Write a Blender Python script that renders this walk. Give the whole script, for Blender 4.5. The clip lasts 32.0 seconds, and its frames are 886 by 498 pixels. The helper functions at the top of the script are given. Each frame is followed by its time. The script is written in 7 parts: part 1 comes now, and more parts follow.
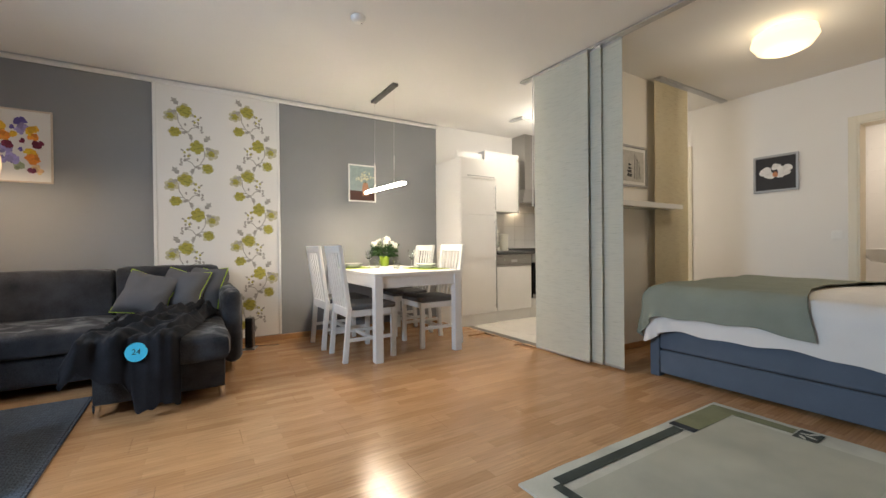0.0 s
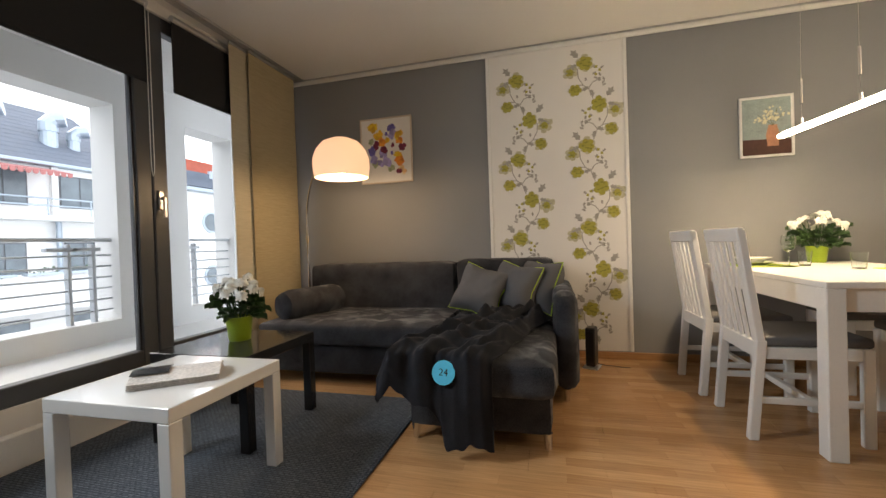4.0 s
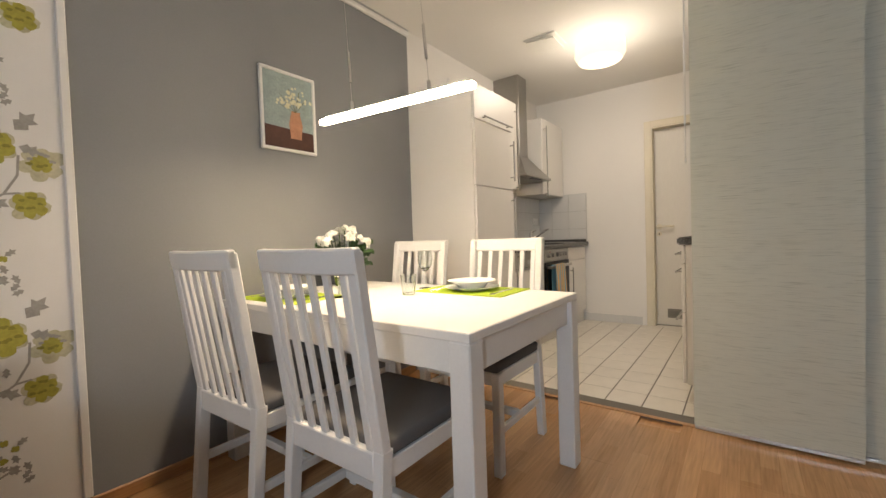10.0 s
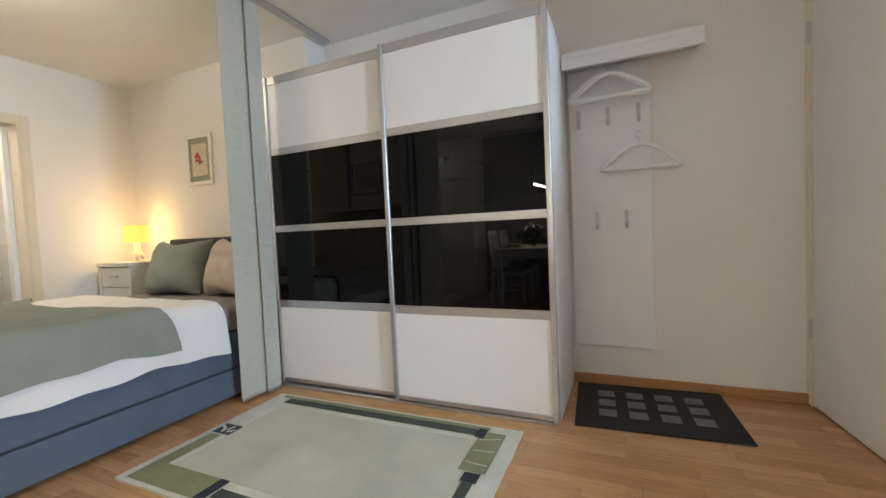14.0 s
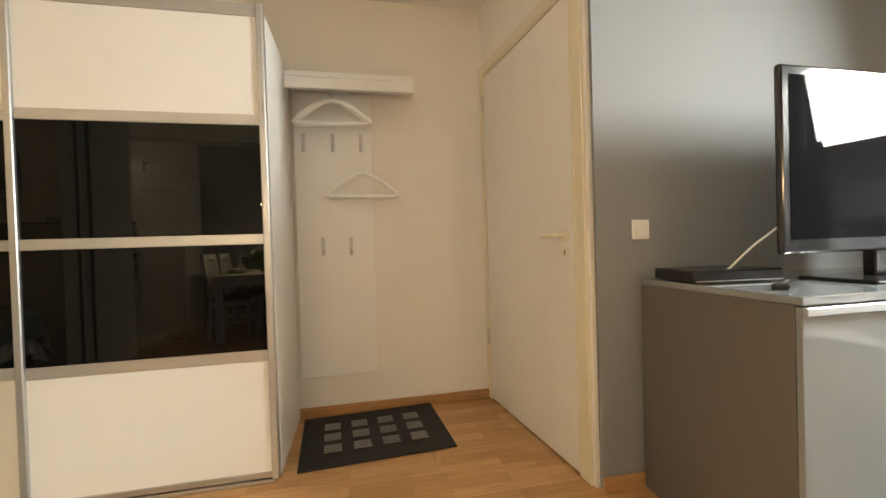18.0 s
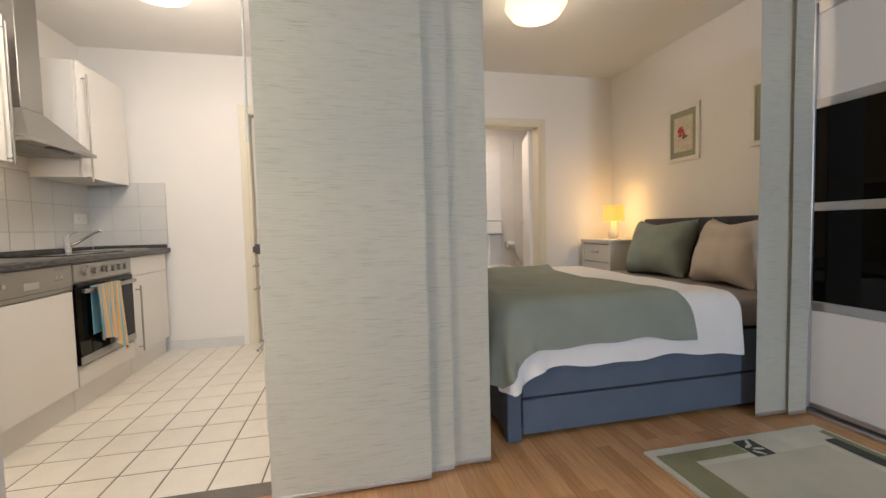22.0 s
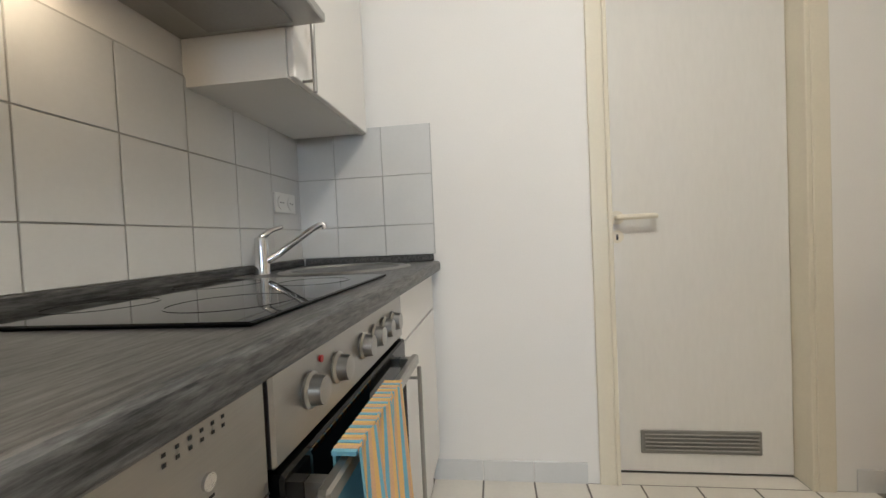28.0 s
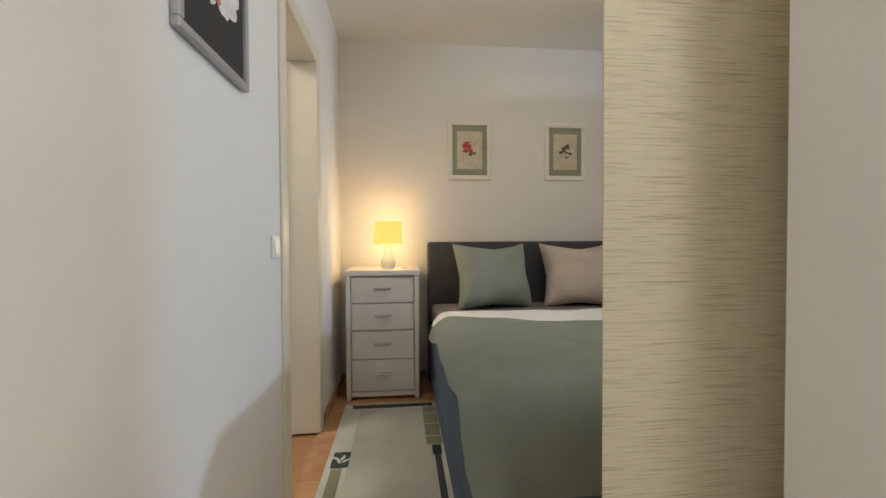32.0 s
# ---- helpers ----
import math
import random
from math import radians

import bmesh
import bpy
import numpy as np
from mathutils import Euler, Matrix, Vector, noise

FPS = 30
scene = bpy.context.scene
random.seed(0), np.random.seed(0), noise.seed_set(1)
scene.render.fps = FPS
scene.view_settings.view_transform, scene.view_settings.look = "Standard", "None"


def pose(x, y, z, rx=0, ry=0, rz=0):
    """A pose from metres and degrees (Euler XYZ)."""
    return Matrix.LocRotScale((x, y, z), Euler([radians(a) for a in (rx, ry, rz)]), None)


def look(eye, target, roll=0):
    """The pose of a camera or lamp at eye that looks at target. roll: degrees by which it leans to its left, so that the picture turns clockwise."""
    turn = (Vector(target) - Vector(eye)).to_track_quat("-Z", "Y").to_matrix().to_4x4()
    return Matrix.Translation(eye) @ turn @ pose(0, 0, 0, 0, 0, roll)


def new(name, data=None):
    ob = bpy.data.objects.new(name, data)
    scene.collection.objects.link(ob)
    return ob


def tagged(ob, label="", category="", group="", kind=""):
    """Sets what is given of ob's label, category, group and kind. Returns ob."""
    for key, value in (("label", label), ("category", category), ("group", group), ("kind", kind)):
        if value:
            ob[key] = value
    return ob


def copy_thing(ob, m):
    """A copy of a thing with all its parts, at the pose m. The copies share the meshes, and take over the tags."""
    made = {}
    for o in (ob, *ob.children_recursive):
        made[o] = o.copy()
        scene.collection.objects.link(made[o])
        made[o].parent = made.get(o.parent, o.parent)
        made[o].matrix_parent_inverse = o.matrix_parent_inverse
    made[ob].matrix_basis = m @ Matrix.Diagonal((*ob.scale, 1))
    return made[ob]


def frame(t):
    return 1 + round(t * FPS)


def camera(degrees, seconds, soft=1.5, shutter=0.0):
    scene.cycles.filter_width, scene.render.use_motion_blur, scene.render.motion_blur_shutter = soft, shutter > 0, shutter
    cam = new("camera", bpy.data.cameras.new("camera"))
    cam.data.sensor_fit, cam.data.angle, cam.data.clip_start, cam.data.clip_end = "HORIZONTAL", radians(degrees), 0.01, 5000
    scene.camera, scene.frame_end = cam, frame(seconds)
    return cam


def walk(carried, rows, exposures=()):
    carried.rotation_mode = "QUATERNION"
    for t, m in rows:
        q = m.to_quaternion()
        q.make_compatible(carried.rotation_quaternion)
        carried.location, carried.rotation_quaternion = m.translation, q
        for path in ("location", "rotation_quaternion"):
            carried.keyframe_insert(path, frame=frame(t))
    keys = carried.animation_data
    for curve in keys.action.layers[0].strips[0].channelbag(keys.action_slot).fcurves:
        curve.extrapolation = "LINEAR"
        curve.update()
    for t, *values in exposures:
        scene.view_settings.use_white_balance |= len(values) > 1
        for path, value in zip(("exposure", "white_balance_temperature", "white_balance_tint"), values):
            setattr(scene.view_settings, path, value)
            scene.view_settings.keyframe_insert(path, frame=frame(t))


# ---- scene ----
cam = camera(95.0, 32.0)
PATH = [
    (0, (0.463, 0.498, 0.960), (1.511, 2.202, 0.947), -0.6),
    (0.5, (0.494, 0.521, 0.947), (1.396, 2.307, 0.945), -0.7),
    (1, (0.495, 0.550, 0.953), (1.220, 2.414, 0.940), -1.1),
    (1.5, (0.510, 0.673, 0.937), (1.010, 2.610, 0.926), -1.4),
    (2, (0.538, 0.835, 0.956), (0.778, 2.821, 0.941), -1.7),
    (2.5, (0.594, 1.018, 0.951), (0.559, 3.018, 0.942), -1.8),
    (3, (0.655, 1.189, 0.948), (0.418, 3.175, 0.935), -1.9),
    (3.5, (0.649, 1.407, 0.945), (0.255, 3.368, 0.921), -1.8),
    (4, (0.651, 1.620, 0.949), (0.134, 3.552, 0.921), -1.9),
    (4.5, (0.701, 1.838, 0.964), (0.053, 3.730, 0.927), -1.9),
    (5.5, (0.673, 2.214, 0.962), (-0.172, 4.026, 0.928), -2.2),
    (6.5, (0.644, 2.590, 0.961), (-0.137, 4.431, 0.930), -2.5),
    (7, (0.629, 2.760, 0.973), (0.063, 4.678, 0.943), -2.7),
    (7.5, (0.637, 2.889, 0.976), (0.426, 4.877, 0.939), -2.9),
    (8, (0.646, 3.011, 0.994), (0.848, 5.000, 0.946), -2.9),
    (8.5, (0.687, 3.077, 0.987), (1.313, 4.976, 0.944), -2.7),
    (9, (0.733, 3.092, 0.985), (1.748, 4.815, 0.942), -2.3),
    (9.5, (0.793, 3.074, 0.988), (2.136, 4.555, 0.939), -2.1),
    (10, (0.842, 3.032, 0.995), (2.446, 4.226, 0.937), -1.9),
    (10.5, (0.907, 2.982, 0.991), (2.707, 3.852, 0.930), -1.8),
    (11, (1.008, 2.946, 0.994), (2.947, 3.433, 0.927), -1.7),
    (11.5, (1.110, 2.878, 1.003), (3.107, 2.946, 0.927), -2.1),
    (12, (1.167, 2.818, 0.998), (3.125, 2.421, 0.913), -2.3),
    (12.5, (1.170, 2.780, 1.023), (2.982, 1.939, 0.921), -3.4),
    (13, (1.159, 2.765, 1.026), (2.707, 1.504, 0.914), -3.2),
    (13.5, (1.117, 2.705, 1.011), (2.330, 1.119, 0.906), -3.1),
    (14, (1.092, 2.680, 0.996), (1.905, 0.854, 0.910), -2.6),
    (14.5, (1.034, 2.596, 0.991), (1.426, 0.636, 0.922), -2.4),
    (15, (0.927, 2.517, 0.984), (0.913, 0.517, 0.945), -2.1),
    (15.5, (0.839, 2.476, 0.992), (0.418, 0.521, 0.962), -1.6),
    (16.5, (0.878, 2.510, 1.000), (0.001, 0.713, 0.977), -1.8),
    (17.5, (0.917, 2.545, 1.009), (0.165, 0.692, 0.992), -1.9),
    (18, (1.035, 2.534, 1.018), (0.623, 0.577, 0.991), -1.8),
    (18.5, (1.091, 2.525, 1.031), (1.143, 0.526, 0.977), -2.2),
    (19, (1.184, 2.553, 1.012), (1.646, 0.608, 0.957), -2.3),
    (19.5, (1.246, 2.590, 1.006), (2.096, 0.781, 0.940), -2.2),
    (20, (1.284, 2.630, 0.997), (2.479, 1.028, 0.920), -1.9),
    (20.5, (1.333, 2.711, 1.008), (2.800, 1.355, 0.911), -1.6),
    (21, (1.382, 2.760, 1.009), (3.062, 1.682, 0.900), -1.8),
    (21.5, (1.505, 2.864, 0.999), (3.343, 2.082, 0.899), -1.3),
    (22, (1.614, 2.915, 1.002), (3.565, 2.489, 0.898), -1.4),
    (22.5, (1.775, 2.888, 1.034), (3.771, 2.837, 0.917), -1.4),
    (23, (1.963, 2.945, 1.023), (3.939, 3.228, 0.901), -1.6),
    (23.5, (2.198, 3.068, 1.018), (4.109, 3.649, 0.907), -1.6),
    (24, (2.415, 3.178, 1.025), (4.240, 3.989, 0.921), -1.8),
    (24.5, (2.637, 3.287, 1.027), (4.402, 4.223, 0.941), -2.1),
    (25.5, (2.982, 3.648, 1.004), (4.734, 4.611, 0.928), -2.1),
    (26.5, (3.328, 4.009, 0.980), (5.171, 4.781, 0.916), -2.2),
    (27, (3.495, 4.157, 0.991), (5.392, 4.789, 0.928), -2.3),
    (27.5, (3.640, 4.206, 0.976), (5.582, 4.679, 0.911), -2.3),
    (28, (3.889, 4.224, 0.983), (5.871, 4.481, 0.927), -2.6),
    (28.5, (4.117, 4.206, 0.974), (6.116, 4.161, 0.917), -2.9),
    (29, (4.378, 4.189, 0.976), (6.341, 3.806, 0.946), -3.3),
    (29.5, (4.582, 4.101, 1.006), (6.430, 3.340, 0.938), -3.5),
    (30, (4.690, 3.917, 1.027), (6.372, 2.836, 0.970), -3.9),
    (30.5, (4.802, 3.747, 1.045), (6.180, 2.303, 0.933), -2.2),
    (31, (4.940, 3.622, 1.052), (5.917, 1.880, 0.952), -1.5),
    (31.5, (5.034, 3.452, 1.043), (5.486, 1.506, 0.962), -0.8),
    (32, (5.038, 3.291, 1.045), (4.841, 1.301, 1.003), -0.3),
]
EXPOSURES = [(0, 0.5, 6200, 11), (1, 0.5, 6150, 11), (2, 0.4, 6150, 11), (3, 0.15, 6400, 10), (4, 0.15, 7500, 14), (4.5, 0.2, 7800, 16), (6.5, 0.2, 8600, 27), (7, 0.25, 8900, 28), (7.5, 0.25, 9000, 24), (8, 0.35, 7200, 14), (9, 0.3, 6900, 13), (10.5, -0.1, 6800, 15), (12, -0.05, 6600, 16), (13, 0.55, 6000, 11), (14, 1.1, 6050, 9), (15, 1.6, 6700, 9), (15.5, 1.5, 7500, 10), (17.5, 1.4, 8700, 10), (18, 1.4, 8600, 11), (19, 1.5, 7050, 13), (20, 1.15, 6500, 12), (21, 0.82, 6600, 12), (22, 0.6, 6300, 15), (23, 0.05, 6150, 13), (24, -0.18, 6000, 13), (26.5, 0.1, 5600, 9), (28, 0.4, 5700, 9), (29, 0.6, 5650, 9), (30, 0.4, 5350, 9), (31, 0.55, 5450, 9), (32, 0.75, 5500, 9)]
walk(cam, [(t, look(eye, target, roll)) for t, eye, target, roll in PATH], EXPOSURES)
scene.view_settings.exposure = EXPOSURES[0][1]

# ---- light: overcast sky through the west windows, and the lamps of the flat ----
world = bpy.data.worlds.new("sky")
scene.world = world
world.use_nodes = True
wn = world.node_tree.nodes
sky = wn.new("ShaderNodeTexSky")
sky.sky_type, sky.sun_disc = "NISHITA", False
sky.sun_elevation, sky.sun_rotation = radians(38), radians(300)
sky.air_density, sky.dust_density, sky.ozone_density = 1.0, 5.0, 1.5
soft_sky = wn.new("ShaderNodeMixRGB")
soft_sky.inputs["Fac"].default_value = 0.75
soft_sky.inputs["Color2"].default_value = (17.6, 20.4, 24.4, 1)
world.node_tree.links.new(sky.outputs[0], soft_sky.inputs["Color1"])
world.node_tree.links.new(soft_sky.outputs[0], wn["Background"].inputs["Color"])
wn["Background"].inputs["Strength"].default_value = 0.16


def lamp(name, kind, energy, color, m, size=0.1, size_y=None, spread=None):
    data = bpy.data.lights.new(name, kind)
    data.energy, data.color = energy, color
    if kind == "AREA":
        data.size = size
        if size_y:
            data.shape, data.size_y = "RECTANGLE", size_y
        if spread:
            data.spread = spread
    elif kind == "SUN":
        data.angle = size
    else:
        data.shadow_soft_size = size
    ob = new(name, data)
    ob.matrix_world = m
    return ob


WARM = (1.0, 0.74, 0.46)
lamp("sun", "SUN", 0.8, (1.0, 0.97, 0.92), look((-8, 2, 6), (0, 3, 0)), radians(25))
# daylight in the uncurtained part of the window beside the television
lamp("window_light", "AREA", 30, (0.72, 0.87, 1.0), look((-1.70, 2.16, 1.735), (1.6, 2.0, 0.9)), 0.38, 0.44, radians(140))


# ---- materials ----
def nodes_of(name):
    m = bpy.data.materials.new(name)
    m.use_nodes = True
    return m, m.node_tree.nodes, m.node_tree.links, m.node_tree.nodes["Principled BSDF"]


def surf(name, color, rough=0.5, metal=0.0, vary=0.06, scale=6.0, fine=90.0, bump=0.05, spots=0.0, coat=0.0, rand=0.0, stretch=(1, 1, 1), spec=0.5):
    """A painted, cloth or metal surface: colour varied at two scales, uneven gloss and a fine relief."""
    m, n, l, b = nodes_of(name)
    geo = n.new("ShaderNodeTexCoord")
    mp = n.new("ShaderNodeMapping")
    mp.inputs["Scale"].default_value = stretch
    l.new(geo.outputs["Object"], mp.inputs[0])
    big, small = n.new("ShaderNodeTexNoise"), n.new("ShaderNodeTexNoise")
    big.inputs["Scale"].default_value, big.inputs["Detail"].default_value = scale, 4
    small.inputs["Scale"].default_value, small.inputs["Detail"].default_value = fine, 3
    l.new(mp.outputs[0], big.inputs["Vector"])
    l.new(mp.outputs[0], small.inputs["Vector"])
    mix = n.new("ShaderNodeMath")
    mix.operation = "MULTIPLY_ADD"
    mix.inputs[1].default_value = 0.45
    l.new(small.outputs["Fac"], mix.inputs[0])
    half = n.new("ShaderNodeMath")
    half.operation = "MULTIPLY"
    half.inputs[1].default_value = 0.55
    l.new(big.outputs["Fac"], half.inputs[0])
    l.new(half.outputs[0], mix.inputs[2])
    last = mix.outputs[0]
    if rand:
        info = n.new("ShaderNodeObjectInfo")
        r = n.new("ShaderNodeMath")
        r.operation = "MULTIPLY_ADD"
        r.inputs[1].default_value = rand
        l.new(info.outputs["Random"], r.inputs[0])
        l.new(last, r.inputs[2])
        last = r.outputs[0]
    ramp = n.new("ShaderNodeValToRGB")
    lo = [max(0.0, c * (1 - 2.2 * vary)) for c in color]
    hi = [min(1.0, c * (1 + 2.2 * vary)) for c in color]
    ramp.color_ramp.elements[0].position, ramp.color_ramp.elements[1].position = 0.25, 0.75 + rand
    ramp.color_ramp.elements[0].color, ramp.color_ramp.elements[1].color = (*lo, 1), (*hi, 1)
    l.new(last, ramp.inputs[0])
    l.new(ramp.outputs[0], b.inputs["Base Color"])
    rr = n.new("ShaderNodeMapRange")
    rr.inputs["To Min"].default_value, rr.inputs["To Max"].default_value = max(0.03, rough - 0.06), min(1, rough + 0.06)
    l.new(big.outputs["Fac"], rr.inputs["Value"])
    l.new(rr.outputs[0], b.inputs["Roughness"])
    b.inputs["Metallic"].default_value = metal
    b.inputs["Specular IOR Level"].default_value = spec
    if coat:
        b.inputs["Coat Weight"].default_value, b.inputs["Coat Roughness"].default_value = coat, 0.04
    if bump:
        bp = n.new("ShaderNodeBump")
        bp.inputs["Strength"].default_value, bp.inputs["Distance"].default_value = bump, 0.004
        l.new(mix.outputs[0], bp.inputs["Height"])
        l.new(bp.outputs[0], b.inputs["Normal"])
    return m


def glow(name, color, strength, base=(0.9, 0.88, 0.84)):
    """A lit shade or tube."""
    m, n, l, b = nodes_of(name)
    b.inputs["Base Color"].default_value = (*base, 1)
    b.inputs["Roughness"].default_value = 0.6
    b.inputs["Emission Color"].default_value = (*color, 1)
    b.inputs["Emission Strength"].default_value = strength
    return m


def glass(name, color=(0.95, 0.98, 0.97), rough=0.0, ior=1.45):
    m, n, l, b = nodes_of(name)
    b.inputs["Base Color"].default_value = (*color, 1)
    b.inputs["Transmission Weight"].default_value = 1.0
    b.inputs["Roughness"].default_value = rough
    b.inputs["IOR"].default_value = ior
    return m


def laminate(name):
    """Three-strip beech laminate: strips of varied tone with grain along x."""
    m, n, l, b = nodes_of(name)
    geo = n.new("ShaderNodeNewGeometry")
    brick = n.new("ShaderNodeTexBrick")
    brick.offset, brick.squash = 0.37, 1.0
    for key, v in (("Scale", 1.0), ("Mortar Size", 0.0005), ("Brick Width", 0.42), ("Row Height", 0.065), ("Bias", 0.0), ("Mortar Smooth", 0.2)):
        brick.inputs[key].default_value = v
    brick.inputs["Color1"].default_value = (0.47, 0.255, 0.118, 1)
    brick.inputs["Color2"].default_value = (0.60, 0.355, 0.18, 1)
    brick.inputs["Mortar"].default_value = (0.36, 0.19, 0.085, 1)
    l.new(geo.outputs["Position"], brick.inputs["Vector"])
    mp = n.new("ShaderNodeMapping")
    mp.inputs["Scale"].default_value = (2.2, 38, 1)
    l.new(geo.outputs["Position"], mp.inputs[0])
    grain = n.new("ShaderNodeTexNoise")
    grain.inputs["Scale"].default_value, grain.inputs["Detail"].default_value = 2.5, 6
    l.new(mp.outputs[0], grain.inputs["Vector"])
    ramp = n.new("ShaderNodeValToRGB")
    ramp.color_ramp.elements[0].position, ramp.color_ramp.elements[1].position = 0.3, 0.72
    ramp.color_ramp.elements[0].color, ramp.color_ramp.elements[1].color = (0.80, 0.78, 0.74, 1), (1.1, 1.08, 1.05, 1)
    l.new(grain.outputs["Fac"], ramp.inputs[0])
    mul = n.new("ShaderNodeMixRGB")
    mul.blend_type = "MULTIPLY"
    mul.inputs["Fac"].default_value = 1.0
    l.new(brick.outputs["Color"], mul.inputs["Color1"])
    l.new(ramp.outputs[0], mul.inputs["Color2"])
    l.new(mul.outputs[0], b.inputs["Base Color"])
    wear = n.new("ShaderNodeTexNoise")
    wear.inputs["Scale"].default_value = 3.0
    l.new(geo.outputs["Position"], wear.inputs["Vector"])
    rr = n.new("ShaderNodeMapRange")
    rr.inputs["To Min"].default_value, rr.inputs["To Max"].default_value = 0.14, 0.26
    l.new(wear.outputs["Fac"], rr.inputs["Value"])
    l.new(rr.outputs[0], b.inputs["Roughness"])
    bp = n.new("ShaderNodeBump")
    bp.inputs["Strength"].default_value, bp.inputs["Distance"].default_value = 0.04, 0.002
    l.new(grain.outputs["Fac"], bp.inputs["Height"])
    l.new(bp.outputs[0], b.inputs["Normal"])
    return m


def streaked(name, dark, light, stretch, scale=2.0, rough=0.4, bump=0.1, contrast=(0.35, 0.68)):
    """Fibres or grain drawn out along one axis."""
    m, n, l, b = nodes_of(name)
    geo = n.new("ShaderNodeNewGeometry")
    mp = n.new("ShaderNodeMapping")
    mp.inputs["Scale"].default_value = stretch
    l.new(geo.outputs["Position"], mp.inputs[0])
    t = n.new("ShaderNodeTexNoise")
    t.inputs["Scale"].default_value, t.inputs["Detail"].default_value, t.inputs["Roughness"].default_value = scale, 7, 0.68
    l.new(mp.outputs[0], t.inputs["Vector"])
    ramp = n.new("ShaderNodeValToRGB")
    ramp.color_ramp.elements[0].position, ramp.color_ramp.elements[1].position = contrast
    ramp.color_ramp.elements[0].color, ramp.color_ramp.elements[1].color = (*dark, 1), (*light, 1)
    l.new(t.outputs["Fac"], ramp.inputs[0])
    l.new(ramp.outputs[0], b.inputs["Base Color"])
    b.inputs["Roughness"].default_value = rough
    bp = n.new("ShaderNodeBump")
    bp.inputs["Strength"].default_value, bp.inputs["Distance"].default_value = bump, 0.003
    l.new(t.outputs["Fac"], bp.inputs["Height"])
    l.new(bp.outputs[0], b.inputs["Normal"])
    return m


def woven(name, dark, light, along, across, rough=0.9, thin=0.0, contrast=(0.3, 0.7)):
    """Cloth panel or carpet with a slubby weave; thin lets light through."""
    m = streaked(name, dark, light, along, across, rough, 0.35, contrast)
    b = m.node_tree.nodes["Principled BSDF"]
    b.inputs["Specular IOR Level"].default_value = 0.15
    if thin:
        n, l = m.node_tree.nodes, m.node_tree.links
        tr = n.new("ShaderNodeBsdfTranslucent")
        tr.inputs["Color"].default_value = (*light, 1)
        mix = n.new("ShaderNodeMixShader")
        mix.inputs[0].default_value = thin
        l.new(b.outputs[0], mix.inputs[1])
        l.new(tr.outputs[0], mix.inputs[2])
        l.new(mix.outputs[0], n["Material Output"].inputs["Surface"])
    return m


WHITE_WALL = surf("white_wall_paint", (0.80, 0.775, 0.74), 0.85, vary=0.012, scale=2, fine=160, bump=0.10)
GREY_WALL = surf("grey_wall_paint", (0.245, 0.25, 0.262), 0.8, vary=0.03, scale=2.5, fine=160, bump=0.10)
CEILING = surf("ceiling_paint", (0.80, 0.785, 0.76), 0.9, vary=0.012, scale=1.5, fine=120, bump=0.06)
WALLPAPER = surf("wallpaper_ground", (0.80, 0.785, 0.76), 0.75, vary=0.012, scale=3, fine=220, bump=0.06)
WHITE_TRIM = surf("white_trim", (0.80, 0.79, 0.77), 0.45, vary=0.015, bump=0.02)
FLOOR = laminate("beech_laminate")
WOOD_TRIM = streaked("beech_trim", (0.36, 0.18, 0.075), (0.52, 0.29, 0.13), (2, 40, 40), 2.0, 0.35, 0.05)
TILE_FLOOR = surf("cream_floor_tile", (0.74, 0.70, 0.63), 0.22, vary=0.03, scale=9, fine=60, bump=0.02, rand=0.12)
GROUT = surf("grout", (0.17, 0.155, 0.135), 0.9, vary=0.1, bump=0.1)
LIGHT_GROUT = surf("light_grout", (0.44, 0.43, 0.41), 0.9, vary=0.08, bump=0.1)
TILE_WALL = surf("grey_white_wall_tile", (0.66, 0.655, 0.64), 0.18, vary=0.015, bump=0.02, rand=0.06)
WHITE_LACQUER = surf("white_gloss_lacquer", (0.80, 0.795, 0.785), 0.14, vary=0.01, scale=3, bump=0.006, coat=0.5)
KITCHEN_WHITE = surf("kitchen_white", (0.78, 0.755, 0.715), 0.32, vary=0.012, scale=3, bump=0.015)
CHAIR_WHITE = surf("white_chair_paint", (0.80, 0.795, 0.785), 0.38, vary=0.02, scale=8, bump=0.02)
WARD_WHITE = surf("wardrobe_white", (0.82, 0.82, 0.82), 0.35, vary=0.008, bump=0.01)
BLACK_GLASS = surf("black_glass", (0.003, 0.003, 0.003), 0.03, vary=0.02, bump=0.0, spec=0.2)
ALU = surf("brushed_aluminium", (0.55, 0.555, 0.57), 0.35, 0.85, vary=0.04, stretch=(1, 1, 12), bump=0.03)
STEEL = surf("brushed_steel", (0.40, 0.39, 0.37), 0.33, 1.0, vary=0.03, scale=3, fine=25, stretch=(1, 25, 25), bump=0.0)
CHROME = surf("chrome", (0.75, 0.75, 0.76), 0.07, 1.0, vary=0.01, bump=0.0)
DARK_FRAME = surf("anthracite_window_frame", (0.070, 0.075, 0.083), 0.4, vary=0.06, bump=0.02)
CREAM_FRAME = surf("cream_door_frame", (0.72, 0.66, 0.53), 0.4, vary=0.02, bump=0.02)
DOOR_WHITE = surf("white_door_leaf", (0.76, 0.745, 0.715), 0.45, vary=0.02, scale=3, stretch=(1, 1, 0.25), fine=70, bump=0.05)
SOFA = surf("anthracite_velour", (0.036, 0.038, 0.046), 0.85, vary=0.45, scale=5.5, fine=220, bump=0.12, spec=0.2)
sn, sl = SOFA.node_tree.nodes, SOFA.node_tree.links
brushed = sn.new("ShaderNodeTexNoise")
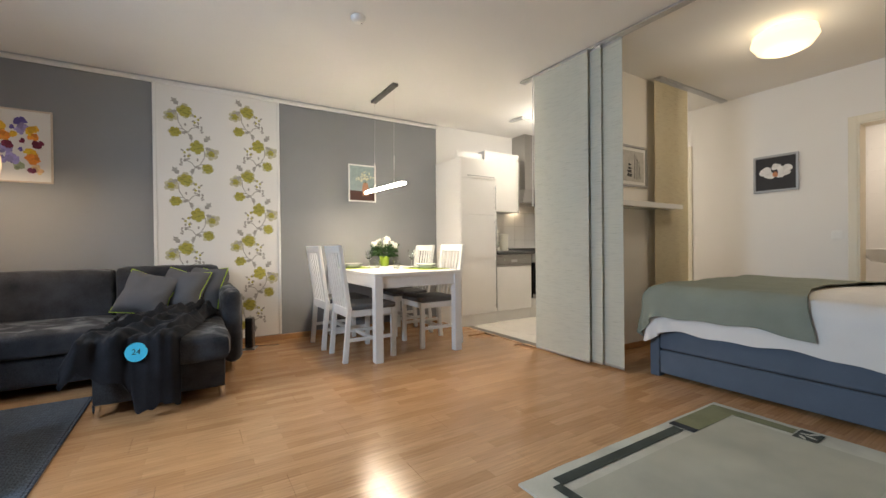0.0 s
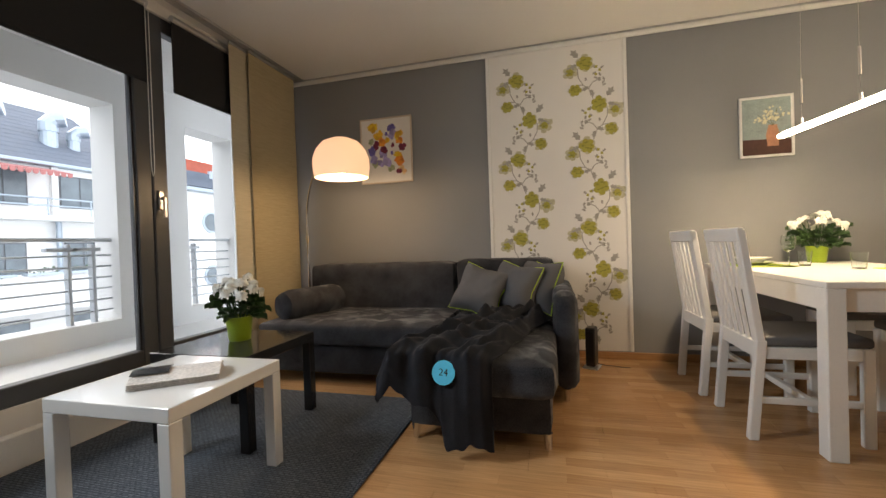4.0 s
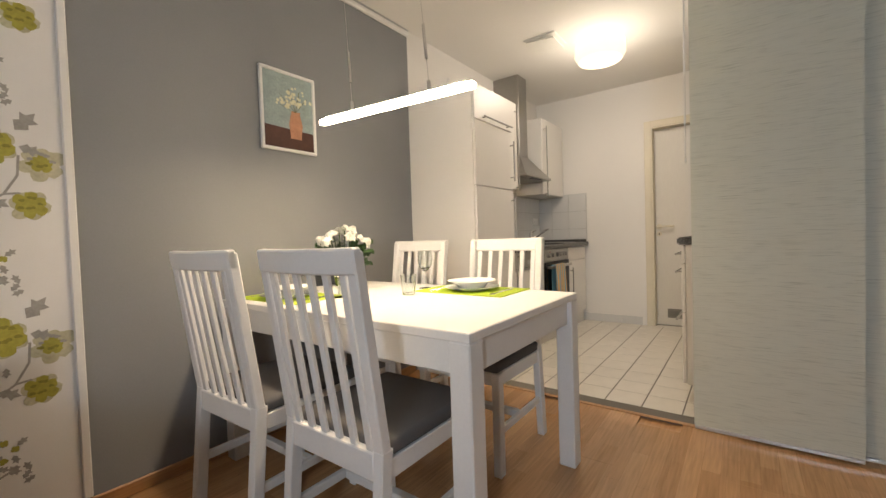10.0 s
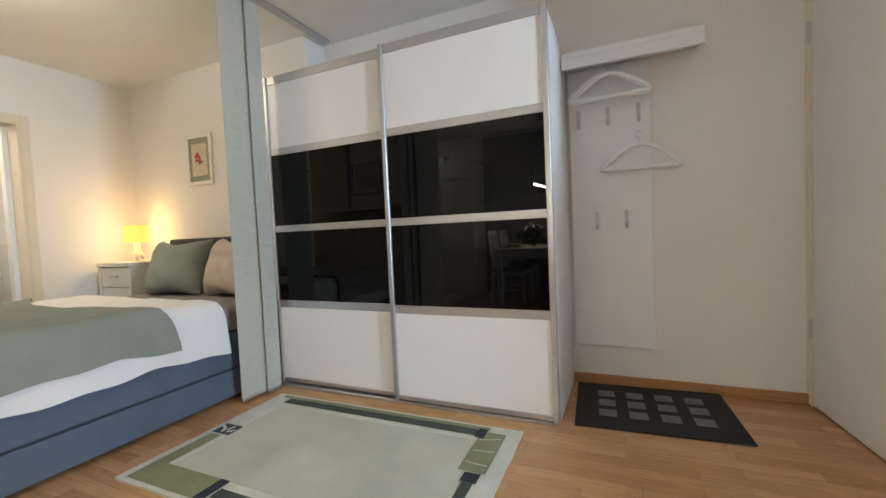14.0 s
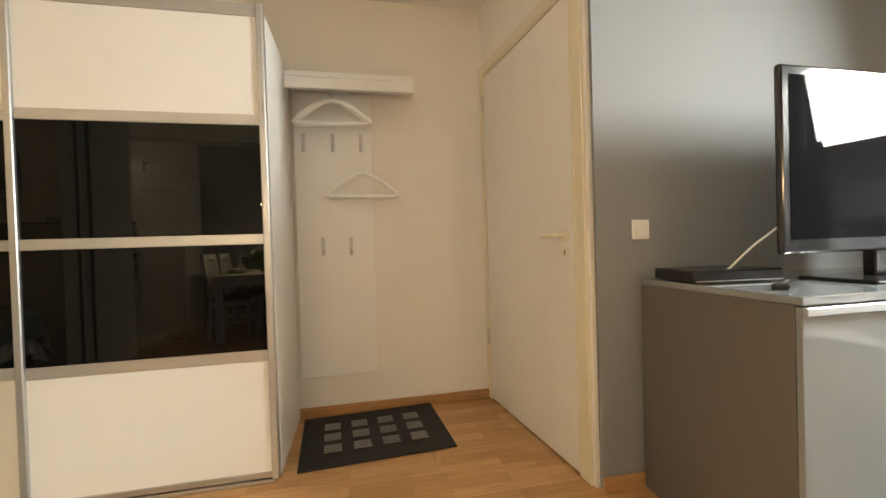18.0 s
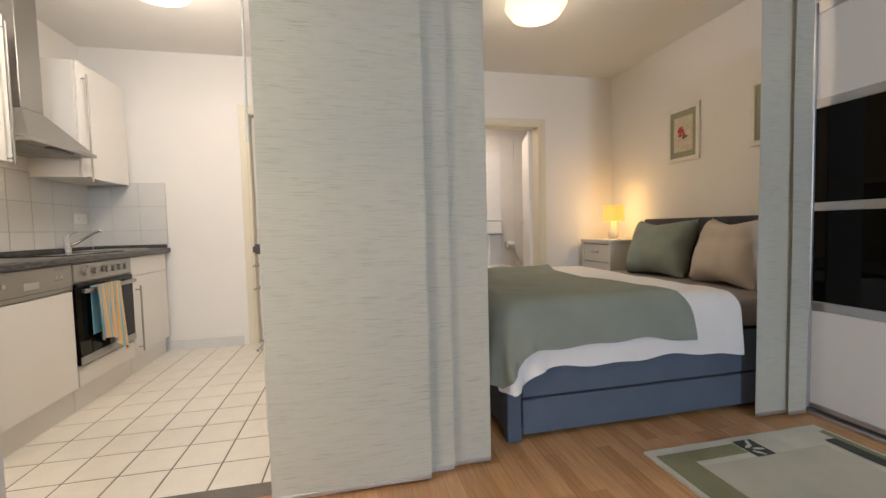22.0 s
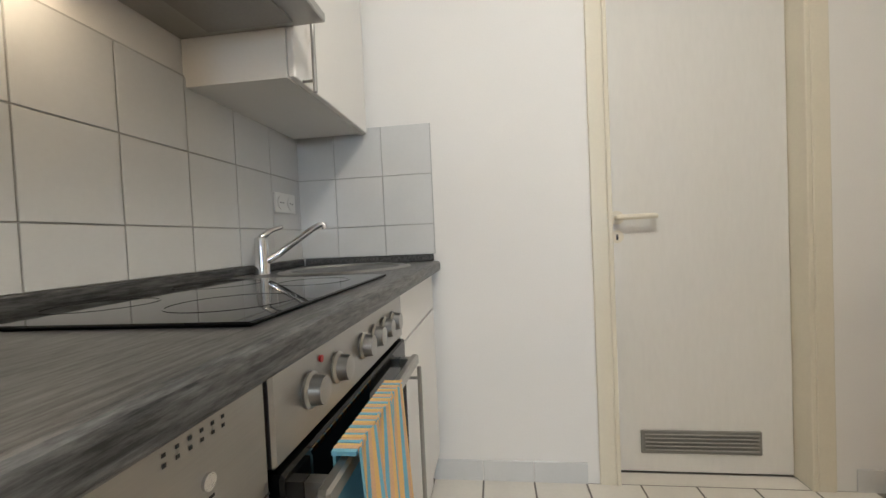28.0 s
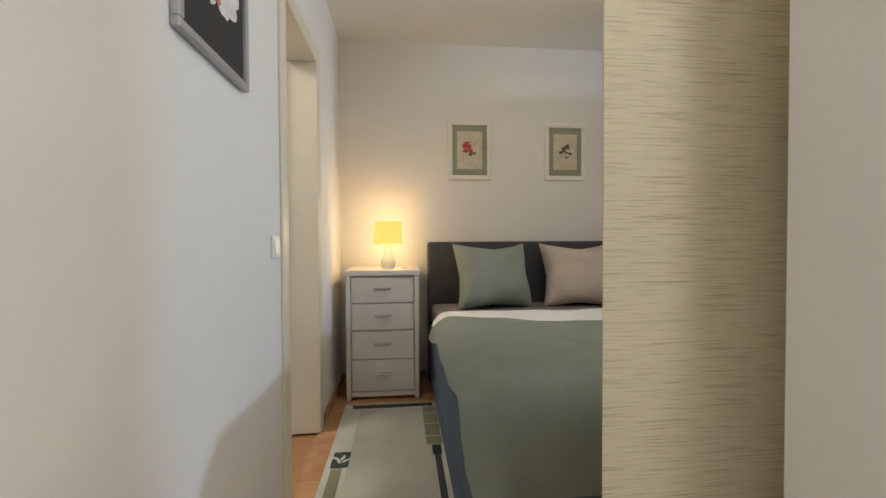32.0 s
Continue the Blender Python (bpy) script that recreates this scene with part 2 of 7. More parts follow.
brushed.inputs["Scale"].default_value, brushed.inputs["Detail"].default_value, brushed.inputs["Distortion"].default_value = 7.0, 5, 0.8
sl.new(sn["Texture Coordinate"].outputs["Object"], brushed.inputs["Vector"])
strokes = sn.new("ShaderNodeMapRange")
for key, v in (("From Min", 0.45), ("From Max", 0.68), ("To Min", 0.02), ("To Max", 0.40)):
    strokes.inputs[key].default_value = v
sl.new(brushed.outputs["Fac"], strokes.inputs["Value"])
sl.new(strokes.outputs[0], sn["Principled BSDF"].inputs["Sheen Weight"])
CUSHION = surf("grey_cushion_cloth", (0.125, 0.125, 0.135), 0.9, vary=0.08, fine=300, bump=0.15, spec=0.2)
LIME = surf("lime_piping", (0.45, 0.62, 0.05), 0.7, bump=0.05)
THROW = surf("black_fleece_throw", (0.016, 0.017, 0.022), 0.95, vary=0.25, fine=260, bump=0.2, spec=0.15)
THROW.node_tree.nodes["Principled BSDF"].inputs["Sheen Weight"].default_value = 0.05
BADGE = surf("cyan_badge", (0.06, 0.55, 0.80), 0.5, bump=0.02)
INK = surf("black_ink", (0.02, 0.02, 0.022), 0.6, bump=0)
CARPET = woven("blue_grey_carpet", (0.030, 0.040, 0.054), (0.14, 0.165, 0.20), (75, 130, 20), 1.0)
cn, cl = CARPET.node_tree.nodes, CARPET.node_tree.links
knots = cn.new("ShaderNodeTexBrick")
knots.offset = 0.5
for key, v in (("Scale", 1.0), ("Brick Width", 0.030), ("Row Height", 0.013), ("Mortar Size", 0.0028), ("Mortar Smooth", 0.6), ("Bias", -0.1)):
    knots.inputs[key].default_value = v
knots.inputs["Color1"].default_value, knots.inputs["Color2"].default_value, knots.inputs["Mortar"].default_value = (1.25, 1.25, 1.25, 1), (0.85, 0.85, 0.88, 1), (0.32, 0.33, 0.36, 1)
cl.new(cn["Geometry"].outputs["Position"], knots.inputs["Vector"])
knotted = cn.new("ShaderNodeMixRGB")
knotted.blend_type = "MULTIPLY"
knotted.inputs["Fac"].default_value = 0.85
cl.new(cn["Color Ramp"].outputs[0], knotted.inputs["Color1"])
cl.new(knots.outputs["Color"], knotted.inputs["Color2"])
cl.new(knotted.outputs[0], cn["Principled BSDF"].inputs["Base Color"])
BED_BLUE = surf("blue_grey_bed_cloth", (0.105, 0.135, 0.185), 0.9, vary=0.06, fine=320, bump=0.15, spec=0.2)
HEADBOARD = surf("dark_grey_headboard_cloth", (0.07, 0.072, 0.08), 0.9, vary=0.08, fine=320, bump=0.15, spec=0.2)
SHEET = surf("white_duvet_cotton", (0.78, 0.77, 0.76), 0.9, vary=0.02, fine=200, bump=0.08, spec=0.2)
TAUPE = surf("taupe_sheet", (0.30, 0.27, 0.26), 0.9, vary=0.04, fine=200, bump=0.08, spec=0.2)
SAGE = surf("sage_blanket", (0.25, 0.275, 0.235), 0.92, vary=0.06, fine=260, bump=0.2, spec=0.15)
SAGE_PILLOW = surf("sage_pillow", (0.29, 0.33, 0.285), 0.9, vary=0.05, fine=260, bump=0.12, spec=0.15)
BEIGE_PILLOW = surf("beige_pillow", (0.55, 0.48, 0.41), 0.9, vary=0.05, fine=260, bump=0.15, spec=0.15)
PANEL_CLOTH = woven("pale_grey_green_panel_cloth", (0.29, 0.30, 0.25), (0.68, 0.68, 0.605), (3.2, 3.2, 135), 3.0, 0.85, 0.3, (0.30, 0.47))
PANEL_STRAW = woven("straw_panel_cloth", (0.34, 0.27, 0.15), (0.82, 0.76, 0.60), (3.2, 3.2, 120), 3.0, 0.85, 0.4, (0.32, 0.5))
PALE_CURTAIN = woven("pale_panel_curtain", (0.50, 0.45, 0.34), (0.68, 0.62, 0.49), (40, 3, 60), 3.0, 0.85, 0.3)
CURTAIN = woven("ochre_panel_curtain", (0.40, 0.33, 0.21), (0.58, 0.495, 0.34), (40, 3, 60), 3.0, 0.85, 0.3)
BLIND = surf("black_blind_cloth", (0.012, 0.013, 0.016), 0.9, vary=0.1, fine=300, bump=0.08)
WORKTOP = streaked("grey_oak_worktop", (0.016, 0.016, 0.016), (0.15, 0.147, 0.14), (9, 75, 75), 2.2, 0.38, 0.15, (0.38, 0.68))
BLACK_TABLE = surf("black_gloss_table", (0.020, 0.020, 0.022), 0.12, vary=0.05, bump=0.01)
DARK_PLASTIC = surf("black_plastic", (0.016, 0.016, 0.018), 0.3, vary=0.08, bump=0.02)
TV_SCREEN = surf("tv_screen", (0.008, 0.009, 0.010), 0.24, vary=0.02, bump=0, spec=0.02)
CAB_SIDE = surf("grey_brown_cabinet_side", (0.125, 0.112, 0.10), 0.5, vary=0.03, bump=0.03)
CAB_GLOSS = surf("grey_gloss_front", (0.22, 0.235, 0.25), 0.07, vary=0.01, bump=0.0)
LEAF = surf("dark_leaf", (0.035, 0.085, 0.022), 0.5, vary=0.25, scale=30, bump=0.05, rand=0.1)
PETAL = surf("white_petal", (0.82, 0.82, 0.77), 0.7, vary=0.03, scale=30, bump=0.03)
POT = surf("lime_ceramic_pot", (0.30, 0.42, 0.03), 0.3, vary=0.05, bump=0.02)
LIME_CLOTH = surf("lime_place_mat", (0.40, 0.55, 0.03), 0.85, vary=0.05, fine=300, bump=0.15)
CHINA = surf("white_china", (0.80, 0.81, 0.79), 0.12, vary=0.01, bump=0)
GLASS = glass("clear_glass")
PLASTIC_CREAM = surf("cream_plastic", (0.72, 0.70, 0.62), 0.35, vary=0.02, bump=0.02)
HANGER_WHITE = surf("hanger_plastic", (0.86, 0.86, 0.85), 0.3, vary=0.01, bump=0)
SWITCH_WHITE = surf("switch_plastic", (0.80, 0.79, 0.76), 0.35, vary=0.01, bump=0)
HANDLE_CREAM = surf("cream_handle_nylon", (0.74, 0.69, 0.58), 0.3, vary=0.02, bump=0)
DRESSER = surf("white_dresser_paint", (0.74, 0.715, 0.67), 0.4, vary=0.02, scale=4, bump=0.03)
RUG_INK = surf("blue_black_rug_pile", (0.045, 0.05, 0.058), 0.95, vary=0.15, fine=320, bump=0.4, spec=0.1)
RUG_FIELD = surf("pale_sage_rug_pile", (0.47, 0.47, 0.395), 0.95, vary=0.15, scale=2.6, fine=320, bump=0.4, spec=0.1)
RUG_OLIVE = surf("olive_rug_pile", (0.235, 0.24, 0.145), 0.95, vary=0.12, fine=320, bump=0.4, spec=0.1)
RUG_DARK = surf("dark_rug_pile", (0.075, 0.085, 0.075), 0.95, vary=0.15, fine=320, bump=0.4, spec=0.1)
RUG_LIGHT = surf("cream_rug_pile", (0.56, 0.56, 0.49), 0.95, vary=0.1, fine=320, bump=0.4, spec=0.1)
MAT_RUBBER = surf("black_rubber_mat", (0.014, 0.014, 0.016), 0.8, vary=0.15, fine=200, bump=0.3)
MAT_LIGHT = surf("grey_mat_inlay", (0.21, 0.21, 0.22), 0.8, vary=0.1, bump=0.2)
FACADE = surf("white_render", (0.74, 0.74, 0.73), 0.9, vary=0.02, scale=1.5, bump=0.1)
SLATE = surf("slate_roof", (0.10, 0.12, 0.155), 0.7, vary=0.1, scale=2, fine=20, bump=0.2)
RED_ROOF = surf("red_roof_tile", (0.38, 0.10, 0.065), 0.8, vary=0.15, scale=3, bump=0.2)
ZINC = surf("zinc_sheet", (0.38, 0.44, 0.50), 0.45, 0.6, vary=0.05, bump=0.03)
FAR_GLASS = surf("far_window_glass", (0.14, 0.17, 0.19), 0.15, vary=0.2, scale=1.5, bump=0)
AWNING = surf("red_awning", (0.38, 0.14, 0.13), 0.8, bump=0.05)
CORK = streaked("bamboo_board", (0.42, 0.24, 0.11), (0.60, 0.38, 0.20), (3, 40, 40), 2, 0.5)
BATH_TILE = surf("white_bath_tile", (0.76, 0.755, 0.74), 0.2, vary=0.015, bump=0.01, rand=0.04)

# ---- mesh helpers ----
def thing(name, label, category, m=None, group="", kind=""):
    ob = new(name)
    ob.empty_display_size = 0.1
    if m is not None:
        ob.matrix_world = m
    return tagged(ob, label, category, group, kind)


def finish(bm, name, material, smooth=False):
    me = bpy.data.meshes.new(name)
    bmesh.ops.recalc_face_normals(bm, faces=bm.faces[:])
    bm.to_mesh(me)
    bm.free()
    me.materials.append(material)
    if smooth:
        me.shade_smooth()
        me.set_sharp_from_angle(angle=radians(40))
    return me


def part(name, bm, material, parent=None, label="", smooth=False):
    """One mesh object out of a bmesh, under a thing or a part."""
    ob = new(name, finish(bm, name, material, smooth))
    if parent is not None:
        ob.parent = parent
    if label:
        ob["label"] = label
    return ob


def share(name, me, parent, at=(0, 0, 0), rz=0.0):
    """An object of its own on a shared mesh."""
    ob = new(name, me)
    ob.parent = parent
    ob.matrix_basis = pose(*at, 0, 0, rz)
    return ob


def piece(name, label, category, bm, material, group="", kind="", smooth=False):
    return tagged(part(name, bm, material, None, label, smooth), label, category, group, kind)


def box(x0, x1, y0, y1, z0, z1, bevel=0.0, bm=None, seg=1):
    own = bmesh.new()
    bmesh.ops.create_cube(own, size=1.0)
    for v in own.verts:
        v.co = ((x0 + x1) / 2 + v.co.x * (x1 - x0), (y0 + y1) / 2 + v.co.y * (y1 - y0), (z0 + z1) / 2 + v.co.z * (z1 - z0))
    if bevel:
        bmesh.ops.bevel(own, geom=own.edges[:], offset=bevel, segments=seg, affect="EDGES", profile=0.5)
    return merge(bm, own)


def merge(bm, own):
    if bm is None:
        return own
    me = bpy.data.meshes.new("tmp")
    own.to_mesh(me)
    own.free()
    bm.from_mesh(me)
    bpy.data.meshes.remove(me)
    return bm


def moved(bm, m):
    bmesh.ops.transform(bm, matrix=m, verts=bm.verts[:])
    return bm


def rod(p0, p1, r, r1=None, seg=12, bm=None):
    p0, p1 = Vector(p0), Vector(p1)
    own = bmesh.new()
    bmesh.ops.create_cone(own, cap_ends=True, segments=seg, radius1=r, radius2=r if r1 is None else r1, depth=(p1 - p0).length)
    moved(own, Matrix.Translation((p0 + p1) / 2) @ (p1 - p0).to_track_quat("Z", "Y").to_matrix().to_4x4())
    return merge(bm, own)


def lathe(profile, seg=32, at=(0, 0, 0), bm=None, sx=1.0, sy=1.0):
    """A body of revolution from (radius, height) pairs."""
    own = bmesh.new()
    rings = []
    for r, z in profile:
        if r < 1e-5:
            rings.append([own.verts.new((at[0], at[1], at[2] + z))])
        else:
            rings.append([own.verts.new((at[0] + sx * r * math.cos(2 * math.pi * k / seg), at[1] + sy * r * math.sin(2 * math.pi * k / seg), at[2] + z)) for k in range(seg)])
    for a, b in zip(rings, rings[1:]):
        for k in range(seg):
            q = [a[k % len(a)], a[(k + 1) % len(a)], b[(k + 1) % len(b)], b[k % len(b)]]
            q = [v for i, v in enumerate(q) if v not in q[:i]]
            if len(q) > 2:
                own.faces.new(q)
    return merge(bm, own)


def tube(points, r, seg=8, bm=None, closed=False):
    """A round bar along a line of points."""
    own = bmesh.new()
    pts = [Vector(p) for p in points]
    rings, side = [], None
    for k, p in enumerate(pts):
        a = pts[k - 1] if k or closed else p
        b = pts[(k + 1) % len(pts)] if k + 1 < len(pts) or closed else p
        d = (b - a).normalized()
        if side is None:
            side = d.orthogonal().normalized()
        side = (side - d * side.dot(d)).normalized()
        up = d.cross(side)
        rad = r[k] if isinstance(r, (list, tuple)) else r
        rings.append([own.verts.new(p + rad * (math.cos(2 * math.pi * s / seg) * side + math.sin(2 * math.pi * s / seg) * up)) for s in range(seg)])
    pairs = list(zip(rings, rings[1:])) + ([(rings[-1], rings[0])] if closed else [])
    for a, b in pairs:
        for s in range(seg):
            own.faces.new((a[s], a[(s + 1) % seg], b[(s + 1) % seg], b[s]))
    if not closed:
        own.faces.new(rings[0])
        own.faces.new(rings[-1])
    return merge(bm, own)


def sheet(f, nu, nv, thick=0.0, bm=None):
    """A surface f(u, v) over the unit square, thickened along its normals."""
    own = bmesh.new()
    rows = [[own.verts.new(f(i / nu, j / nv)) for j in range(nv + 1)] for i in range(nu + 1)]
    for i in range(nu):
        for j in range(nv):
            own.faces.new((rows[i][j], rows[i + 1][j], rows[i + 1][j + 1], rows[i][j + 1]))
    if thick:
        own.normal_update()
        back = {v: own.verts.new(v.co - v.normal * thick) for row in rows for v in row}
        for i in range(nu):
            for j in range(nv):
                own.faces.new([back[v] for v in (rows[i][j + 1], rows[i + 1][j + 1], rows[i + 1][j], rows[i][j])])
        rim = rows[0] + [r[-1] for r in rows[1:]] + rows[-1][-2::-1] + [r[0] for r in rows[-2:0:-1]]
        for k, v in enumerate(rim):
            w = rim[(k + 1) % len(rim)]
            own.faces.new((v, w, back[w], back[v]))
    return merge(bm, own)


def blob(points, z, bm, plane="xz", y=0.0):
    """A flat polygon in a wall's plane (plane xz at that y) or lying (plane xy at that z)."""
    vs = [bm.verts.new((a, y, b) if plane == "xz" else ((y, a, b) if plane == "yz" else (a, b, z))) for a, b in points]
    bm.faces.new(vs)
    return bm


def pillowed(w, h, d, nu=18, nv=18, droop=0.0, seed=0):
    """A stuffed cushion in the xz plane, centred, with pinched corners."""
    own = bmesh.new()
    off = Vector((seed * 7.3, seed * 3.1, seed))
    for sgn in (1, -1):
        grid = []
        for i in range(nu + 1):
            row = []
            for j in range(nv + 1):
                u, v = 2 * i / nu - 1, 2 * j / nv - 1
                bulge = max(0.0, (1 - u ** 4)) ** 0.55 * max(0.0, (1 - v ** 4)) ** 0.55
                pin = 1 - 0.17 * (1 - abs(u)) * abs(v) ** 3 - 0.0
                pin2 = 1 - 0.17 * (1 - abs(v)) * abs(u) ** 3
                p = Vector((u * w / 2 * pin2, sgn * d / 2 * bulge, v * h / 2 * pin))
                wr = noise.noise(p * 9 + off) * 0.016 + (0.5 - abs(noise.noise(Vector((p.x * 14, 0, p.z * 8)) + off))) * 0.016
                p.y += sgn * wr * bulge * 1.2
                p.z -= droop * (1 - u * u) * (v > 0) * v
                row.append(own.verts.new(p))
            grid.append(row)
        for i in range(nu):
            for j in range(nv):
                own.faces.new((grid[i][j], grid[i + 1][j], grid[i + 1][j + 1], grid[i][j + 1]))
    bmesh.ops.remove_doubles(own, verts=own.verts[:], dist=1e-5)
    return own


# ---- cloth laid over a block ----
def rest_cloth(flat, start, collide, steps=160, inner=6, gravity=0.0016, stiff=0.5, bend=0.12, grip=0.35):
    """Lets a sheet (n, m, 3) fall and settle over what collide() describes; flat gives its true lengths."""
    p, q = start.copy(), start.copy()
    links = [(0, 1, stiff), (1, 0, stiff), (1, 1, stiff * 0.7), (1, -1, stiff * 0.7), (0, 3, bend), (3, 0, bend)]

    def pair(a, i, j):
        n, m = a.shape[:2]
        if j >= 0:
            return a[: n - i, : m - j], a[i:, j:]
        return a[: n - i, -j:], a[i:, : m + j]

    rest = []
    for i, j, k in links:
        a, b = pair(flat, i, j)
        rest.append(np.linalg.norm(b - a, axis=2, keepdims=True))
    for s in range(steps):
        v = (p - q) * 0.90
        q = p.copy()
        p = p + v
        p[:, :, 2] -= gravity
        for _ in range(inner):
            for (i, j, k), l0 in zip(links, rest):
                a, b = pair(p, i, j)
                d = b - a
                l = np.linalg.norm(d, axis=2, keepdims=True) + 1e-9
                c = d * (0.5 * k * (l - l0) / l)
                a += c
                b -= c
            out, touch = collide(p)
            p = np.where(touch[:, :, None], q + (out - q) * 1.0, p)
        back = (p - q) * grip
        back[:, :, 2] = 0
        p = np.where(touch[:, :, None], p - back, p)
    for _ in range(2):
        soft = p.copy()
        soft[1:-1, 1:-1] = 0.5 * p[1:-1, 1:-1] + 0.125 * (p[:-2, 1:-1] + p[2:, 1:-1] + p[1:-1, :-2] + p[1:-1, 2:])
        p = soft
    return p


def block(centre, half, r, gap):
    """Pushes points out of a rounded block and off the floor."""
    c, h = np.array(centre), np.array(half) - r

    def out(p):
        d = p - c
        core = np.clip(d, -h, h)
        e = d - core
        l = np.linalg.norm(e, axis=2, keepdims=True)
        inside = l[:, :, 0] < 1e-6
        up = d.copy()
        up[:, :, 2] = h[2] + r + gap
        n = e / np.maximum(l, 1e-6)
        near = (l[:, :, 0] < r + gap) & ~inside
        res = np.where(near[:, :, None], c + core + n * (r + gap), p)
        res = np.where(inside[:, :, None], c + up, res)
        touch = near | inside
        low = res[:, :, 2] < 0.012
        res[:, :, 2] = np.maximum(res[:, :, 2], 0.012)
        return res, touch | low

    return out


def cloth_mesh(p, thick):
    """A thickened sheet from a settled grid of points."""
    n, m = p.shape[:2]
    return sheet(lambda u, v: tuple(float(a) for a in p[min(n - 1, int(round(u * (n - 1)))), min(m - 1, int(round(v * (m - 1))))]), n - 1, m - 1, thick)


for gloss, value in ((BLACK_GLASS, 0.012), (TV_SCREEN, 0.02), (CAB_GLOSS, 0.05)):
    node = gloss.node_tree.nodes["Principled BSDF"]
    for link in list(node.inputs["Roughness"].links):
        gloss.node_tree.links.remove(link)
    node.inputs["Roughness"].default_value = value


# ---- setting: floor, walls, ceiling, openings ----
XW, XE, YN, YB, YS, ZC = -1.72, 5.50, 5.03, 0.20, -0.02, 2.53


def setting(name, label, bm, material, smooth=False):
    return piece(name, label, name.split("_")[0], bm, material, kind="structure", smooth=smooth)


base = box(0.0, 5.64, -0.2, 1.0, -0.25, -0.012, 0, box(-1.86, 5.64, 1.0, 5.23, -0.25, -0.012))
floor = setting("floor", "beech-coloured three-strip laminate floor", base, WOOD_TRIM)
board = finish(box(-0.6395, 0.6395, -0.0974, 0.0974, -0.011, 0.0, 0.0004), "floorboard", FLOOR)
for r in range(26):
    y = 0.0975 + r * 0.195 - 0.02
    start = -1.72 + 0.64 - (r * 0.47) % 1.28
    for c in range(8):
        x = start + c * 1.28
        if x - 0.64 > 5.5 or x + 0.64 < -1.72 or (x - 0.3 > 3.2 and y > 2.95) or (x + 0.64 < 0.2 and y < 0.95):
            continue
        w = share("floorboard", board, floor, (x, y, 0))
        hi = 3.2 if y > 2.85 else 5.5
        lo = -1.72 if y > 0.99 else 0.0
        x0, x1 = max(lo, x - 0.6395), min(hi, x + 0.6395)
        if x1 - x0 < 1.27:
            w.matrix_basis = Matrix.Translation(((x0 + x1) / 2, y, 0)) @ Matrix.Diagonal(((x1 - x0) / 1.279, 1, 1, 1))

kitchen_floor = setting("floor_kitchen", "cream square floor tiles with dark grout", box(3.2, 5.62, 2.84, 5.03, -0.011, 0.0006), GROUT)
tile = finish(box(-0.0967, 0.0967, -0.0967, 0.0967, -0.006, 0.002, 0.0015), "tile", TILE_FLOOR)
for i in range(12):
    for j in range(11):
        x, y = 5.31 - 0.1 - 0.2 * i, 4.51 - 0.1 - 0.2 * j + 0.4
        if x > 3.25 and 2.85 < y < 4.95:
            share("tile", tile, kitchen_floor, (x, y, 0))
for x in (5.5,):
    for j in range(11):
        y = 4.41 - 0.2 * j + 0.4
        if 2.85 < y < 4.95:
            o = share("tile", tile, kitchen_floor, (5.405, y, 0))
            o.scale = (0.94, 1, 1)
piece("threshold_strip", "thin brass threshold strip between laminate and tiles", "trim", box(3.185, 3.215, 2.98, 4.45, 0.0, 0.005, 0.002), WOOD_TRIM, kind="structure")
piece("threshold_strip", "thin brass threshold strip between laminate and tiles", "trim", box(4.53, 5.5, 2.825, 2.85, 0.0, 0.005, 0.002), WOOD_TRIM, kind="structure")

setting("ceiling", "matt white painted ceiling", box(-2.0, 5.7, -0.2, 5.25, ZC, ZC + 0.2), CEILING)
wall_north = setting("wall_north", "grey painted wall with a wallpaper panel", box(-2.0, 3.16, YN, YN + 0.2, 0, ZC), GREY_WALL)
setting("wall_north_kitchen", "white painted kitchen wall", box(3.16, 5.7, YN, YN + 0.2, 0, ZC), WHITE_WALL)
wallpaper = part("wallpaper", box(0.186, 1.219, YN - 0.004, YN - 0.001, 0.06, ZC - 0.05), WALLPAPER, wall_north, "white wallpaper panel with green and grey roses")
for x in (0.173, 1.232):
    part("wallpaper_edge", box(x - 0.014, x + 0.014, YN - 0.016, YN - 0.0005, 0.06, ZC - 0.05, 0.004), WHITE_TRIM, wall_north)
setting("crown_trim", "white crown moulding along the grey wall", box(XW, 3.16, YN - 0.028, YN - 0.001, ZC - 0.052, ZC - 0.016, 0.008), WHITE_TRIM)
# grey strip stands in for the shadow line between moulding and ceiling
setting("crown_trim_shadow", "thin grey strip put in as the shadow line above the moulding", box(XW, 3.16, YN - 0.02, YN - 0.001, ZC - 0.013, ZC - 0.002), ALU)
setting("baseboard_north", "beech baseboard on the grey wall", box(XW, 3.12, YN - 0.016, YN - 0.001, 0.0, 0.055, 0.004), WOOD_TRIM)


def wall_with_gap(name, label, x0, x1, y0, y1, gaps, material):
    """A wall along y with door openings (y from, y to, height)."""
    bm, at = None, y0
    for a, b, h in gaps:
        bm = box(x0, x1, at, a, 0, ZC, 0, bm)
        bm = box(x0, x1, a, b, h, ZC, 0, bm)
        at = b
    bm = box(x0, x1, at, y1, 0, ZC, 0, bm)
    return setting(name, label, bm, material)


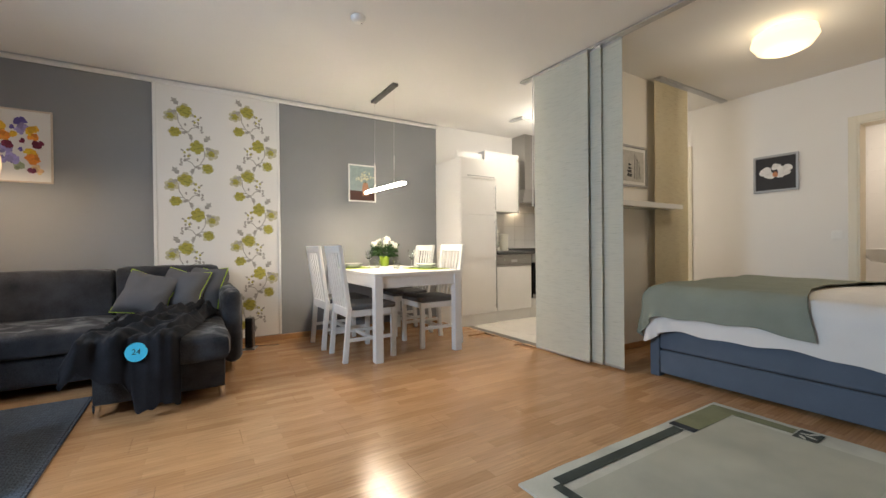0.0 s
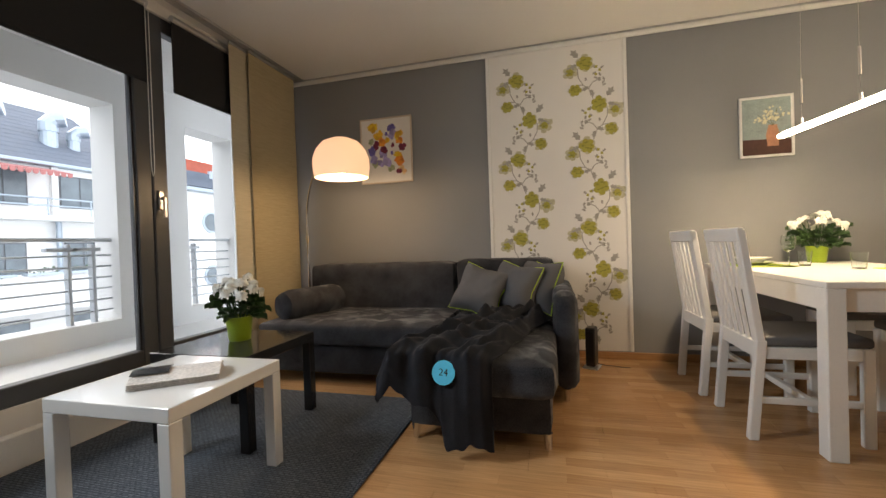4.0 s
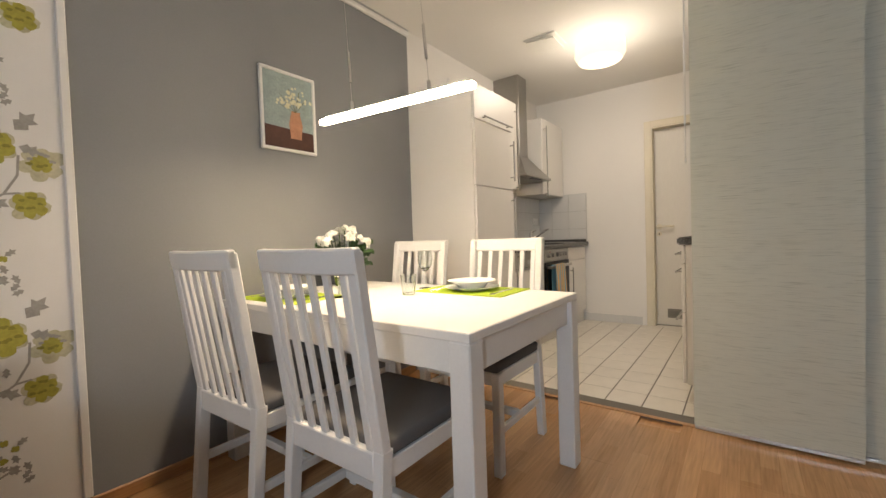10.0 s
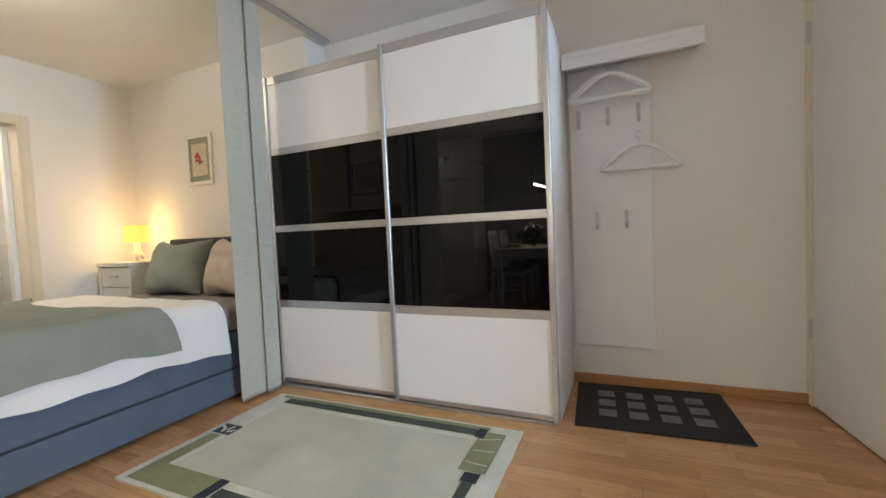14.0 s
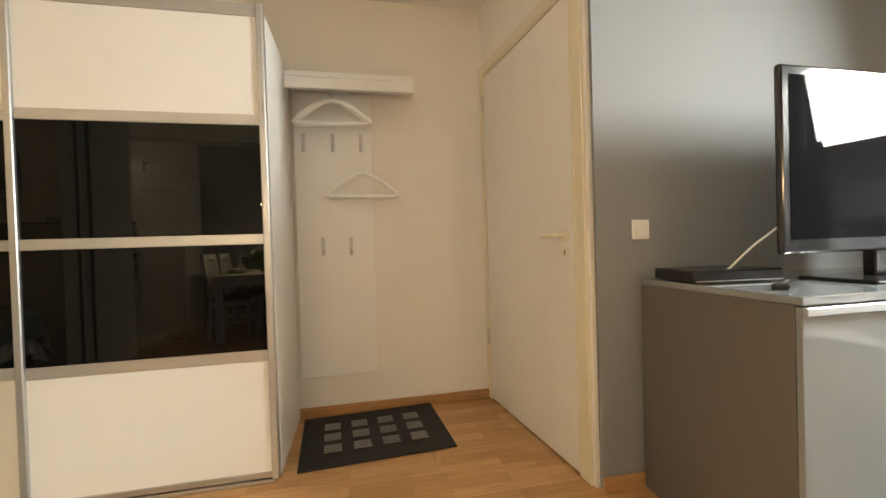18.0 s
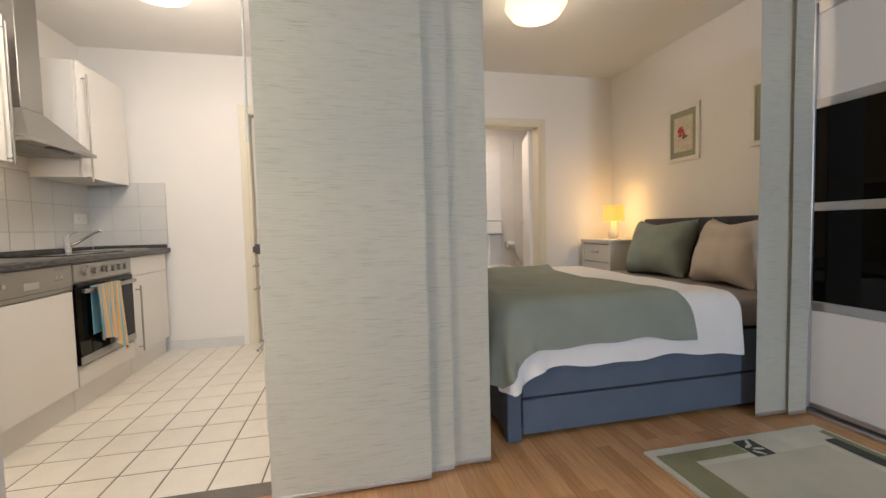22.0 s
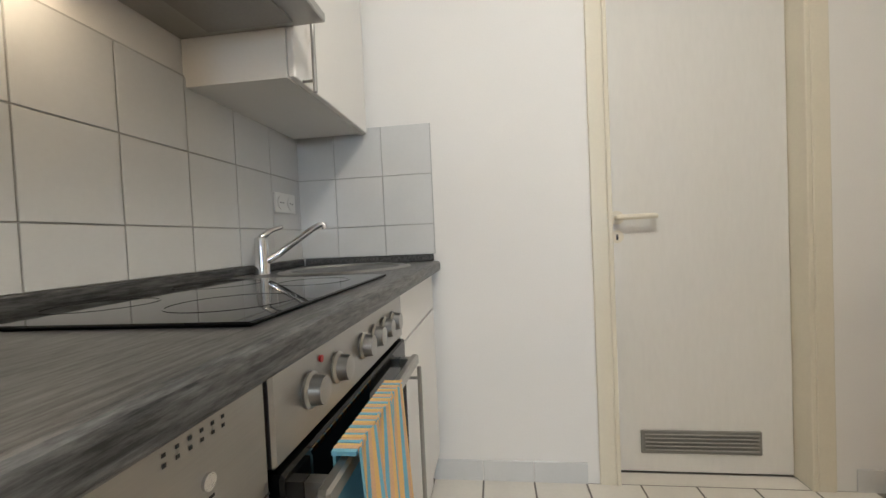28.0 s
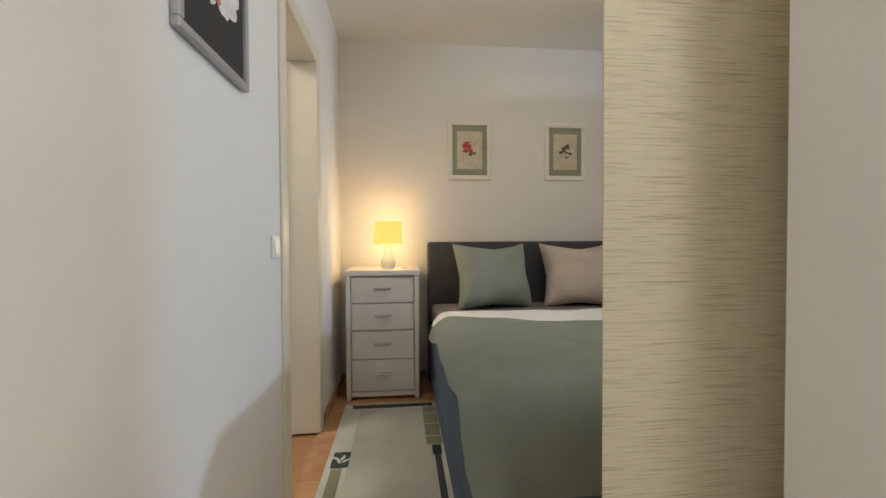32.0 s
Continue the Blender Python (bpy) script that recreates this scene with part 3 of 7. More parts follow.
wall_with_gap("wall_east", "white painted wall with two doorways", XE, XE + 0.14, -0.2, 5.25, [(1.03, 1.64, 2.02), (3.10, 3.80, 2.05)], WHITE_WALL)
setting("wall_south_bed", "white painted wall behind the bed", box(3.27, 5.5, -0.2, YB, 0, ZC), WHITE_WALL)
setting("wall_south", "white painted wall behind wardrobe and coat rack", box(0.0, 3.27, -0.2, YS, 0, ZC), WHITE_WALL)
ENTRY = pose(0.208, 0, 0, 0, 0, 5.2)
setting("wall_entry", "white painted wall with the entry door", moved(merge(box(-0.2, 0.0, 1.0, 1.052, 0, ZC), box(-0.2, 0.0, YS - 0.02, 1.0, 2.13, ZC)), ENTRY), WHITE_WALL)
setting("wall_grey_south", "grey painted wall behind the television", box(-2.0, 0.098, 1.054, 1.07, 0, ZC), GREY_WALL)
setting("wall_grey_core", "white plastered wall core", box(-2.0, -0.06, 0.9, 1.05, 0, ZC), WHITE_WALL)
for nm, (a, b, c, d) in {"baseboard_entry": (0.66, 1.42, YS, YS + 0.016), "baseboard_south": (0.2, 0.66, YS, YS + 0.016)}.items():
    setting(nm, "beech baseboard", box(a, b, c, d, 0.0, 0.055, 0.004), WOOD_TRIM)
setting("baseboard_tv", "beech baseboard on the grey wall", box(-1.72, 0.098, 1.0705, 1.086, 0.0, 0.055, 0.004), WOOD_TRIM)
setting("baseboard_east", "beech baseboard", box(XE - 0.016, XE - 0.001, 1.72, 2.83, 0.0, 0.055, 0.004), WOOD_TRIM)
setting("baseboard_east", "beech baseboard", box(XE - 0.016, XE - 0.001, 0.21, 0.95, 0.0, 0.055, 0.004), WOOD_TRIM)
setting("baseboard_bed", "beech baseboard", box(4.86, XE - 0.02, YB + 0.001, YB + 0.016, 0.0, 0.055, 0.004), WOOD_TRIM)
# partition between kitchen and bed
setting("wall_partition", "white painted partition wall", box(3.30, 4.51, 2.78, 2.98, 0, ZC), WHITE_WALL)
setting("baseboard_partition", "beech baseboard", box(3.30, 4.51, 2.764, 2.779, 0.0, 0.055, 0.004), WOOD_TRIM)
# tile skirting in the kitchen
skirt = finish(box(-0.006, 0.0, -0.0985, 0.0985, 0.0, 0.085, 0.0015), "skirting_tile", TILE_WALL)
skirting = thing("baseboard_kitchen", "grey-white tile skirting", "baseboard", pose(XE - 0.001, 0, 0), kind="structure")
for k in range(4):
    y = 4.41 - 0.2 * k
    if y > 3.99:
        share("tile", skirt, skirting, (0, y, 0))
o = share("tile", skirt, skirting, (0, 3.937, 0))
o.scale = (1, 0.33, 1)
o = share("tile", skirt, skirting, (0, 2.91, 0))
o.scale = (1, 0.62, 1)


# ---- windows, doors and what is outside ----
PANE = glass("window_glass", (0.97, 0.99, 0.99), 0.0, 1.02)
PANE.node_tree.nodes["Principled BSDF"].inputs["Specular IOR Level"].default_value = 0.9
setting("wall_west_base", "white window parapet", box(XW - 0.14, XW, 1.05, 5.25, 0, 0.27), WHITE_WALL)
setting("wall_west_lintel", "white wall above the windows", box(XW - 0.14, XW, 1.05, 5.25, 2.46, ZC), WHITE_WALL)
setting("wall_west_corner", "white wall beside the windows", box(XW - 0.14, XW, 4.92, 5.03, 0.27, 2.46), WHITE_WALL)
setting("baseboard_window", "white convector strip under the windows", box(XW + 0.001, XW + 0.05, 1.1, 4.9, 0.0, 0.16, 0.006), WHITE_TRIM)


def window(y0, y1, z0, z1, handle):
    w = thing("window_1", "dark grey framed balcony window with one pane", "window", pose(XW - 0.05, y0, z0), kind="structure")
    wd, ht, f = y1 - y0, z1 - z0, 0.095
    fr = part("window_frame", box(-0.035, 0.035, 0, f, 0, ht, 0.006), DARK_FRAME, w)
    part("window_frame", box(-0.035, 0.035, wd - f, wd, 0, ht, 0.006), DARK_FRAME, w)
    part("window_frame", box(-0.035, 0.035, f, wd - f, 0, f, 0.006), DARK_FRAME, w)
    part("window_frame", box(-0.035, 0.035, f, wd - f, ht - f, ht, 0.006), DARK_FRAME, w)
    p = part("pane", box(-0.004, 0.004, f - 0.01, wd - f + 0.01, f - 0.01, ht - f + 0.01), PANE, w)
    p.visible_shadow = False
    for a, b, c, d in ((f, f + 0.012, f, ht - f), (wd - f - 0.012, wd - f, f, ht - f)):
        part("gasket", box(0.005, 0.02, a, b, c, d), DARK_PLASTIC, w)
    if handle:
        h = part("handle", box(0.036, 0.05, 0.02, 0.055, 0.95, 1.07, 0.004), ALU, w, "aluminium window handle")
        part("lever", rod((0.05, 0.037, 1.02), (0.075, 0.037, 1.02), 0.01, bm=box(0.068, 0.082, 0.026, 0.048, 0.9, 1.03, 0.004)), ALU, h)
    return w


window(1.2, 2.42, 0.27, 2.46, False)
window(2.43, 3.60, 0.27, 2.46, False)
window(3.61, 4.92, 0.27, 2.46, True)


def roller_blind(y0, y1):
    b = thing("roller_blind", "black roller blind pulled a fifth down", "blind", pose(XW + 0.05, 0, 0), "window blinds")
    part("cloth", box(-0.002, 0.002, y0, y1, 1.99, 2.44), BLIND, b)
    part("bottom_bar", box(-0.008, 0.008, y0, y1, 1.975, 1.995, 0.004), BLIND, b)
    part("roller", rod((0, y0, 2.45), (0, y1, 2.45), 0.022), ALU, b)
    pts = [(0.02, y1 - 0.02 + 0.02 * s, z) for s, z in ((0, 2.44), (0, 1.9), (0, 1.5), (0.1, 1.44), (0.5, 1.41), (0.9, 1.44), (1, 1.5), (1, 1.9), (1, 2.44))]
    part("bead_chain", tube(pts, 0.0022, 5), SWITCH_WHITE, b)


roller_blind(2.46, 3.55)
roller_blind(3.72, 4.85)
roller_blind(1.25, 2.38)


def panel_curtain(name, label, x, y0, y1, z0, z1, material, along="y", shade=None, bar=True):
    """A flat sliding cloth panel with a hem and a weighted bar."""
    c = thing(name, label, "curtain", pose(0, 0, 0), "sliding curtain panels")
    wav = random.random() * 9

    def f(u, v):
        a, z = y0 + (y1 - y0) * u, z0 + (z1 - z0) * v
        d = 0.004 * noise.noise(Vector((a * 3 + wav, z * 1.3, x))) + 0.0025 * math.sin(a * 11 + wav) * (1 - v)
        return (x + d, a, z) if along == "y" else (a, x + d, z)

    part("cloth", sheet(f, 14, 26, 0.002), material, c, smooth=True)
    if bar:
        g = (x - 0.006, x + 0.006, y0 + 0.002, y1 - 0.002) if along == "y" else (y0 + 0.002, y1 - 0.002, x - 0.006, x + 0.006)
        part("weight_bar", box(*g, z0 - 0.016, z0 + 0.002, 0.003), ALU, c)
    g = (x - 0.008, x + 0.008, y0, y1) if along == "y" else (y0, y1, x - 0.008, x + 0.008)
    part("top_bar", box(*g, z1 - 0.003, z1 + 0.02, 0.003), ALU, c)
    return c


def ceiling_track(p, q, z, name="curtain_track"):
    (x0, y0), (x1, y1) = p, q
    t = thing(name, "aluminium multi-lane curtain track on the ceiling", "curtain track", pose(0, 0, 0))
    along_x = abs(x1 - x0) > abs(y1 - y0)
    for k in (-1, 0, 1):
        o = 0.022 * k
        g = (x0, x1, y0 + o - 0.009, y0 + o + 0.009) if along_x else (x0 + o - 0.009, x0 + o + 0.009, y0, y1)
        part("lane", box(*g, z - 0.016, z - 0.002, 0.002), ALU, t)
    g = (x0, x1, y0 - 0.036, y0 + 0.036) if along_x else (x0 - 0.036, x0 + 0.036, y0, y1)
    part("plate", box(*g, z - 0.0025, z - 0.0005), ALU, t)
    for x, y in (p, q):
        part("end_cap", box(x - 0.038, x + 0.038, y - 0.006, y + 0.006, z - 0.018, z - 0.001, 0.003) if not along_x else box(x - 0.006, x + 0.006, y - 0.038, y + 0.038, z - 0.018, z - 0.001, 0.003), ALU, t)
    return t


# curtains at both ends of the window wall
ceiling_track((XW + 0.12, 1.1), (XW + 0.12, 5.0), ZC)
panel_curtain("panel_curtain", "pale narrow panel curtain beside the window", XW + 0.10, 4.15, 4.36, 0.05, 2.49, PALE_CURTAIN)
panel_curtain("panel_curtain", "ochre flat panel curtain beside the window", XW + 0.125, 4.32, 4.90, 0.05, 2.49, CURTAIN)
panel_curtain("panel_curtain", "ochre flat panel curtain beside the television", XW + 0.10, 1.55, 1.95, 0.05, 2.49, CURTAIN)
panel_curtain("panel_curtain", "ochre flat panel curtain beside the television", XW + 0.125, 1.12, 1.6, 0.05, 2.49, CURTAIN)
# room divider in front of the bed: three panels by the kitchen, two by the wardrobe
ceiling_track((3.19, 0.05), (3.19, 3.425), ZC)
first_panel = panel_curtain("panel_curtain", "pale grey-green sliding cloth panel of the room divider", 3.152, 2.645, 3.240, 0.03, 2.50, PANEL_CLOTH)
part("draw_rod", rod((3.146, 3.262, 1.336), (3.150, 3.256, 2.50), 0.0045, seg=10), SWITCH_WHITE, first_panel, "thin white draw rod", True)
part("draw_knob", rod((3.146, 3.262, 1.318), (3.146, 3.262, 1.337), 0.006, seg=10), SWITCH_WHITE, first_panel, smooth=True)
panel_curtain("panel_curtain", "pale grey-green sliding cloth panel of the room divider", 3.182, 2.545, 3.06, 0.035, 2.50, PANEL_CLOTH)
panel_curtain("panel_curtain", "pale grey-green sliding cloth panel of the room divider", 3.210, 2.38, 2.95, 0.03, 2.50, PANEL_CLOTH)
panel_curtain("panel_curtain", "pale grey-green sliding cloth panel beside the wardrobe", 3.232, 0.72, 0.972, 0.03, 2.50, PANEL_CLOTH)
panel_curtain("panel_curtain", "pale grey-green sliding cloth panel beside the wardrobe", 3.205, 0.69, 0.80, 0.03, 2.50, PANEL_CLOTH)
# divider between kitchen and bed
ceiling_track((4.2, 2.69), (5.46, 2.69), ZC)
panel_curtain("panel_curtain", "straw-coloured sliding cloth panel beside the partition", 2.70, 4.16, 4.735, 0.03, 2.50, PANEL_STRAW, "x")


def door_frame(name, x, y0, y1, h, depth, label, face=-1):
    """Frame of a doorway in a wall along y; the wall face looks towards -x (face -1) or +x."""
    d = thing(name, label, "door", pose(x, 0, 0), kind="structure")
    w = 0.06
    a, b = sorted((face * 0.012, -face * (depth + 0.012)))
    for s0, s1 in ((y0 - w, y0), (y1, y1 + w)):
        fr = part("door_frame", box(*sorted((face * 0.012, face * 0.0005)), s0, s1, 0, h + w, 0.003), CREAM_FRAME, d)
    part("door_frame", box(*sorted((face * 0.012, face * 0.0005)), y0, y1, h, h + w, 0.003), CREAM_FRAME, d)
    for s0, s1 in ((y0 + 0.0005, y0 + 0.018), (y1 - 0.018, y1 - 0.0005)):
        part("door_lining", box(a, b, s0, s1, 0, h - 0.001, 0.003), CREAM_FRAME, d)
    part("door_lining", box(a, b, y0 + 0.018, y1 - 0.018, h - 0.018, h - 0.001, 0.003), CREAM_FRAME, d)
    return d


def lever_handle(parent, x, y, z, toward, face, material):
    """Lever on a round rose with a keyhole rose below; toward: the way the lever points along y."""
    r = part("handle_rose", rod((x, y, z), (x + face * 0.010, y, z), 0.027, seg=24), material, parent, smooth=True)
    pts = [(x + face * 0.008, y, z), (x + face * 0.045, y, z), (x + face * 0.055, y + toward * 0.012, z), (x + face * 0.055, y + toward * 0.06, z), (x + face * 0.055, y + toward * 0.118, z), (x + face * 0.050, y + toward * 0.130, z), (x + face * 0.020, y + toward * 0.131, z)]
    part("handle", tube(pts, [0.010, 0.011, 0.011, 0.011, 0.011, 0.0105, 0.0095], 12), material, parent, smooth=True)
    k = part("key_rose", rod((x, y, z - 0.075), (x + face * 0.008, y, z - 0.075), 0.025, seg=24), material, parent, smooth=True)
    part("keyhole", box(*sorted((x + face * 0.0085, x + face * 0.0095)), y - 0.004, y + 0.004, z - 0.088, z - 0.066), INK, k)


# store-room door on the kitchen's end wall, with a vent grille
d = door_frame("door_1", XE, 3.10, 3.80, 2.05, 0.14, "closed white kitchen door in a cream frame")
leaf = part("door_leaf", box(0.080, 0.12, 3.12, 3.78, 0.008, 2.03, 0.003), DOOR_WHITE, d)
lever_handle(d, 0.080, 3.745, 1.03, -1, -1, HANDLE_CREAM)
g = part("vent_grille", box(0.071, 0.079, 3.235, 3.68, 0.086, 0.180, 0.003), surf("grey_grille", (0.24, 0.235, 0.22), 0.5), d, "grey ventilation grille")
for k in range(5):
    z = 0.102 + 0.0155 * k
    part("slat", moved(box(-0.006, 0.006, 3.25, 3.665, -0.0025, 0.0025, 0.001), pose(0.069, 0, z, 0, 25)), surf("grille_slat", (0.30, 0.29, 0.27), 0.5) if k == 0 else bpy.data.materials["grille_slat"], g)
setting("wall_store", "dark store-room wall behind the kitchen door", box(XE + 0.15, XE + 0.2, 2.9, 4.0, 0, 2.2), WHITE_WALL)

setting("threshold_kitchen", "cream tile strip under the kitchen door", box(XE + 0.0005, XE + 0.079, 3.119, 3.781, -0.004, 0.0015), TILE_FLOOR)

# open bathroom doorway
door_frame("door_2", XE, 1.03, 1.64, 2.02, 0.14, "open bathroom doorway with a cream frame")

# entry door
d = door_frame("door_3", 0.0, 0.01, 0.975, 2.09, 0.1, "closed white entry door with a cream frame", 1)
d.matrix_world = ENTRY
part("door_leaf", box(-0.03, 0.006, 0.03, 0.955, 0.008, 2.07, 0.003), DOOR_WHITE, d)
lever_handle(d, 0.006, 0.895, 1.04, -1, 1, HANDLE_CREAM)
for z in (0.36, 1.86):
    part("hinge", rod((0.012, 0.02, z), (0.012, 0.02, z + 0.10), 0.009), ALU, d)
setting("wall_hall", "white wall behind the entry door", moved(box(-0.2, -0.11, YS, 1.0, 0, 2.13), ENTRY), WHITE_WALL)


def wall_switch(x, y, z, along, face):
    s = thing("light_switch", "white square rocker light switch on the wall", "switch", pose(x, y, z, 0, 0, 0))
    if along == "y":
        part("plate", box(*sorted((face * 0.001, face * 0.009)), -0.04, 0.04, -0.04, 0.04, 0.003), SWITCH_WHITE, s)
        part("rocker", moved(box(-0.003, 0.003, -0.028, 0.028, -0.028, 0.028, 0.002), pose(face * 0.011, 0, 0, 0, 4)), SWITCH_WHITE, s)
    else:
        part("plate", box(-0.04, 0.04, *sorted((face * 0.001, face * 0.009)), -0.04, 0.04, 0.003), SWITCH_WHITE, s)
        part("rocker", moved(box(-0.028, 0.028, -0.003, 0.003, -0.028, 0.028, 0.002), pose(0, face * 0.011, 0, 4)), SWITCH_WHITE, s)


wall_switch(XE, 1.775, 1.025, "y", -1)
wall_switch(-0.1, 1.07, 1.05, "x", 1)


# ---- outside: loggia, railing and the houses across the courtyard ----
piece("loggia_floor", "concrete loggia floor outside the windows", "floor", box(-3.3, XW - 0.14, -2.0, 9.0, -0.2, 0.2), FACADE, kind="structure")
bm = box(-3.3, -3.02, -2.0, 9.0, 0.2, 0.38)
box(-3.3, -3.02, -2.0, 9.0, 2.26, 2.8, 0, bm)
for a, b in ((4.33, 5.05), (5.68, 9.0), (-2.0, 0.3)):
    box(-3.3, -3.02, a, b, 0.38, 2.26, 0, bm)
piece("loggia_wall", "white rendered loggia wall with large openings", "wall", bm, FACADE, kind="structure")
piece("loggia_ceiling", "white loggia soffit", "ceiling", box(-3.02, XW - 0.14, -2.0, 9.0, 2.55, 2.8), FACADE, kind="structure")
piece("loggia_end", "white loggia end wall", "wall", box(-3.02, XW - 0.14, 6.1, 6.3, 0.2, 2.55), FACADE, kind="structure")
RAIL = surf("galvanised_rail", (0.46, 0.49, 0.52), 0.5, 0.3, vary=0.06)


def railing(y0, y1, posts):
    r = thing("balcony_railing", "galvanised steel balcony railing with level bars", "railing", pose(-3.12, 0, 0.38), "balcony railings")
    part("handrail", box(-0.025, 0.025, y0, y1, 0.68, 0.71, 0.004), RAIL, r)
    for k in range(6):
        part("bar", rod((0, y0, 0.09 + 0.095 * k), (0, y1, 0.09 + 0.095 * k), 0.008, seg=8), RAIL, r)
    for y in posts:
        part("post", box(-0.035, 0.02, y - 0.012, y + 0.012, 0.0, 0.66, 0.002), RAIL, r)
        part("bracket", box(-0.03, 0.03, y - 0.16, y + 0.05, 0.60, 0.63, 0.002), RAIL, r)


railing(0.3, 4.33, (0.7, 2.3, 4.0, 4.18))
railing(5.05, 5.68, (5.2,))

piece("courtyard_ground", "grey courtyard paving far below", "ground", box(-120, -3.35, -100, 120, -7.2, -7.0), surf("paving", (0.22, 0.22, 0.22), 0.9, vary=0.1, scale=0.6), kind="structure")


def far_window(h, y, z, w, t, panes, x=0.0):
    wf = part("window", box(x - 0.02, x + 0.06, y, y + w, z, z + t, 0), DARK_FRAME, h)
    for k in range(panes):
        a = y + 0.05 + k * (w - 0.05) / panes
        part("pane", box(x + 0.061, x + 0.075, a, a + (w - 0.05) / panes - 0.05, z + 0.05, z + t - 0.05), FAR_GLASS, wf)


def slate_house():
    h = thing("slate_roof_house", "white rendered house with a slate roof, red awning and balconies", "house", pose(-17, 0, 0))
    part("wall", box(-8, 0, -14, 15.6, -7, 4.2), FACADE, h)
    part("cornice", box(-8, 0.35, -14, 15.8, 4.2, 4.34, 0.03), ZINC, h)
    bm = bmesh.new()
    for k in range(14):
        z0, z1 = 4.34 + k * 0.22, 4.34 + (k + 1) * 0.22 + 0.02
        x0, x1 = 0.3 - k * 0.32, 0.3 - (k + 1) * 0.32
        vs = [bm.verts.new(c) for c in ((x0, -14, z0 + 0.03), (x0, 15.8, z0 + 0.03), (x1, 15.8, z1), (x1, -14, z1))]
        bm.faces.new(vs)
        vs = [bm.verts.new(c) for c in ((x0, -14, z0), (x0, 15.8, z0), (x0, 15.8, z0 + 0.03), (x0, -14, z0 + 0.03))]
        bm.faces.new(vs)
    part("roof", bm, SLATE, h)
    part("gable", box(-4.2, -0.2, 15.55, 15.75, 4.34, 5.2), SLATE, h)
    for y, z, s in ((11.1, 5.2, 1.0), (13.0, 5.25, 1.05), (13.85, 5.2, 0.8), (6.0, 5.2, 1.0)):
        v = part("roof_vent", rod((-1.1, y, z - 0.4), (-1.1, y, z + 0.6 * s), 0.26 * s, seg=14), ZINC, h, "zinc roof vent with a bent cowl")
        part("cowl", tube([(-1.1, y, z + 0.5 * s), (-1.1, y, z + 0.8 * s), (-1.0, y + 0.15, z + 1.0 * s), (-0.8, y + 0.4, z + 1.05 * s)], 0.3 * s, 12), ZINC, v)
    for y in (-11.0, -8, -5, -2.0, 1.2, 4.2, 7.4, 9.6, 12.55):
        far_window(h, y, 2.75, 2.0, 1.2, 3)
        far_window(h, y + 0.1, 0.3, 1.8, 1.15, 3)
        far_window(h, y + 0.1, -2.5, 1.8, 1.3, 2)
        far_window(h, y + 0.1, -5.2, 1.8, 1.3, 2)
    part("pier", box(0.0, 0.12, 12.3, 12.5, 2.2, 4.2), FACADE, h)
    aw = part("awning", sheet(lambda u, v: (0.1 + 1.1 * v, 9.3 + 3.0 * u, 4.1 - 0.25 * v + 0.0 * u), 12, 2, 0.02), AWNING, h, "red scalloped awning")
    sc = bmesh.new()
    for k in range(15):
        lathe([(0.0, -0.16), (0.07, -0.13), (0.1, 0.0)], 8, (1.2, 9.4 + 0.2 * k, 3.86), sc, 0.1)
    part("valance", sc, AWNING, aw)
    part("balcony_slab", box(0, 1.0, -14, 15.6, 2.2, 2.36), FACADE, h)
    for z in (2.95, 2.7):
        part("balcony_rail", rod((0.95, -14, z), (0.95, 15.6, z), 0.03, seg=6), ZINC, h)
    for k in range(22):
        part("rail_post", rod((0.95, -14 + 1.35 * k, 2.36), (0.95, -14 + 1.35 * k, 2.95), 0.025, seg=6), ZINC, h)
    part("lower_parapet", box(0, 1.2, -14, 15.6, -0.9, 0.35), FACADE, h)
    for k in range(5):
        y = 10.0 + 1.25 * k
        pl = thing("balcony_plants", "flower boxes with small green plants on a far balcony", "plants", pose(-15.75, y, 0.35))
        bm = bmesh.new()
        for q in range(60):
            p = Vector((random.uniform(-0.12, 0.12), random.uniform(-0.45, 0.45), random.uniform(0.0, 0.22)))
            s = random.uniform(0.03, 0.07)
            bm.faces.new([bm.verts.new(p + Vector((random.uniform(-s, s), random.uniform(-s, s), random.uniform(-s, s)))) for _ in range(3)])
        part("leaves", bm, LEAF, pl)
        part("planter", box(-0.14, 0.14, -0.5, 0.5, -0.02, 0.06), ZINC, pl)
    for y in (12.4, 14.9):
        part("downpipe", rod((0.2, y, 0.2), (0.2, y, 2.2), 0.09, seg=8), ZINC, h)


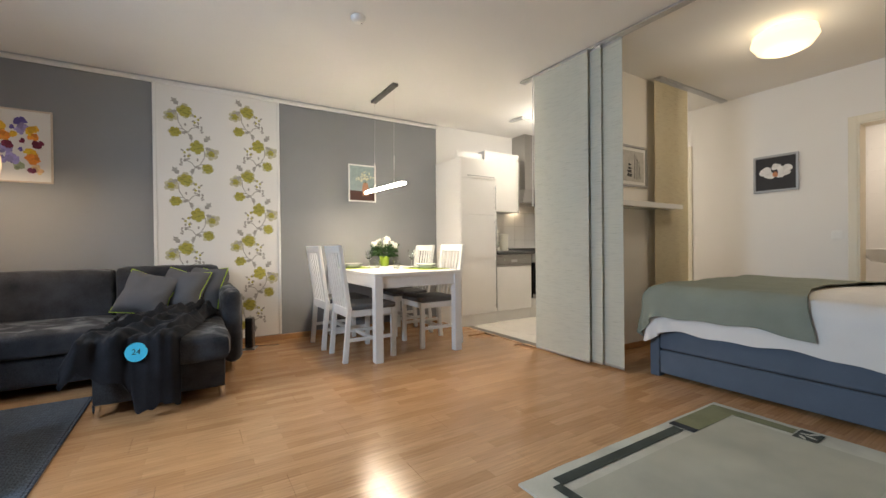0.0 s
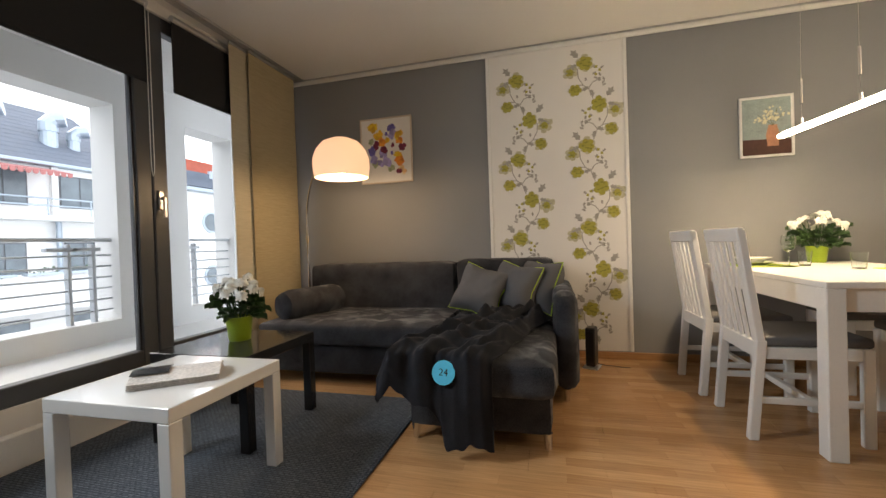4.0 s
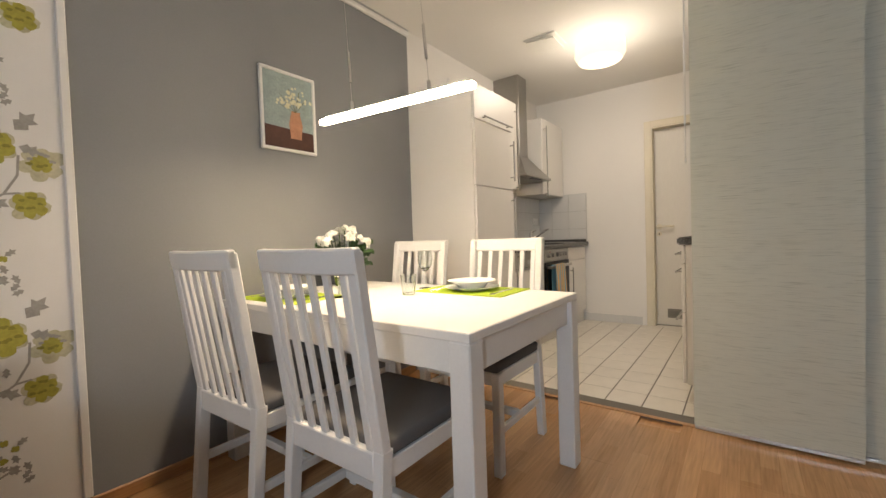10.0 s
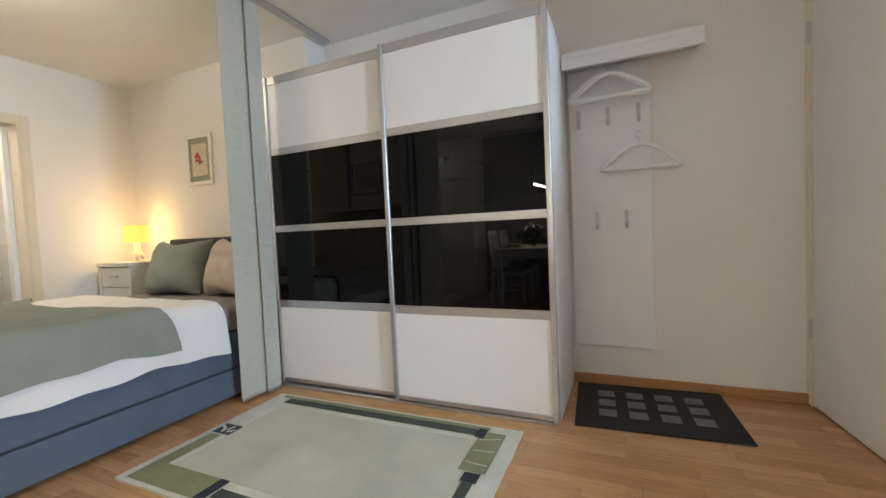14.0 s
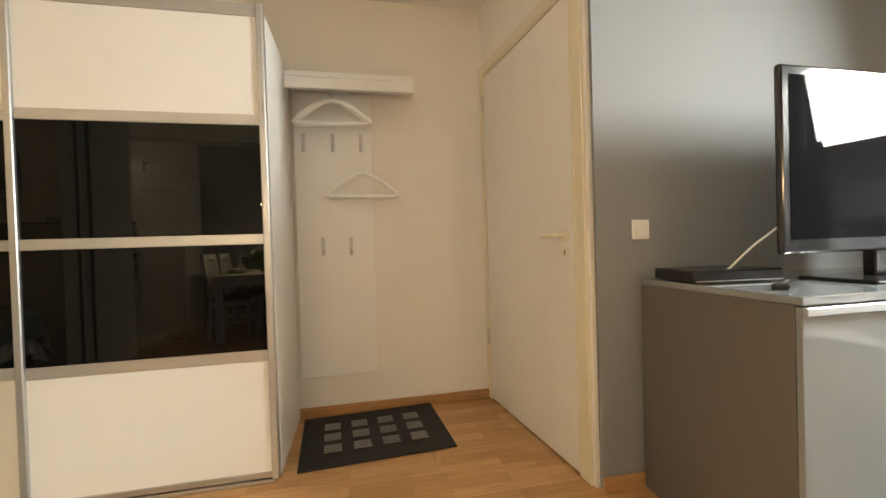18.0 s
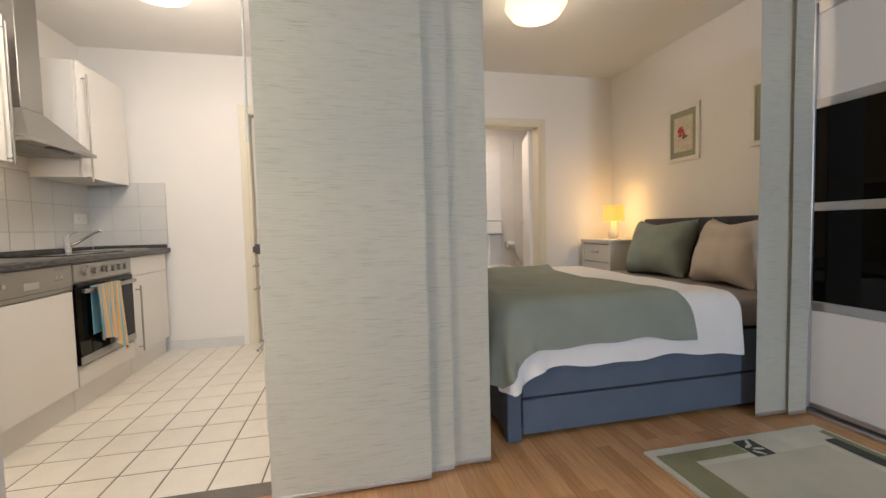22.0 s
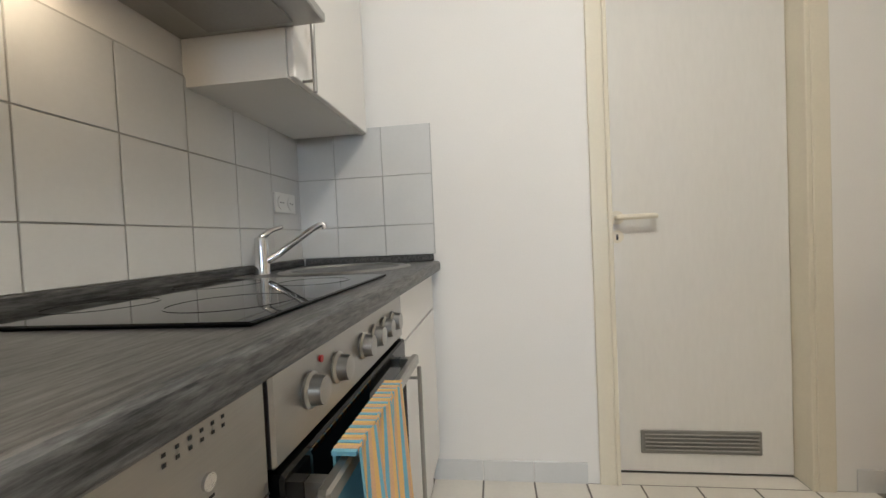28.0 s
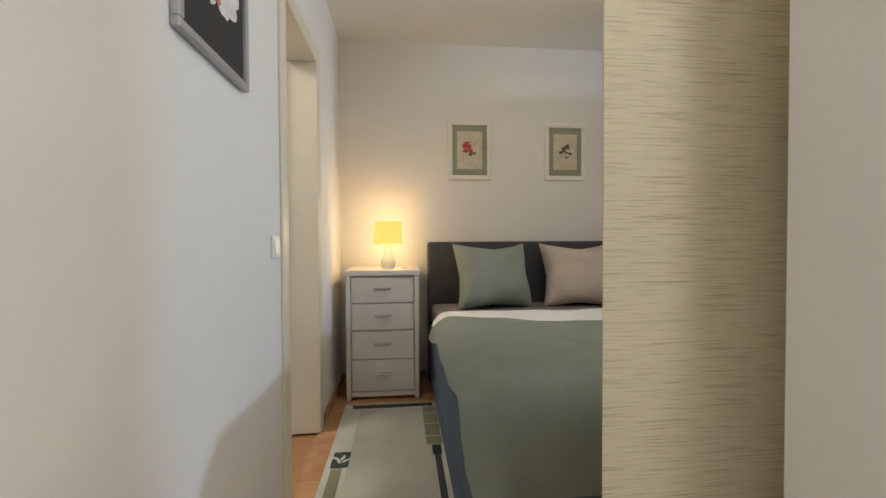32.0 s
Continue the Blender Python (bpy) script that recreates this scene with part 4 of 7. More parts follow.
def round_window_house():
    h = thing("red_roof_house", "white rendered house with round windows and a red tiled roof", "house", pose(-15.5, 0, 0))
    part("wall", box(-6, 0, 16.2, 26, -7, 3.75), FACADE, h)
    part("eave", box(-6, 0.4, 16.1, 26.1, 3.75, 3.95, 0.03), ZINC, h)
    for k in range(8):
        part("roof_course", box(-0.55 * (k + 1) + 0.4, -0.55 * k + 0.45, 16.1 + 0.0 * k, 26.1, 3.95 + 0.27 * k, 4.22 + 0.27 * k + 0.04), SLATE if k < 2 else RED_ROOF, h)
    part("dormer", box(-1.2, 0.1, 16.3, 17.9, 3.95, 4.7), SLATE, h)
    part("roof_vent", rod((-0.6, 18.7, 4.2), (-0.6, 18.7, 5.0), 0.14), ZINC, h)
    for z in (2.35, -0.25, -3.0):
        w = part("round_window", rod((-0.02, 18.0, z), (0.06, 18.0, z), 0.52, seg=32), ZINC, h, "round window with a grey frame")
        part("pane", rod((0.062, 18.0, z), (0.08, 18.0, z), 0.42, seg=32), FAR_GLASS, w)
    part("downpipe", rod((0.1, 19.6, -7), (0.1, 19.6, 3.7), 0.06, seg=8), ZINC, h)


slate_house()
round_window_house()


# ---- living area ----
carpet = thing("area_carpet", "blue-grey flat-woven carpet under the coffee tables", "carpet")
part("weave", box(-1.66, -0.115, 1.75, 3.95, 0.001, 0.009, 0.003), CARPET, carpet)
part("edging", box(-0.115, -0.10, 1.75, 3.95, 0.001, 0.010, 0.003), CARPET, carpet)


def sofa():
    s = thing("corner_sofa", "anthracite velour corner sofa bed with chaise and steel feet", "sofa", pose(-0.055, 0, 0))

    def cushion(name, x0, x1, y0, y1, z0, z1, r, sag=0.012, seed=0.0):
        bm = box(x0, x1, y0, y1, z0, z1)
        bmesh.ops.subdivide_edges(bm, edges=bm.edges[:], cuts=11, use_grid_fill=True)
        c = Vector(((x0 + x1) / 2, (y0 + y1) / 2, (z0 + z1) / 2))
        hx, hy, hz = (x1 - x0) / 2, (y1 - y0) / 2, (z1 - z0) / 2
        for v in bm.verts:
            d = v.co - c
            q = [max(-h + r, min(h - r, a)) for a, h in zip(d, (hx, hy, hz))]
            e = d - Vector(q)
            if e.length > 1e-6:
                d = Vector(q) + e.normalized() * r
            v.co = c + d
            w = noise.noise(v.co * 4 + Vector((seed, 0, 0))) * sag + noise.noise(v.co * 13 + Vector((0, seed, 0))) * sag * 0.3
            v.co += d.normalized() * w
        return part(name, bm, SOFA, s, smooth=True)

    cushion("base", -1.34, -0.03, 4.12, 4.86, 0.07, 0.27, 0.02, 0.004, 1)
    cushion("seat", -1.36, -0.012, 4.07, 4.84, 0.265, 0.43, 0.045, 0.010, 2)
    cushion("backrest", -1.35, -0.045, 4.76, 4.99, 0.25, 0.80, 0.05, 0.007, 3)
    cushion("backrest", -0.035, 0.72, 4.76, 4.99, 0.25, 0.815, 0.05, 0.007, 4)
    cushion("chaise_base", 0.015, 0.69, 3.46, 4.84, 0.07, 0.27, 0.03, 0.005, 5)
    cushion("chaise_seat", -0.005, 0.715, 3.36, 4.84, 0.255, 0.43, 0.055, 0.010, 6)
    cushion("armrest", 0.70, 0.845, 4.03, 4.98, 0.07, 0.64, 0.065, 0.006, 7)
    bm = lathe([(0.0, -0.29), (0.06, -0.29), (0.10, -0.27), (0.113, -0.2), (0.112, 0.0), (0.112, 0.2), (0.10, 0.27), (0.06, 0.29), (0.0, 0.29)], 28)
    for v in bm.verts:
        v.co *= 1 + 0.05 * noise.noise(v.co * 12)
    moved(bm, Matrix.Translation((-1.14, 4.45, 0.525)) @ pose(0, 0, 0, 0, 0, -16) @ pose(0, 0, 0, 90))
    part("bolster", bm, SOFA, s, "round velour bolster", True)
    for x, y in ((0.037, 3.505), (0.666, 3.503), (-1.28, 4.2), (0.77, 4.09), (-1.28, 4.8), (0.77, 4.9)):
        part("foot", lathe([(0.0, 0), (0.016, 0), (0.022, 0.075), (0.0, 0.075)], 14, (x, y, 0.0)), CHROME, s, "chrome foot", True)
    return s


sofa()


def scatter_cushion(at, rz, lean, seed, size=0.40, roll=0):
    c = thing("scatter_cushion", "grey cushion with lime green piping leaning on the sofa", "cushion", Matrix.Translation(at) @ pose(0, 0, 0, 0, 0, rz) @ pose(0, 0, 0, lean) @ pose(0, 0, 0, 0, roll), "sofa cushions")
    part("cover", pillowed(size, size, 0.20, 24, 24, seed=seed), CUSHION, c, smooth=True)
    pts = []
    for k in range(48):
        q = k / 12
        s, t = int(q), q - int(q)
        u, v = [(2 * t - 1, -1), (1, 2 * t - 1), (1 - 2 * t, 1), (-1, 1 - 2 * t)][s]
        pts.append((u * size / 2 * (1 - 0.17 * (1 - abs(v)) * abs(u) ** 3), 0, v * size / 2 * (1 - 0.17 * (1 - abs(u)) * abs(v) ** 3)))
    part("piping", tube(pts, 0.0042, 6, closed=True), LIME, c)


scatter_cushion((0.145, 4.53, 0.595), -10, -28, 1, 0.38, 16)
scatter_cushion((0.385, 4.585, 0.605), -34, -22, 2, 0.38, 8)
scatter_cushion((0.555, 4.68, 0.615), -48, -16, 3, 0.38, 3)


def throw():
    t = thing("fleece_throw", "crumpled black fleece throw with a round blue label reading 24", "blanket")

    n, m = 110, 120
    settled = np.zeros((n, m, 3))
    for i in range(n):
        for j in range(m):
            a, b = i / (n - 1), j / (m - 1)
            top = min(1.0, b / 0.66)
            warp = 0.55 * noise.noise(Vector((a * 2.1, top * 2.4, 1.7))) + 0.22 * noise.noise(Vector((a * 6, top * 5, 4.1)))
            fold = 0.5 + 0.5 * math.sin(6.283 * (3.4 * a + 0.7 * top + warp))
            cross = 0.5 + 0.5 * math.sin(6.283 * (2.6 * top - 0.7 * a + 0.9 * noise.noise(Vector((a * 2.3, top * 2.6, 8.8)))))
            crease = abs(noise.noise(Vector((a * 7, top * 9, 3.3))))
            ridge = (1 - abs(noise.noise(Vector((a * 4.5 + 2.0 * top, top * 5.5 - a, 6.1))))) ** 5
            w1 = 1.25 * noise.noise(Vector((a * 2.2, top * 3.0, 9.4)))
            w2 = 1.25 * noise.noise(Vector((a * 2.5 + 5, top * 3.2, 2.7)))
            pinch = (1 - abs(math.sin(3.1416 * (1.9 * a + 2.6 * top + 1.7 * w1)))) ** 2.2
            pinch += 0.8 * (1 - abs(math.sin(3.1416 * (2.9 * a - 2.2 * top + 1.7 * w2)))) ** 2.2
            lift = 0.052 * pinch * (1 - 0.35 * top) + 0.030 * fold ** 1.4 + 0.040 * cross ** 1.6 * (1 - 0.55 * top) + 0.024 * crease + 0.042 * ridge * (1 - 0.4 * top)
            edge = min(1.0, 7 * min(a, 1 - a) + 0.12) * min(1.0, 6 * top + 0.1)
            x = (0.34 + 0.30 * a) * (1 - top) + (-0.135 + 0.52 * a) * top + 0.05 * noise.noise(Vector((a * 3, top * 4, 2.2)))
            y = (4.42 - 0.08 * a) * (1 - top) + 3.345 * top + 0.05 * noise.noise(Vector((a * 4, top * 4, 6.2))) * (1 - top)
            z = 0.440 + (0.006 + lift) * edge * (1 - 0.35 * top ** 6)
            if x < -0.06:
                z -= min(0.10, 1.3 * (-0.06 - x)) * top
            if b > 0.66:
                q = (b - 0.66) / 0.34
                length = 0.11 + 0.21 * (a / 0.60) if a < 0.60 else 0.425 - 0.10 * (a - 0.60)
                z -= q * length
                y -= 0.014 + 0.007 * pinch * (1 - 0.4 * q) + 0.034 * fold * (1 - 0.25 * q) + 0.012 * math.sin(q * 2.6) + 0.01 * noise.noise(Vector((a * 8, q * 3, 5)))
                x += 0.02 * noise.noise(Vector((a * 3, q * 2, 7))) * q
            settled[i, j] = (x, y, max(z, 0.014))
    for _ in range(3):
        inner = settled[:-2, 1:-1] + settled[2:, 1:-1] + settled[1:-1, :-2] + settled[1:-1, 2:]
        settled[1:-1, 1:-1] = 0.5 * settled[1:-1, 1:-1] + 0.125 * inner
        for side in (settled[:, 0], settled[:, -1], settled[0], settled[-1]):
            side[1:-1] = 0.5 * side[1:-1] + 0.25 * (side[:-2] + side[2:])
    i, j = np.unravel_index(np.argmin(np.linalg.norm(settled - np.array((0.185, 3.30, 0.385)), axis=2)), (n, m))
    ax = Vector(settled[min(i + 3, n - 1), j]) - Vector(settled[max(i - 3, 0), j])
    ay = Vector(settled[i, min(j + 3, m - 1)]) - Vector(settled[i, max(j - 3, 0)])
    nz = ax.cross(ay).normalized()
    nz = (nz if nz.y < 0 or nz.z > 0.5 else -nz)
    nz = (nz + Vector((0, -0.9, 0.5))).normalized()
    side = (Vector((1, 0, -0.05)) - nz * nz.x).normalized()
    rise = nz.cross(side)
    spot = Vector(settled[i, j]) + nz * 0.022
    badge_at = Matrix(((side.x, rise.x, nz.x, spot.x), (side.y, rise.y, nz.y, spot.y), (side.z, rise.z, nz.z, spot.z), (0, 0, 0, 1)))
    part("cloth", cloth_mesh(settled, 0.006), THROW, t, smooth=True)
    lab = part("label", moved(lathe([(0, 0), (0.052, 0), (0.052, 0.003), (0, 0.003)], 28), badge_at), BADGE, t, "round cyan label", True)
    cur = bpy.data.curves.new("number", "FONT")
    cur.body, cur.size, cur.align_x, cur.align_y = "24", 0.042, "CENTER", "CENTER"
    txt = new("number_text", cur)
    bpy.context.view_layer.update()
    me = bpy.data.meshes.new_from_object(txt.evaluated_get(bpy.context.evaluated_depsgraph_get()))
    bpy.data.objects.remove(txt)
    me.materials.append(INK)
    num = new("number", me)
    num.parent = lab
    num.matrix_basis = badge_at @ pose(0, 0, 0.0035)


throw()


def square_table(x0, x1, y0, y1, h, material, name, label):
    t = thing(name, label, "coffee table", pose(x0, y0, 0.009))
    w, d = x1 - x0, y1 - y0
    part("tabletop", box(0, w, 0, d, h - 0.05, h, 0.003), material, t)
    for a in (0.0, w - 0.05):
        for b in (0.0, d - 0.05):
            part("leg", box(a, a + 0.05, b, b + 0.05, 0.0, h - 0.0505, 0.003), material, t)
    return t


low_table = square_table(0, 0.545, 0, 0.545, 0.453, WHITE_LACQUER, "coffee_table", "small white square coffee table on the carpet")
low_table.matrix_world = Matrix.Translation((-0.79, 2.877, 0.009)) @ pose(0, 0, 0, 0, 0, 0.7) @ pose(-0.2725, -0.2725, 0)
square_table(-1.275, -0.71, 3.165, 3.715, 0.45, BLACK_TABLE, "coffee_table", "black gloss coffee table beside the sofa")


def magazine():
    # the object is a magazine, folded and lying flat
    g = thing("rolled_newspaper", "loosely folded magazine lying on the white table", "magazine", Matrix.Translation((-0.75, 2.86, 0.463)) @ pose(0, 0, 0, 0, 0, 38))
    pr = surf("magazine_paper", (0.62, 0.58, 0.55), 0.55, vary=0.25, scale=7, bump=0.02)
    for k in range(4):
        part("page", sheet(lambda u, v, k=k: (0.29 * (u - 0.5), 0.12 * (v - 0.5) * 1.6, 0.003 + 0.006 * k + 0.022 * math.sin(math.pi * v) * (0.4 + 0.2 * k)), 6, 10, 0.002), pr, g, smooth=True)
    part("cover", sheet(lambda u, v: (-0.145 + 0.12 * u, 0.1 * (v - 0.5), 0.029 + 0.024 * math.sin(math.pi * (0.2 + 0.6 * v))), 4, 8, 0.001), DARK_PLASTIC, g, smooth=True)


magazine()


def flower_head(bm, c, r, up, petals=26):
    """A full white chrysanthemum head of small curved petals."""
    q = Vector(up).to_track_quat("Z", "Y").to_matrix()
    for k in range(petals):
        a, ring = k * 2.39996, (k + 0.5) / petals
        rr = r * (0.25 + 0.75 * ring)
        lift = r * (0.75 - 0.75 * ring)
        d = Vector((math.cos(a), math.sin(a), 0))
        s = Vector((-math.sin(a), math.cos(a), 0)) * r * 0.24
        p0, p1, p2 = d * rr * 0.25 + Vector((0, 0, lift * 0.6)), d * rr * 0.75 + Vector((0, 0, lift + 0.1 * r)), d * rr * 1.1 + Vector((0, 0, lift - 0.1 * r))
        vs = [bm.verts.new(Vector(c) + q @ w) for w in (p0 - s * 0.3, p0 + s * 0.3, p1 + s, p2 + s * 0.35, p2 - s * 0.35, p1 - s)]
        bm.faces.new((vs[0], vs[1], vs[2], vs[5]))
        bm.faces.new((vs[5], vs[2], vs[3], vs[4]))


def leaf_blade(bm, c, d, size, lobes=2):
    """A notched leaf along d."""
    d = Vector(d).normalized()
    s = d.cross(Vector((random.uniform(-1, 1), random.uniform(-1, 1), 1))).normalized()
    n = d.cross(s) * size * 0.12
    c = Vector(c)
    prof = [(0, 0.05), (0.25, 0.3), (0.35, 0.2), (0.55, 0.42), (0.65, 0.25), (0.85, 0.25), (1.0, 0.02)]
    left = [bm.verts.new(c + d * size * t + s * size * w - n * w * 2) for t, w in prof]
    mid = [bm.verts.new(c + d * size * t - Vector((0, 0, size * 0.25 * t * t))) for t, w in prof]
    right = [bm.verts.new(c + d * size * t - s * size * w - n * w * 2) for t, w in prof]
    for a, b in ((left, mid), (mid, right)):
        for k in range(len(prof) - 1):
            bm.faces.new((a[k], a[k + 1], b[k + 1], b[k]))


def potted_flowers(at, heads, seed, group="flower pots", spread=0.13, tall=0.20, pot_r=0.07, pot_h=0.13):
    random.seed(seed)
    p = thing("potted_flowers", "white chrysanthemums in a lime green ceramic pot", "potted plant", pose(*at), group)
    part("pot", lathe([(0.0, 0.0), (pot_r * 0.72, 0.0), (pot_r * 0.78, 0.004), (pot_r, pot_h), (pot_r * 0.93, pot_h), (pot_r * 0.9, pot_h - 0.012), (0.0, pot_h - 0.012)], 32), POT, p, smooth=True)
    leaves, stems = bmesh.new(), bmesh.new()
    for k in range(95):
        a, r = random.uniform(0, 6.283), spread * math.sqrt(random.random())
        z = pot_h + random.uniform(-0.005, tall * 0.55)
        d = (math.cos(a) * 1.2, math.sin(a) * 1.2, random.uniform(-0.25, 0.9))
        leaf_blade(leaves, (r * math.cos(a) * 0.8, r * math.sin(a) * 0.8, z), d, random.uniform(0.045, 0.085))
    for k in range(heads):
        a = k * 2.4 + random.uniform(-0.3, 0.3)
        r = spread * math.sqrt((k + 0.4) / heads) * 1.05
        top = Vector((r * math.cos(a), r * math.sin(a), pot_h + tall * (1 - 0.35 * (r / spread) ** 2) + random.uniform(-0.02, 0.02)))
        tube([(0.3 * top.x, 0.3 * top.y, pot_h - 0.01), (0.7 * top.x, 0.7 * top.y, (pot_h + top.z) / 2), top], 0.003, 5, stems)
        head = bmesh.new()
        flower_head(head, top, random.uniform(0.034, 0.046), (top.x * 3, top.y * 3, 0.25), 34)
        part("flower_head", head, PETAL, p, "white flower head", True)
    tagged(part("foliage", leaves, LEAF, p), kind="stuff")
    part("stalk", stems, LEAF, p)


potted_flowers((-1.01, 3.47, 0.459), 20, 5, spread=0.112, tall=0.19)


def arc_lamp():
    a = thing("arc_floor_lamp", "arched chrome floor lamp with a lit white dome shade", "lamp")
    cx, cy, cz = -0.824, 4.322, 1.59
    part("base", lathe([(0, 0), (0.14, 0), (0.14, 0.02), (0.03, 0.03), (0.0, 0.03)], 32, (-1.48, 4.86, 0.0)), CHROME, a, smooth=True)
    pts = [(-1.48, 4.86, 0.02), (-1.48, 4.86, 0.6), (-1.48, 4.86, 1.1)]
    for k in range(13):
        q = math.radians(90 * k / 12)
        s = 1 - math.cos(q * 1.0)
        pts.append((-1.48 + (cx + 1.48) * (1 - math.cos(q)), 4.86 + (cy - 4.86) * (1 - math.cos(q)), 1.2 + (cz - 1.04) * math.sin(q)))
    part("arm", tube(pts, 0.010, 10), CHROME, a, smooth=True)
    part("collar", rod((-1.48, 4.86, 1.0), (-1.48, 4.86, 1.06), 0.016), CHROME, a)
    lit = glow("lit_opal_shade", (1.0, 0.62, 0.36), 0.75, (0.62, 0.53, 0.45))
    part("shade", lathe([(0.0, 0.155), (0.07, 0.15), (0.14, 0.122), (0.19, 0.065), (0.214, 0.0), (0.216, -0.06), (0.205, -0.135), (0.200, -0.135), (0.210, -0.06), (0.208, 0.0), (0.184, 0.062), (0.136, 0.116), (0.07, 0.143), (0.0, 0.148)], 40, (cx, cy, cz), sx=0.945, sy=0.945), lit, a, "glowing opal dome shade", True)
    part("bulb", lathe([(0.0, -0.05), (0.03, -0.04), (0.04, 0.0), (0.03, 0.04), (0.015, 0.09), (0, 0.09)], 20, (cx, cy, cz - 0.07)), glow("lit_bulb", (1.0, 0.85, 0.6), 9), a, smooth=True)
    lamp("floor_lamp_light", "POINT", 11, WARM, pose(cx, cy, cz - 0.16), 0.05)


arc_lamp()


def speaker():
    # the object is a small black speaker
    s = thing("tower_heater", "small black upright speaker on a plate beside the sofa", "speaker", Matrix.Translation((0.915, 4.77, 0)) @ pose(0, 0, 0, 0, 0, -20))
    part("body", box(-0.034, 0.034, -0.05, 0.05, 0.018, 0.30, 0.01, seg=2), DARK_PLASTIC, s)
    part("base_plate", box(-0.055, 0.055, -0.06, 0.06, 0.0, 0.012, 0.004), ALU, s)
    part("grille", box(-0.026, 0.026, -0.0525, -0.0505, 0.05, 0.27), MAT_RUBBER, s)
    part("cable", tube([(0.03, 0.05, 0.02), (0.07, 0.085, 0.004), (0.13, 0.095, 0.004), (0.20, 0.09, 0.004), (0.24, 0.105, 0.004)], 0.0025, 6), DARK_PLASTIC, s)


speaker()


# ---- dining area ----
def dining_table():
    t = thing("dining_table", "white painted dining table with square legs", "table", pose(1.724, 3.612, 0))
    w, d, h = 0.85, 1.37, 0.74
    part("tabletop", box(0, w, 0, d, h - 0.028, h, 0.003), CHAIR_WHITE, t)
    for a, b, c, e in ((0.02, w - 0.02, 0.02, 0.04), (0.02, w - 0.02, d - 0.04, d - 0.02), (0.02, 0.04, 0.045, d - 0.045), (w - 0.04, w - 0.02, 0.045, d - 0.045)):
        part("apron", box(a, b, c, e, h - 0.125, h - 0.0285, 0.002), CHAIR_WHITE, t)
    for a in (0.0, w - 0.07):
        for b in (0.0, d - 0.07):
            part("leg", box(a, a + 0.07, b, b + 0.07, 0, h - 0.0285, 0.004), CHAIR_WHITE, t)


dining_table()


def chair(m):
    """A slatted chair looking towards +x."""
    c = thing("dining_chair", "white wooden slat-back chair with a grey seat pad", "chair", m, "chairs round the dining table")

    def leaning(x0, z0, x1, z1, y0, y1, th, bev=0.004):
        bm = bmesh.new()
        vs = [bm.verts.new((x, y, z)) for x, z in ((x0, z0), (x0 + th, z0), (x1 + th, z1), (x1, z1)) for y in (y0, y1)]
        for q in ((0, 2, 3, 1), (2, 4, 5, 3), (4, 6, 7, 5), (6, 0, 1, 7), (0, 6, 4, 2), (1, 3, 5, 7)):
            bm.faces.new([vs[k] for k in q])
        bmesh.ops.bevel(bm, geom=bm.edges[:], offset=bev, segments=1, affect="EDGES")
        return bm

    for y in (-0.21, 0.175):
        part("rear_leg", leaning(-0.245, 0.0, -0.205, 0.46, y, y + 0.035, 0.042), CHAIR_WHITE, c)
        part("back_post", leaning(-0.205, 0.455, -0.275, 0.97, y, y + 0.035, 0.034), CHAIR_WHITE, c)
        part("front_leg", box(0.19, 0.232, y, y + 0.035, 0, 0.43, 0.004), CHAIR_WHITE, c)
        part("side_rail", box(-0.17, 0.19, y + 0.006, y + 0.028, 0.375, 0.43, 0.003), CHAIR_WHITE, c)
        part("stretcher", box(-0.20, 0.19, y + 0.008, y + 0.028, 0.17, 0.20, 0.003), CHAIR_WHITE, c)
    part("cross_stretcher", box(-0.01, 0.02, -0.18, 0.18, 0.17, 0.20, 0.003), CHAIR_WHITE, c)
    part("front_rail", box(0.195, 0.22, -0.175, 0.175, 0.375, 0.43, 0.003), CHAIR_WHITE, c)
    part("rear_rail", box(-0.205, -0.175, -0.175, 0.175, 0.375, 0.45, 0.003), CHAIR_WHITE, c)
    top = box(-0.03, 0.0, -0.21, 0.21, 0.0, 0.065, 0.005)
    bmesh.ops.subdivide_edges(top, edges=[e for e in top.edges if abs(e.verts[0].co.y - e.verts[1].co.y) > 0.3], cuts=8)
    for v in top.verts:
        v.co.x -= 0.018 * (1 - (v.co.y / 0.21) ** 2)
    moved(top, Matrix.Translation((-0.240, 0, 0.915)) @ pose(0, 0, 0, 0, -7))
    part("top_rail", top, CHAIR_WHITE, c)
    for k in range(6):
        y = -0.155 + 0.062 * k
        bow = 0.014 * (1 - (y / 0.2) ** 2)
        part("slat", leaning(-0.196, 0.43, -0.262 - bow, 0.925, y - 0.012, y + 0.012, 0.013, 0.002), CHAIR_WHITE, c)
    seat = box(-0.18, 0.235, -0.205, 0.205, 0.432, 0.475, 0.014, seg=3)
    for v in seat.verts:
        if v.co.z > 0.46:
            v.co.z += 0.008 * (1 - (v.co.y / 0.21) ** 2)
    part("seat", seat, surf("grey_seat_cloth", (0.115, 0.112, 0.115), 0.9, vary=0.06, fine=320, bump=0.15) if "grey_seat_cloth" not in bpy.data.materials else bpy.data.materials["grey_seat_cloth"], c, "grey upholstered seat", True)
    return c


first = chair(pose(1.745, 3.97, 0))
copy_thing(first, pose(1.712, 4.515, 0, 0, 0, 1))
copy_thing(first, pose(2.50, 4.045, 0, 0, 0, 180))
copy_thing(first, pose(2.505, 4.645, 0, 0, 0, 178))


